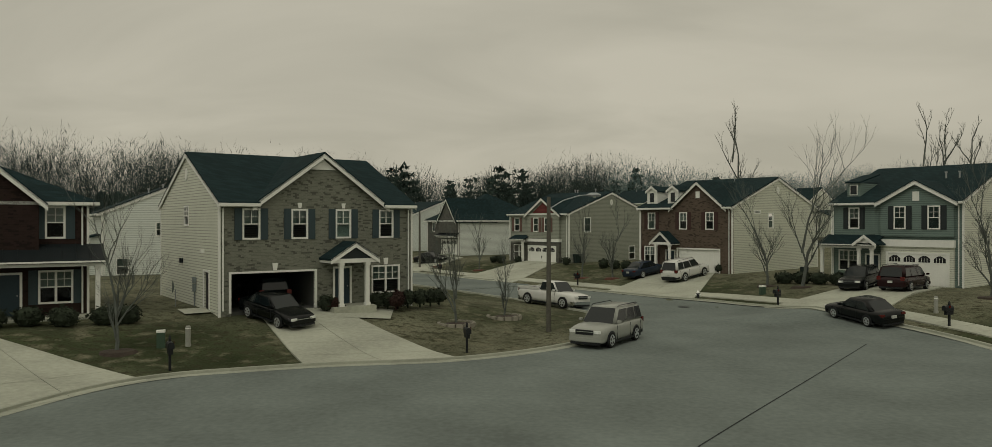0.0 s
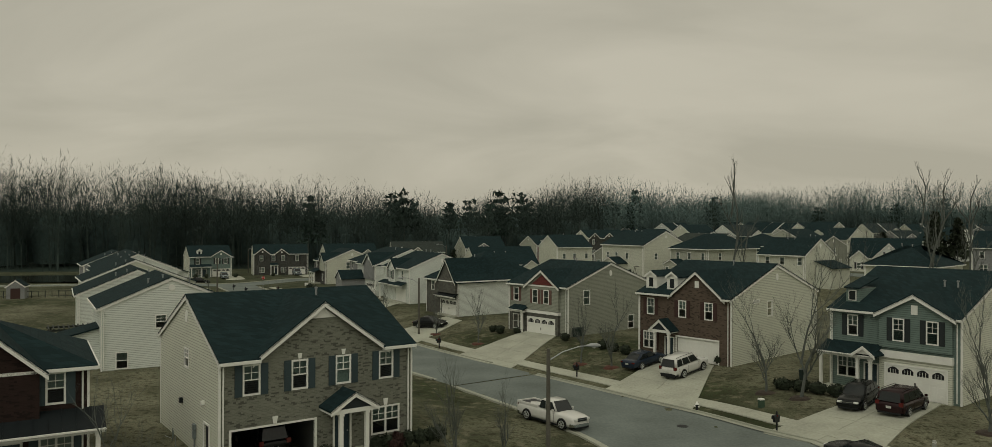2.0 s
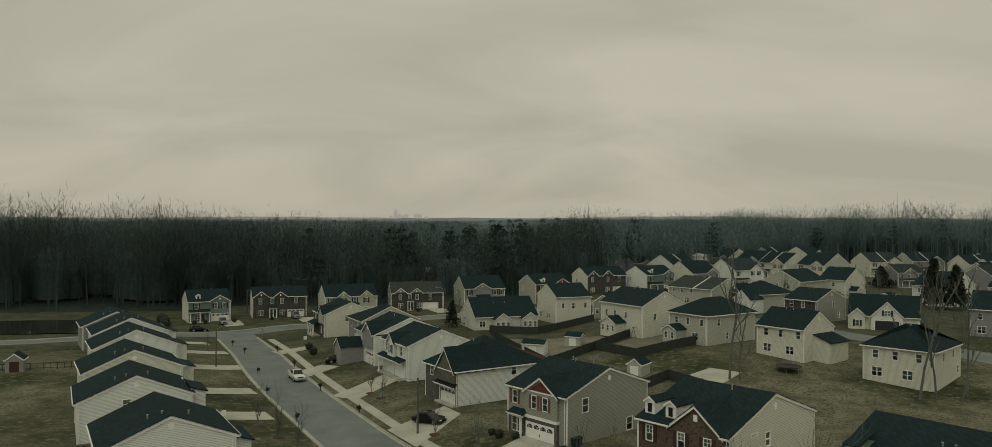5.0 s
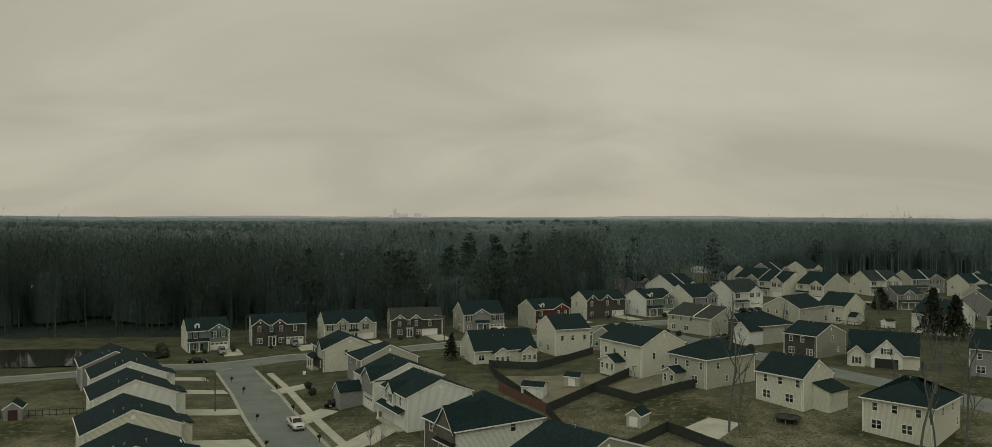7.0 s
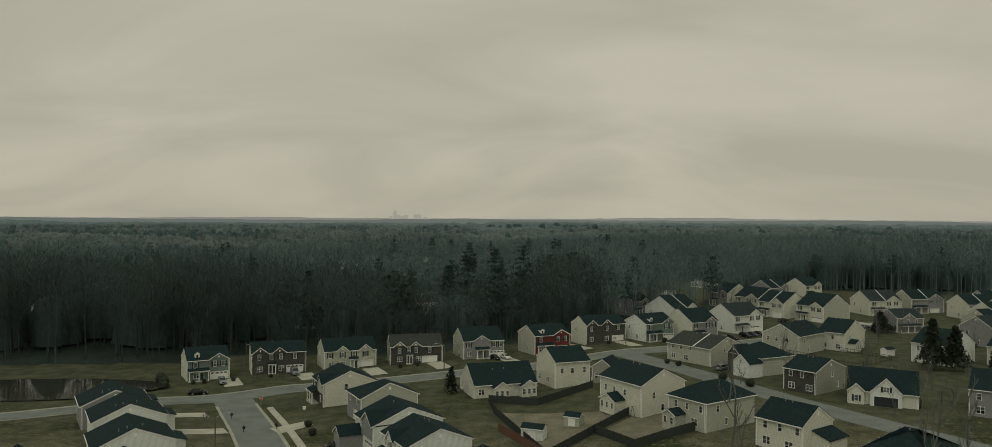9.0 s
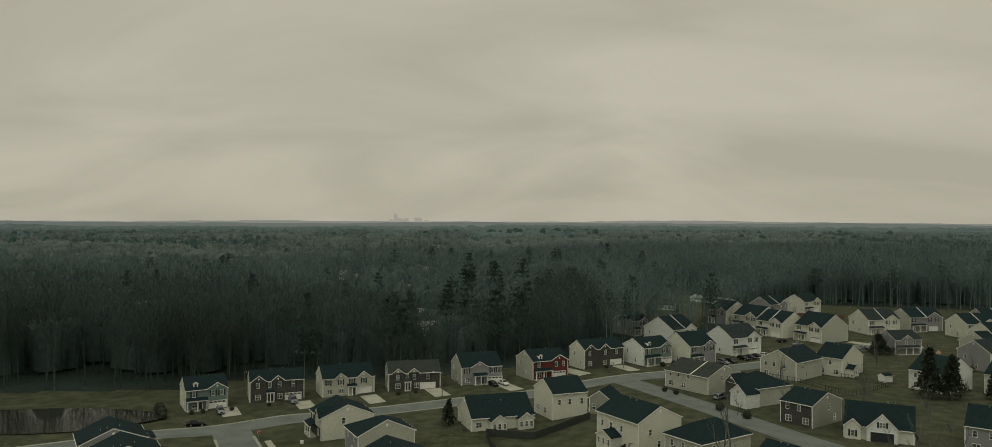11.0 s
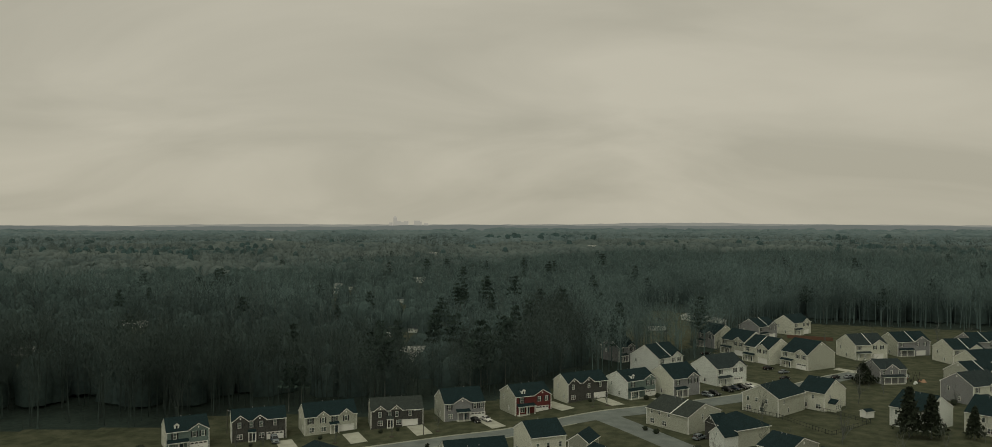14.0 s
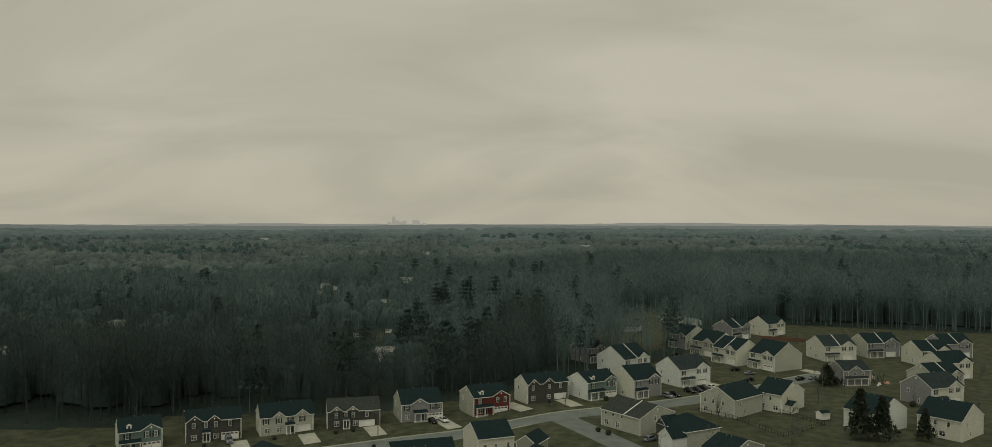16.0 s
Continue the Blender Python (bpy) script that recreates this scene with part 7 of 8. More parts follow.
e = thing("swing_set", 31.5, 166.0, gz(31.5, 166.0), 30, "wooden swing set with blue slide on bare earth", "playset")
for sx in (-1.8, 1.8):
    for sy in (-0.9, 0.9):
        s = Shape()
        s.tube([(sx, sy, -0.2), (sx, 0, 2.3)], [0.06, 0.06], 6)
        part("leg", s, POLEWOOD, e)
s = Shape()
s.tube([(-2.1, 0, 2.3), (2.1, 0, 2.3)], [0.07, 0.07], 6)
part("beam", s, POLEWOOD, e)
s = Shape()
s.box(1.6, 3.0, -0.7, 0.7, 1.3, 1.4)
part("platform", s, POLEWOOD, e)
s = Shape()
s.prism([(3.0, -0.25, 1.4), (3.0, 0.25, 1.4), (3.0, 0.25, 1.48), (3.0, -0.25, 1.48)], [(5.0, -0.25, 0.0), (5.0, 0.25, 0.0), (5.0, 0.25, 0.1), (5.0, -0.25, 0.1)])
part("slide", s, mat("blue_plastic", (0.05, 0.1, 0.22), 0.4, 0.1), e)
pad("patio", [(31.3, 128), (35.9, 122.6), (41.8, 129.7), (37.3, 133)], 0.05, CONCRETE, "pale bare patio slab behind a house", "patio")
EARTH = mat("bare_earth", (0.165, 0.145, 0.098), 0.95, 0.4, 0.25, 10, bump=0.4)
pad("bare_yard", [(21.5, 156), (27, 146), (45, 156.5), (34, 171)], 0.03, EARTH, "worn pale earth inside a fence", "ground")
pad("bare_yard", [(2, 176), (9.5, 145), (20, 157), (30, 172)], 0.03, EARTH, "worn pale earth inside a fence", "ground")

e = thing("pergola", -44.6, 80.6, gz(-44.6, 80.6), 31, "dark wooden pergola over a patio behind a white house", "pergola")
for sx in (-1.6, 1.6):
    for sy in (-1.4, 1.4):
        s = Shape()
        s.box(sx - 0.08, sx + 0.08, sy - 0.08, sy + 0.08, -0.3, 2.3)
        part("post", s, FENCEWOOD, e)
for sy in (-1.5, 1.5):
    s = Shape()
    s.box(-2.0, 2.0, sy - 0.06, sy + 0.06, 2.3, 2.5)
    part("beam", s, FENCEWOOD, e)
for i in range(9):
    s = Shape()
    s.box(-1.9 + i * 0.46, -1.78 + i * 0.46, -1.8, 1.8, 2.5, 2.62)
    part("slat", s, FENCEWOOD, e)

# meters, dish and lamps on the side of the brick house
METER = mat("grey_meter_box", (0.2, 0.21, 0.2), 0.5, 0.1)
e = thing("utility_meter", *(H1.at @ Vector((-0.02, 4.5, 0.0))), 35, "grey electricity meter and conduit on cream siding", "meter")
for z0, z1, w in ((0.9, 1.35, 0.16), (1.4, 1.75, 0.2)):
    s = Shape()
    s.box(-0.16, 0.0, -w, w, z0, z1)
    part("box", s, METER, e, bevel=0.015)
s = Shape()
s.tube([(-0.06, 0.0, -0.2), (-0.06, 0.0, 0.95)], [0.04, 0.04], 6)
part("conduit", s, METER, e)
e = thing("satellite_dish", *(H1.at @ Vector((-1.0, 5.0, -0.05))), 200, "dark satellite dish on a short steel post", "dish")
s = Shape()
s.tube([(0, 0, -0.3), (0, 0, 1.1)], [0.03, 0.03], 6)
part("post", s, GALV, e)
s = Shape()
for rr, dx in ((0.02, 0.0), (0.2, 0.03), (0.34, 0.1)):
    s.v += [(0.08 + dx, rr * math.cos(a), 1.25 + rr * 1.15 * math.sin(a)) for a in np.linspace(0, 2 * math.pi, 16, endpoint=False)]
for i in range(2):
    for j in range(16):
        s.f.append((i * 16 + j, i * 16 + (j + 1) % 16, (i + 1) * 16 + (j + 1) % 16, (i + 1) * 16 + j))
part("reflector", s, METER, e)
s = Shape()
s.tube([(0.1, 0, 0.95), (0.55, 0, 1.2)], [0.015, 0.015], 5)
part("feed_arm", s, GALV, e)
pad("doorstep", [tuple((H1.at @ Vector(q))[:2]) for q in ((-0.05, 1.0, 0), (-1.5, 1.0, 0), (-1.5, 2.6, 0), (-0.05, 2.6, 0))], 0.1, CONCRETE, "small concrete landing below a side door", "path", 2)
e = thing("air_conditioner", 24.5, 81.0, gz(24.5, 81.0), 35, "grey air-conditioning unit against cream siding", "air conditioner")
s = Shape()
s.box(-0.4, 0.4, -0.4, 0.4, 0.0, 0.8)
part("casing", s, METER, e, bevel=0.03)
s = Shape()
s.tube([(0, 0, 0.8), (0, 0, 0.84)], [0.32, 0.32], 16)
part("grille", s, BLACK, e)
for u in (4.0, 4.5):
    e = thing("utility_meter", *(Vector((21.3, 73.2, -0.4)) + Vector((0.819, 0.574, 0)) * u), 35, "grey meter boxes on cream siding", "meter")
    s = Shape()
    s.box(-0.14, 0.14, -0.16, 0.06, 0.9, 1.5)
    part("box", s, METER, e, bevel=0.015)
    s = Shape()
    s.tube([(0, -0.05, -0.1), (0, -0.05, 0.95)], [0.035, 0.035], 6)
    part("conduit", s, METER, e)

# pond
wsh = Shape()
ring = [(-122 + 34 * math.cos(a) * (1 + 0.08 * math.sin(3 * a)), 203 + 13.5 * math.sin(a) + 0.32 * 34 * math.cos(a) * 0.25, -1.42) for a in np.linspace(0, 2 * math.pi, 40, endpoint=False)]
wsh.face(*ring)
tagged(part("pond", wsh, WATER), "still brown pond beside the cross street", "pond", kind="structure")

# storm drain
e = thing("storm_drain", 13.7, 56.3, gz(13.7, 56.3) + 0.052, -55, "black iron storm drain cover in the asphalt", "drain", kind="structure")
s = Shape()
s.tube([(0, 0, 0.0), (0, 0, 0.012)], [0.42, 0.42], 20)
part("cover", s, BLACK, e)

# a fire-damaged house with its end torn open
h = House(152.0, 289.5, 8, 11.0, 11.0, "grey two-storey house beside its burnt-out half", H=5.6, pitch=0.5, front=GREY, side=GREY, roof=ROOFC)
for u in (1.2, 4.2, 7.6):
    h.window("F", u, 3.6, 0.9, 1.4)
h.porch(0.5, 9.5, 1.5, 2.8, posts=(0.03, 0.35, 0.65, 0.97), slope=0.35)
h.front_gable(2.5, 7.5, 0.7, 0.05, GREY)
h.finish()
CHAR = mat("charred_timber", (0.02, 0.018, 0.016), 0.95, 0.4, 1, 9, bump=0.5)
RAW = mat("torn_sheathing", (0.42, 0.27, 0.17), 0.9, 0.4, 0.7, 8, bump=0.4)
e = thing("ruined_house", *(h.at @ Vector((11.2, 0, 0))), 8, "burnt-out house half with torn orange sheathing", "ruin")
rr_ = random.Random(5)
for i in range(7):
    s = Shape()
    x0 = 0.3 + i * 1.1
    top_ = 5.4 - 0.55 * i + rr_.uniform(-0.6, 0.6)
    s.prism([(x0, 9.5, -0.4), (x0 + 1.0, 9.5, -0.4), (x0 + 1.0, 9.5, top_ - 0.4), (x0, 9.5, top_)], [(x0, 9.7, -0.4), (x0 + 1.0, 9.7, -0.4), (x0 + 1.0, 9.7, top_ - 0.4), (x0, 9.7, top_)])
    part("torn_wall", s, RAW if i % 3 else WHITE, e)
for i in range(16):
    s = Shape()
    x0, y0 = rr_.uniform(0.3, 7.5), rr_.uniform(0.5, 9)
    s.tube([(x0, y0, -0.3), (x0 + rr_.uniform(-1.5, 1.5), y0 + rr_.uniform(-1, 1), rr_.uniform(0.8, 4.0))], [0.09, 0.07], 4)
    part("charred_beam", s, CHAR, e)
for i in range(9):
    s = Shape()
    x0, y0, q = rr_.uniform(0, 8), rr_.uniform(-3, 8), rr_.uniform(0.5, 1.3)
    s.prism([(x0 + q * math.cos(a), y0 + q * math.sin(a) * 0.8, -0.2) for a in (0, 1.1, 2.3, 3.4, 4.6, 5.5)], [(x0 + q * 0.4 * math.cos(a) + 0.1, y0 + q * 0.3 * math.sin(a), q * 0.8) for a in (0, 1.1, 2.3, 3.4, 4.6, 5.5)])
    part("rubble", s, (RAW, CHAR, WHITE)[i % 3], e)

# drives of the far rows
for x, y, ang, ln in ((-77.6, 219.0, 28, 9), (-58.5, 227.8, 25, 10), (-39.8, 234.2, 23, 12), (-20.8, 239.8, 21, 12), (0.5, 246.0, 27, 12), (22.2, 263.0, 28, 14), (40.9, 263.5, 24, 11), (60.5, 264.0, 28, 11), (99, 291, 30, 12), (131, 338, 24, 12), (146, 317, 36, 12)):
    a = radians(ang)
    u, v = (math.cos(a), math.sin(a)), (math.sin(a), -math.cos(a))
    pad("driveway", [(x, y), (x + u[0] * 5, y + u[1] * 5), (x + u[0] * 5 + v[0] * ln, y + u[1] * 5 + v[1] * ln), (x + v[0] * ln, y + v[1] * ln)], 0.06, CONCRETE, "pale concrete drive before a garage", "driveway", 4)
for i, (x, y, m) in enumerate(WEST):
    a = radians(32)
    ex, ey = x + 13.4 * math.cos(a) - 4 * math.sin(a), y + 13.4 * math.sin(a) + 4 * math.cos(a)
    u = (math.cos(a), math.sin(a))
    v = (-math.sin(a), math.cos(a))
    ln = 11 + i * 0.4
    pad("driveway", [(ex, ey), (ex + v[0] * 5, ey + v[1] * 5), (ex + v[0] * 5 + u[0] * ln, ey + v[1] * 5 + u[1] * ln), (ex + u[0] * ln, ey + u[1] * ln)], 0.07, CONCRETE, "pale concrete drive beside a white house", "driveway", 5)
for (x0, y0), (x1, y1) in (((-17.0, 133.5), (-23.8, 122)), ((-31.0, 146.5), (-36.0, 140.0)), ((-40.5, 170.0), (-47.0, 165.5))):
    d = math.hypot(x1 - x0, y1 - y0)
    u = ((x1 - x0) / d, (y1 - y0) / d)
    v = (-u[1], u[0])
    pad("driveway", [(x0 - v[0] * 2.6, y0 - v[1] * 2.6), (x0 + v[0] * 2.6, y0 + v[1] * 2.6), (x1 + v[0] * 2.9, y1 + v[1] * 2.9), (x1 - v[0] * 2.9, y1 - v[1] * 2.9)], 0.07, CONCRETE, "pale concrete drive to a garage", "driveway", 6)

# ---- woods and distance ----
TWIG = mat("bare_twigs", (0.055, 0.068, 0.059), 0.95, 0.5, 0.045, 10, bump=0.0, spec=0.05)
TWIGDEEP = mat("deep_wood_twigs", (0.059, 0.076, 0.07), 0.95, 0.5, 0.03, 30, bump=0.0, spec=0.05)
# twigs paled in the base colour to imitate haze over farther woods
TWIGHAZE = mat("haze_tinted_twigs", (0.118, 0.152, 0.14), 0.95, 0.5, 0.04, 30, bump=0.0, spec=0.05)
# the wood's inner shade is put into this base colour
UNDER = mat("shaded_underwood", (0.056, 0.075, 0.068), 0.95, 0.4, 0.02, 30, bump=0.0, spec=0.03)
TWIGPALE = mat("pale_bare_twigs", (0.10, 0.112, 0.098), 0.95, 0.4, 0.06, 10, bump=0.0, spec=0.05)
PINE = mat("pine_needles", (0.04, 0.056, 0.045), 0.9, 0.4, 0.1, 8, bump=0.0, spec=0.1)
# far canopy and pines: base colours paled and blued to stand for haze
HAZECANOPY = mat("canopy_light_haze_tint", (0.095, 0.124, 0.12), 0.95, 0.3, 0.008, 30, bump=0.0, second=(0.135, 0.165, 0.152), spec=0.02)
HAZECANOPYFAR = mat("canopy_haze_tint", (0.105, 0.146, 0.148), 0.95, 0.3, 0.005, 30, bump=0.0, second=(0.14, 0.182, 0.18), spec=0.02)
HAZECANOPYEND = mat("canopy_heavy_haze_tint", (0.125, 0.168, 0.172), 0.95, 0.25, 0.004, 30, bump=0.0, second=(0.155, 0.2, 0.2), spec=0.02)
HAZEPINE = mat("far_needles_haze_tint", (0.055, 0.082, 0.078), 0.95, 0.4, 0.05, 8, bump=0.0, spec=0.02)
ROOFPALE = mat("pale_weathered_roof", (0.3, 0.31, 0.28), 0.9, 0.2, 0.3, 12)
UNDERTWIG = mat("bare_underbrush", (0.044, 0.053, 0.044), 0.95, 0.45, 0.08, 12, bump=0.0, spec=0.03)
rng = np.random.default_rng(7)


def slivers(p0, p1, w):
    """Thin triangles from p0 (wide end) to p1 (tip)."""
    n = len(p0)
    ang = rng.uniform(0, 2 * np.pi, n)
    side = np.stack([np.cos(ang), np.sin(ang), np.zeros(n)], -1) * w[:, None] / 2
    return np.stack([p0 - side, p0 + side, p1], 1).reshape(-1, 3)


def tri_object(name, v, material, label, category, kind="stuff"):
    m = bpy.data.meshes.new(name)
    n = len(v)
    m.vertices.add(n)
    m.vertices.foreach_set("co", v.astype(np.float32).ravel())
    m.loops.add(n)
    m.loops.foreach_set("vertex_index", np.arange(n, dtype=np.int32))
    m.polygons.add(n // 3)
    m.polygons.foreach_set("loop_start", np.arange(0, n, 3, dtype=np.int32))
    m.materials.append(material)
    m.update(calc_edges=True)
    return tagged(new(name, m), label, category, kind=kind)


def bare_trees(xs, ys, zs, hs, n_limb, n_twig, wide=0.24, low=0.34, limb=0.07, twig=0.06, reach=0.05, n_fill=0):
    """Leafless trees all at once: trunk, limbs that arch out into a rounded crown, and fine twigs that fan out all through it."""
    n = len(xs)
    base = np.stack([xs, ys, zs - 0.3], -1)
    lean = rng.normal(0, 0.025, (n, 2)) * hs[:, None]
    top = base + np.concatenate([lean, (hs * 0.8)[:, None]], 1)
    out = [slivers(np.repeat(base, 2, 0), np.repeat(top, 2, 0), np.repeat(hs * 0.016, 2))]
    girth = rng.uniform(0.75, 1.3, n) * wide * hs
    floor_ = rng.uniform(0.85, 1.15, n) * low

    def in_crown(k, shell):
        d = rng.normal(size=(n * k, 3))
        d /= np.linalg.norm(d, axis=1)[:, None]
        r = rng.uniform(shell, 1.0, n * k) ** 0.6
        lumpy = 1 + 0.22 * np.sin(3 * np.arctan2(d[:, 1], d[:, 0]) + np.repeat(xs, k)) * np.sin(4 * d[:, 2] + np.repeat(ys, k))
        B, T, Hk, G, F = (np.repeat(q, k, 0) for q in (base, top, hs, girth, floor_))
        mid, half = (F + 1.0) / 2, (1.0 - F) / 2
        axis = B + (T - B) * 0.9
        taper = np.where(d[:, 2] < 0, 1.0 + 0.35 * d[:, 2], 1.0)
        p = np.stack([axis[:, 0] + d[:, 0] * G * r * lumpy * taper, axis[:, 1] + d[:, 1] * G * r * lumpy * taper, B[:, 2] + Hk * (mid + half * d[:, 2] * r * lumpy)], -1)
        return p, d, Hk, B, T, F
    p1, d, Hk, B, T, F = in_crown(n_limb, 0.3)
    f = np.clip((p1[:, 2] - B[:, 2]) / Hk - rng.uniform(0.12, 0.4, len(Hk)), F * 0.7, 0.95)
    p0 = B + (T - B) * f[:, None] / 0.8 * 0.95
    bend = (p0 + p1) / 2 + np.stack([d[:, 0], d[:, 1], -0.3 + 0 * f], -1) * (Hk * 0.03)[:, None]
    out += [slivers(p0, bend, Hk * 0.04 * limb), slivers(bend, p1, Hk * 0.03 * limb)]
    A, M, E, dd, Hk = (np.repeat(q, n_twig, 0) for q in (p0, bend, p1, d, Hk))
    t = rng.uniform(0.25, 1.0, len(Hk))[:, None]
    q0 = (1 - t) ** 2 * A + 2 * t * (1 - t) * M + t * t * E
    go = dd * 0.6 + rng.normal(0, 0.75, dd.shape) + np.array([0, 0, 0.35])
    q1 = q0 + go * (Hk * rng.uniform(0.5, 1.4, len(Hk)) * reach)[:, None]
    out.append(slivers(q0, q1, twig * rng.uniform(0.6, 1.4, len(Hk))))
    if n_fill:
        q0, dd, Hk, *_ = in_crown(n_fill, 0.45)
        go = dd * 0.5 + rng.normal(0, 0.8, dd.shape) + np.array([0, 0, 0.2])
        out.append(slivers(q0, q0 + go * (Hk * 0.035)[:, None], twig * rng.uniform(0.5, 1.1, len(Hk))))
    return np.concatenate(out)


def pines(xs, ys, zs, hs, n):
    """Tall pines: a bare stem below, a ragged crown of needle tufts above."""
    m = len(xs)
    base = np.stack([xs, ys, zs], -1)
    stem = slivers(base, base + np.stack([0 * xs, 0 * xs, hs], -1), hs * 0.02)
    B, Hh = np.repeat(base, n, 0), np.repeat(hs, n)
    k = m * n
    f = rng.uniform(0.5, 1.0, k)
    a = rng.uniform(0, 2 * np.pi, k)
    tier = np.round(f * 9) / 9 + rng.normal(0, 0.012, k)
    rad = Hh * 0.27 * np.sqrt(np.clip(1.05 - f, 0, 1)) * rng.uniform(0.2, 1.1, k) * (1 + 0.4 * np.sin(a * 2 + np.repeat(xs, n)))
    c = B + np.stack([rad * np.cos(a), rad * np.sin(a), Hh * tier], -1)
    s = (Hh * 0.028)[:, None]
    t1, t2 = rng.normal(size=(k, 3)) * s, rng.normal(size=(k, 3)) * s
    return stem, np.stack([c - t1, c + t1, c + t2], 1).reshape(-1, 3)


def places(n, x0, x1, y0, y1, lo, hi):
    xs, ys = rng.uniform(x0, x1, n), rng.uniform(y0, y1, n)
    w = wooded(xs, ys)
    ok = (w > lo) & (w < hi) & (np.abs(xs - 15) < ys * 0.68 + 45) & (ys > 40)
    return xs[ok], ys[ok], w[ok]


def tall(x, y):
    u = rng.uniform(size=len(x))
    return (23.5 + 9.5 * sm(-5, -60, x) + 8.0 * sm(70, 190, x) + 2.5 * np.sin(x / 31.0) + 2 * np.sin(y / 47.0 + x / 80)) * (0.82 + 0.14 * u + 0.1 * (rng.uniform(size=len(x)) < 0.16))


def standing(x, y):
    """Where trees stand: few are left on the cleared lots."""
    return ~cleared(x, y) | (rng.uniform(size=len(x)) < 0.3)


xs, ys, ws = places(10500, -330, 420, 60, 640, 0, 45)
ok = standing(xs, ys)
xs, ys, ws = xs[ok], ys[ok], ws[ok]
front, far_side = ws < 26, xs > 45
for sel, nl, nt, mt, lab in ((front & ~far_side, 26, 12, TWIG, "leafless grey-brown trees along the wood's edge"), (~front & ~far_side, 18, 9, TWIG, "leafless grey-brown trees behind the wood's edge"), (far_side, 18, 9, TWIGHAZE, "paler leafless trees round the far end of the settlement")):
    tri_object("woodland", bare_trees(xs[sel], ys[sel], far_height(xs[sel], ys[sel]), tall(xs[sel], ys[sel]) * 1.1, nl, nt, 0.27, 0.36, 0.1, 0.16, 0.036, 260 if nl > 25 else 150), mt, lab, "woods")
sel = rng.uniform(size=len(xs)) < 0.05
tri_object("woodland", bare_trees(xs[sel] + 1.5, ys[sel], far_height(xs[sel], ys[sel]), tall(xs[sel], ys[sel]) * 0.9, 22, 9, 0.2, 0.3, 0.12, 0.09), TWIGPALE, "pale-barked leafless trees among darker woods", "woods")
xs, ys, ws = places(23000, -650, 850, 60, 1150, 45, 420)
ok = standing(xs, ys)
xs, ys = xs[ok], ys[ok]
# eastern and farther trees take the twig colour with haze mixed in
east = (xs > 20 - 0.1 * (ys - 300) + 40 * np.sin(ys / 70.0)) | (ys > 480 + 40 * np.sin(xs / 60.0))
for sel, mt, lab in ((east, TWIGHAZE, "pale grey-brown leafless woods on rising ground"), (~east, TWIGDEEP, "deep dark leafless woods stretching away")):
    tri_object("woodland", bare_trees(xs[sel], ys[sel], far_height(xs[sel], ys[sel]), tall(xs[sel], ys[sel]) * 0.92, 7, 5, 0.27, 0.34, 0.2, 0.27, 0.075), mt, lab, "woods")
sel = rng.uniform(size=len(xs)) < 0.06
tri_object("woodland", bare_trees(xs[sel] + 2, ys[sel], far_height(xs[sel], ys[sel]), tall(xs[sel], ys[sel]), 10, 6, 0.22, 0.36, 0.2, 0.16), TWIGPALE, "pale leafless crowns scattered through the woods", "woods")
# pines in loose groups
px, py = [], []
for cx_, cy_, sx, n in ((-18, 262, 26, 8), (22, 290, 22, 9), (-62, 262, 7, 3), (55, 320, 25, 7), (95, 375, 25, 6), (-110, 290, 30, 3), (0, 340, 50, 9), (-50, 330, 40, 4), (60, 400, 50, 8), (150, 480, 60, 10), (-30, 480, 60, 12), (-180, 330, 40, 3), (250, 420, 50, 8), (100, 600, 120, 9), (-150, 600, 120, 7), (300, 650, 120, 7), (0, 850, 200, 10), (-300, 800, 150, 7), (420, 900, 200, 9)):
    px.append(rng.normal(cx_, sx, n))
    py.append(rng.normal(cy_, sx * 0.6, n))
px, py = np.concatenate(px), np.concatenate(py)
ok = wooded(px, py) > 3
px, py = px[ok], py[ok]
stem, needles = pines(px, py, far_height(px, py), rng.uniform(16, 25, len(px)), 260)
tri_object("pine_stems", stem, BARK, "bare stems of pines standing among leafless trees", "woods")
tri_object("pine_crowns", needles, PINE, "dark green pine crowns among leafless trees", "woods")


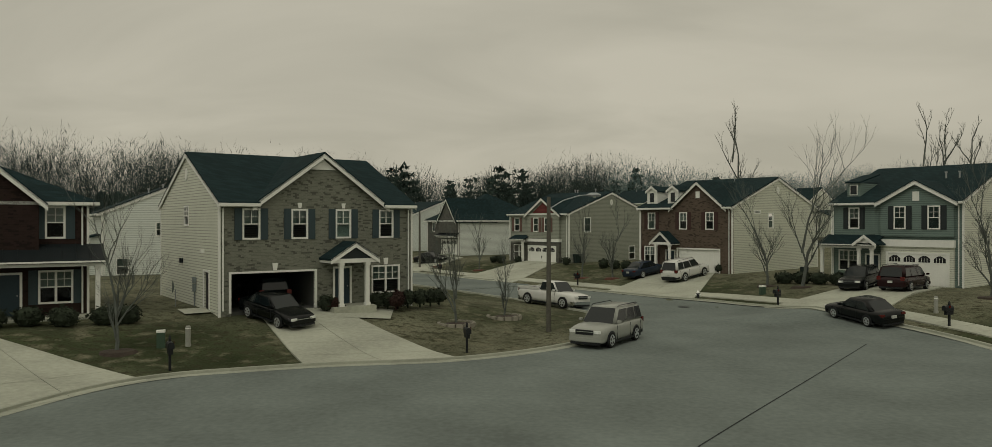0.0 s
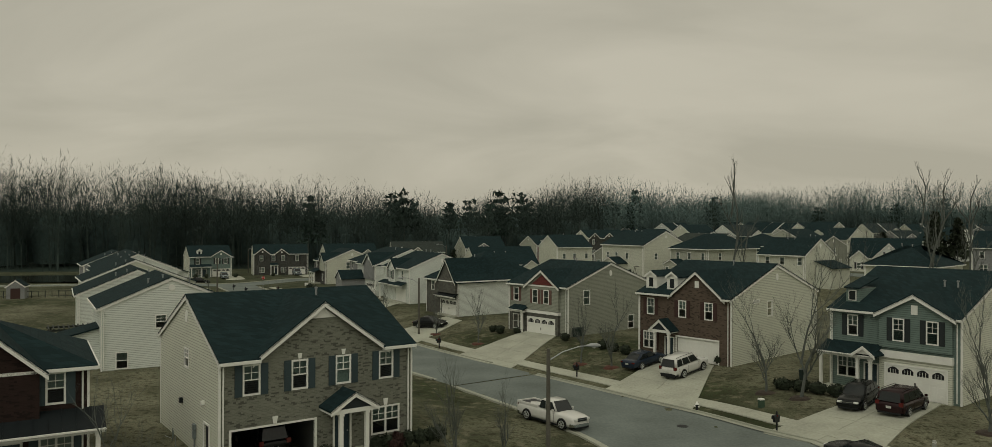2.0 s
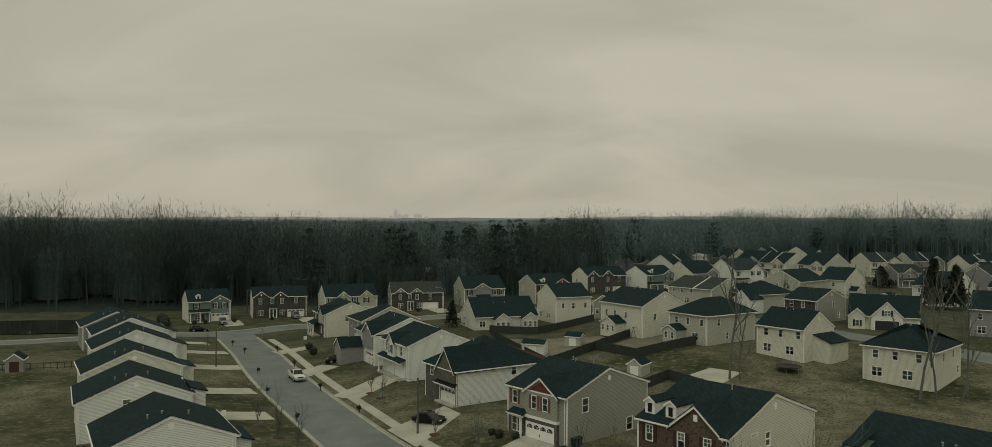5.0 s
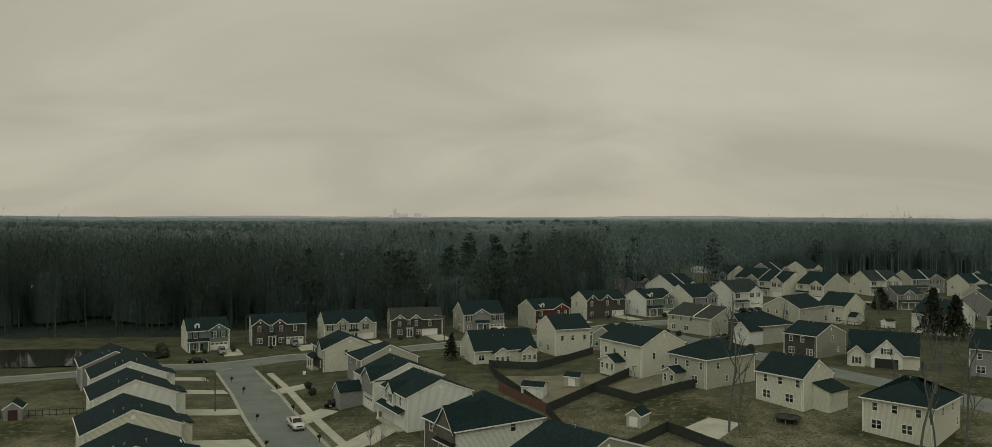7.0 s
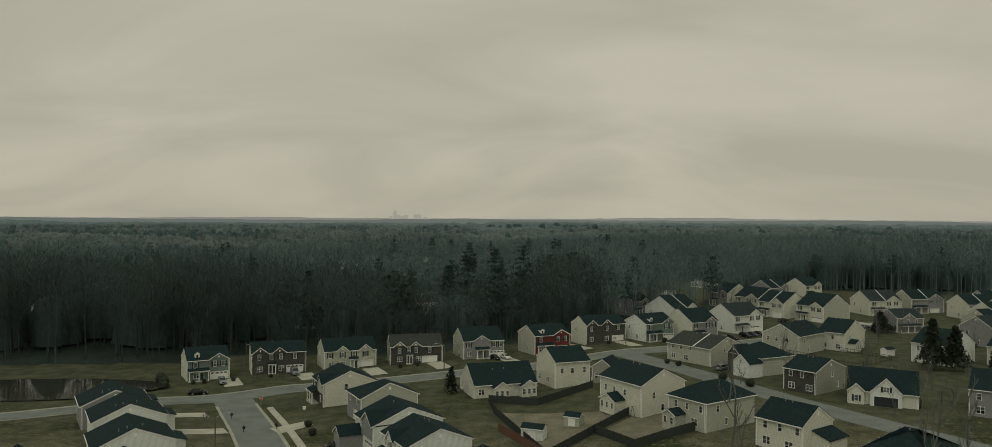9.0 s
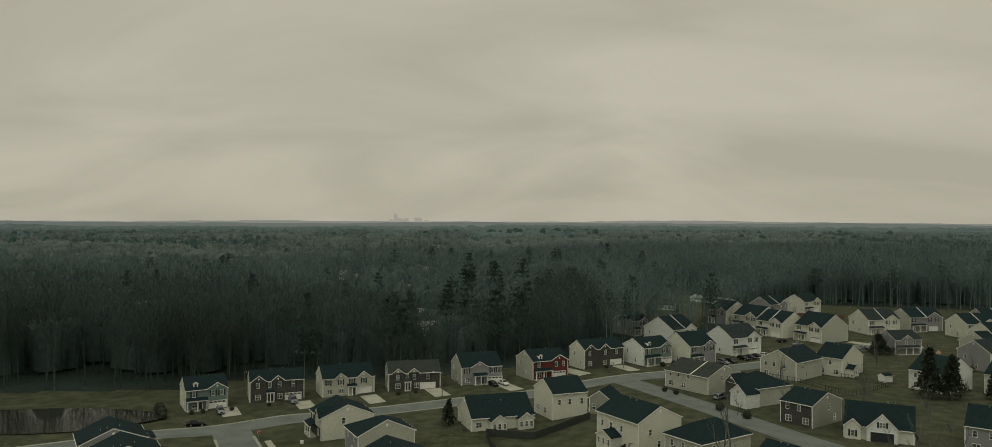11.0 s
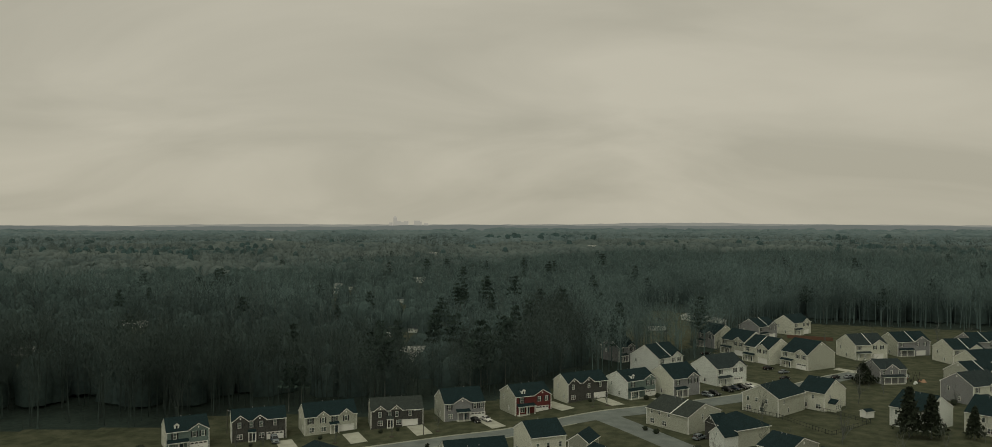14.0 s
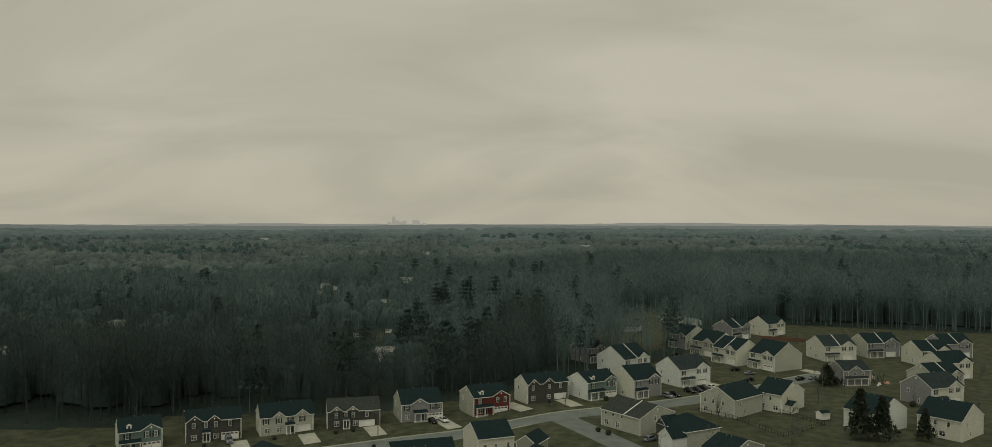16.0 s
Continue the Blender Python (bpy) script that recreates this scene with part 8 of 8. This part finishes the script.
def lumps(name, xs, ys, zs, hs, rad, material, label):
    """Far crowns: soft uneven domes with rounded shading."""
    n, k = len(xs), 6
    a = np.linspace(0, 2 * np.pi, k, endpoint=False)
    turn = rng.uniform(0, 1, n)[:, None]
    lev = ((1.0, 0.2), (0.86, 0.62), (0.5, 0.9))
    rings = []
    for q, h in lev:
        j = rng.uniform(0.8, 1.2, (n, k))
        rings.append(np.stack([xs[:, None] + rad[:, None] * q * np.cos(a + turn) * j, ys[:, None] + rad[:, None] * q * np.sin(a + turn) * j, (zs + hs * h)[:, None] + hs[:, None] * 0.1 * (j - 1)], -1))
    v = np.concatenate(rings + [np.stack([xs, ys, zs + hs], -1)[:, None]], 1).reshape(-1, 3)
    base = np.arange(n)[:, None] * (3 * k + 1)
    i = np.arange(k)
    j = (i + 1) % k
    tris = []
    for lv in (0, 1):
        lo_, hi_ = lv * k, lv * k + k
        tris += [np.stack([base + lo_ + i, base + lo_ + j, base + hi_ + j], -1), np.stack([base + lo_ + i, base + hi_ + j, base + hi_ + i], -1)]
    tris.append(np.stack([base + 2 * k + i, base + 2 * k + j, np.broadcast_to(base + 3 * k, (n, k))], -1))
    f = np.concatenate([q.reshape(-1, 3) for q in tris])
    m = bpy.data.meshes.new(name)
    m.vertices.add(len(v))
    m.vertices.foreach_set("co", v.astype(np.float32).ravel())
    m.loops.add(f.size)
    m.loops.foreach_set("vertex_index", f.astype(np.int32).ravel())
    m.polygons.add(len(f))
    m.polygons.foreach_set("loop_start", np.arange(0, f.size, 3, dtype=np.int32))
    m.polygons.foreach_set("use_smooth", np.ones(len(f), dtype=bool))
    m.materials.append(material)
    m.update(calc_edges=True)
    return tagged(new(name, m), label, "woods", kind="stuff")


# undergrowth at the edge
xs, ys, ws = places(9000, -330, 420, 60, 640, 0.5, 40)
tri_object("undergrowth", bare_trees(xs, ys, far_height(xs, ys), rng.uniform(2.5, 8, len(xs)), 9, 5, 0.4, 0.1, 0.25, 0.08, 0.13), UNDERTWIG, "tangled grey undergrowth at the wood's edge", "woods")
# crowns below and beyond the nearer trees: filler domes with shade in their colour
xs, ys, ws = places(9500, -650, 850, 60, 1250, 40, 520)
ok = ~cleared(xs, ys, 0.36)
xs, ys = xs[ok], ys[ok]
xn, yn, ws = places(6000, -330, 420, 60, 640, 24, 48)
ok = ~cleared(xn, yn, 0.36)
xn, yn = xn[ok], yn[ok]
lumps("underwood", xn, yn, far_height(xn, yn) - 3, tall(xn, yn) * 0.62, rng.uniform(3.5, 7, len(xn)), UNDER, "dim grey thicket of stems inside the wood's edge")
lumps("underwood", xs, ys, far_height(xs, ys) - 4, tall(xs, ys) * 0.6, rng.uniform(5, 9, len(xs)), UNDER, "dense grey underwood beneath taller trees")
# woods beyond, ring by ring; haze is put into the colour, ever greyer and bluer
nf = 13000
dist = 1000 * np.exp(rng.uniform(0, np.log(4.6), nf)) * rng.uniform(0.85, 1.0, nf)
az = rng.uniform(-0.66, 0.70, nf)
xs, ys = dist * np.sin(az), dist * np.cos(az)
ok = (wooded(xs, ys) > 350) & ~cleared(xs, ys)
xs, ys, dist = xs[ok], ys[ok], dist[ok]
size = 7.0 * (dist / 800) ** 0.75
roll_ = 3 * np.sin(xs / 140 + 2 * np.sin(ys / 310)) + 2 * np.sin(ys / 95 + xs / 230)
for d0, d1, mt, lab in ((0, 1750, HAZECANOPY, "far grey-green woods rolling away"), (1750, 2900, HAZECANOPYFAR, "far blue-grey woods rolling away"), (2900, 9000, HAZECANOPYEND, "pale blue-grey woods near the horizon")):
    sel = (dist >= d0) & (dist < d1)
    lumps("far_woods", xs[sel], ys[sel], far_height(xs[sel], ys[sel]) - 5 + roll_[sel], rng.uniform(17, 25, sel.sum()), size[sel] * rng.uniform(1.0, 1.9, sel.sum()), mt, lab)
sel = (rng.uniform(size=len(xs)) < 0.02 + 0.2 * (np.sin(xs / 190 + 1) * np.sin(ys / 260) > 0.72)) & (dist < 2300)
lumps("far_pines", xs[sel], ys[sel], far_height(xs[sel], ys[sel]) - 3 + roll_[sel], rng.uniform(22, 28, sel.sum()), size[sel] * 0.7, HAZEPINE, "dark evergreen crowns among far woods")
# bare crowns carry the woods' grain onward
nf = 9500
dist = rng.uniform(900, 2300, nf)
az = rng.uniform(-0.62, 0.66, nf)
xs, ys = dist * np.sin(az), dist * np.cos(az)
ok = (wooded(xs, ys) > 350) & standing(xs, ys)
xs, ys = xs[ok], ys[ok]
tri_object("woodland", bare_trees(xs, ys, far_height(xs, ys) - 1, tall(xs, ys) * 0.95, 5, 4, 0.28, 0.4, 0.35, 0.5, 0.08), HAZECANOPY, "far leafless crowns in haze-tinted grey", "woods")

# pale buildings glimpsed in the cleared lots
for x, y, ang, W, D, H in LOTS + [(121, 471, -63, 30, 8, 2.6), (92, 428, -20, 9, 7, 2.8)]:
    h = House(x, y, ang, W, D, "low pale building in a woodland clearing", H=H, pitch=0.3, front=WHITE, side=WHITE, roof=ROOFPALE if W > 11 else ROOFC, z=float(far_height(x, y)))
    for u in np.arange(1.5, W - 2, 4.0):
        h.window("F", float(u), 1.0, 1.3, 1.2)
    h.finish(corner=False)


# ridges at the edge of sight; emission in haze colour stands for the air
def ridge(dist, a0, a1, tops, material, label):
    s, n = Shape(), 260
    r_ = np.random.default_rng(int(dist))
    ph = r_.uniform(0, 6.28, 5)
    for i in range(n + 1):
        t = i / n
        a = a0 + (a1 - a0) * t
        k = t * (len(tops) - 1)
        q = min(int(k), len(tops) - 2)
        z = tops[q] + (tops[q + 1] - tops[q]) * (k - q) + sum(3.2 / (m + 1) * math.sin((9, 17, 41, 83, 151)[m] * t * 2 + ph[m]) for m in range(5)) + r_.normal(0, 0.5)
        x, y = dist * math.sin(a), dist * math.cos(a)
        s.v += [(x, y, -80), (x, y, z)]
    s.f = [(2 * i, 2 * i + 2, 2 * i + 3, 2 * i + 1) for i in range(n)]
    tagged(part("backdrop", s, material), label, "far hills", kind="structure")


# dark surface that glows in the haze colour, though it is no lamp
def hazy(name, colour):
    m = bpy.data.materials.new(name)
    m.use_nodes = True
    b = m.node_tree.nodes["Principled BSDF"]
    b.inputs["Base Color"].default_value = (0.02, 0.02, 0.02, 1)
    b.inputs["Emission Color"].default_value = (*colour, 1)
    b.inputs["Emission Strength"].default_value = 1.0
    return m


ridge(4820, -0.72, 0.72, (43, 42, 45, 47, 51, 57, 62, 62, 60, 60), hazy("pale_haze_glow", (0.215, 0.22, 0.19)), "pale wooded ridge backdrop glowing in haze colour")
ridge(4700, -0.72, 0.72, (35, 34, 37, 38, 42, 49, 50, 53, 50, 50), hazy("blue_haze_glow", (0.115, 0.132, 0.12)), "blue-grey wooded ridge backdrop glowing in haze colour")

# city skyline at the edge of sight; its haze is emitted by the towers
HAZE_GLOW = hazy("grey_haze_glow", (0.31, 0.3, 0.255))
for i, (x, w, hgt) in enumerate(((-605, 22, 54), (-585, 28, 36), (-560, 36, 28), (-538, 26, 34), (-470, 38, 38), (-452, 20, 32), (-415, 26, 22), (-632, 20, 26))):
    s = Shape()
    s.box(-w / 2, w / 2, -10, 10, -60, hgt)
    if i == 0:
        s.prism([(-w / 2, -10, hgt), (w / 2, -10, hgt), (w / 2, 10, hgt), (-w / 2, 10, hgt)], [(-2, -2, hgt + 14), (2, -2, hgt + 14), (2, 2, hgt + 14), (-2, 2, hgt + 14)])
    e = thing("office_tower", x, 4760, 36, 0, "office tower on the far skyline, glowing haze grey", "tower", "far skyline")
    part("shaft", s, HAZE_GLOW, e)
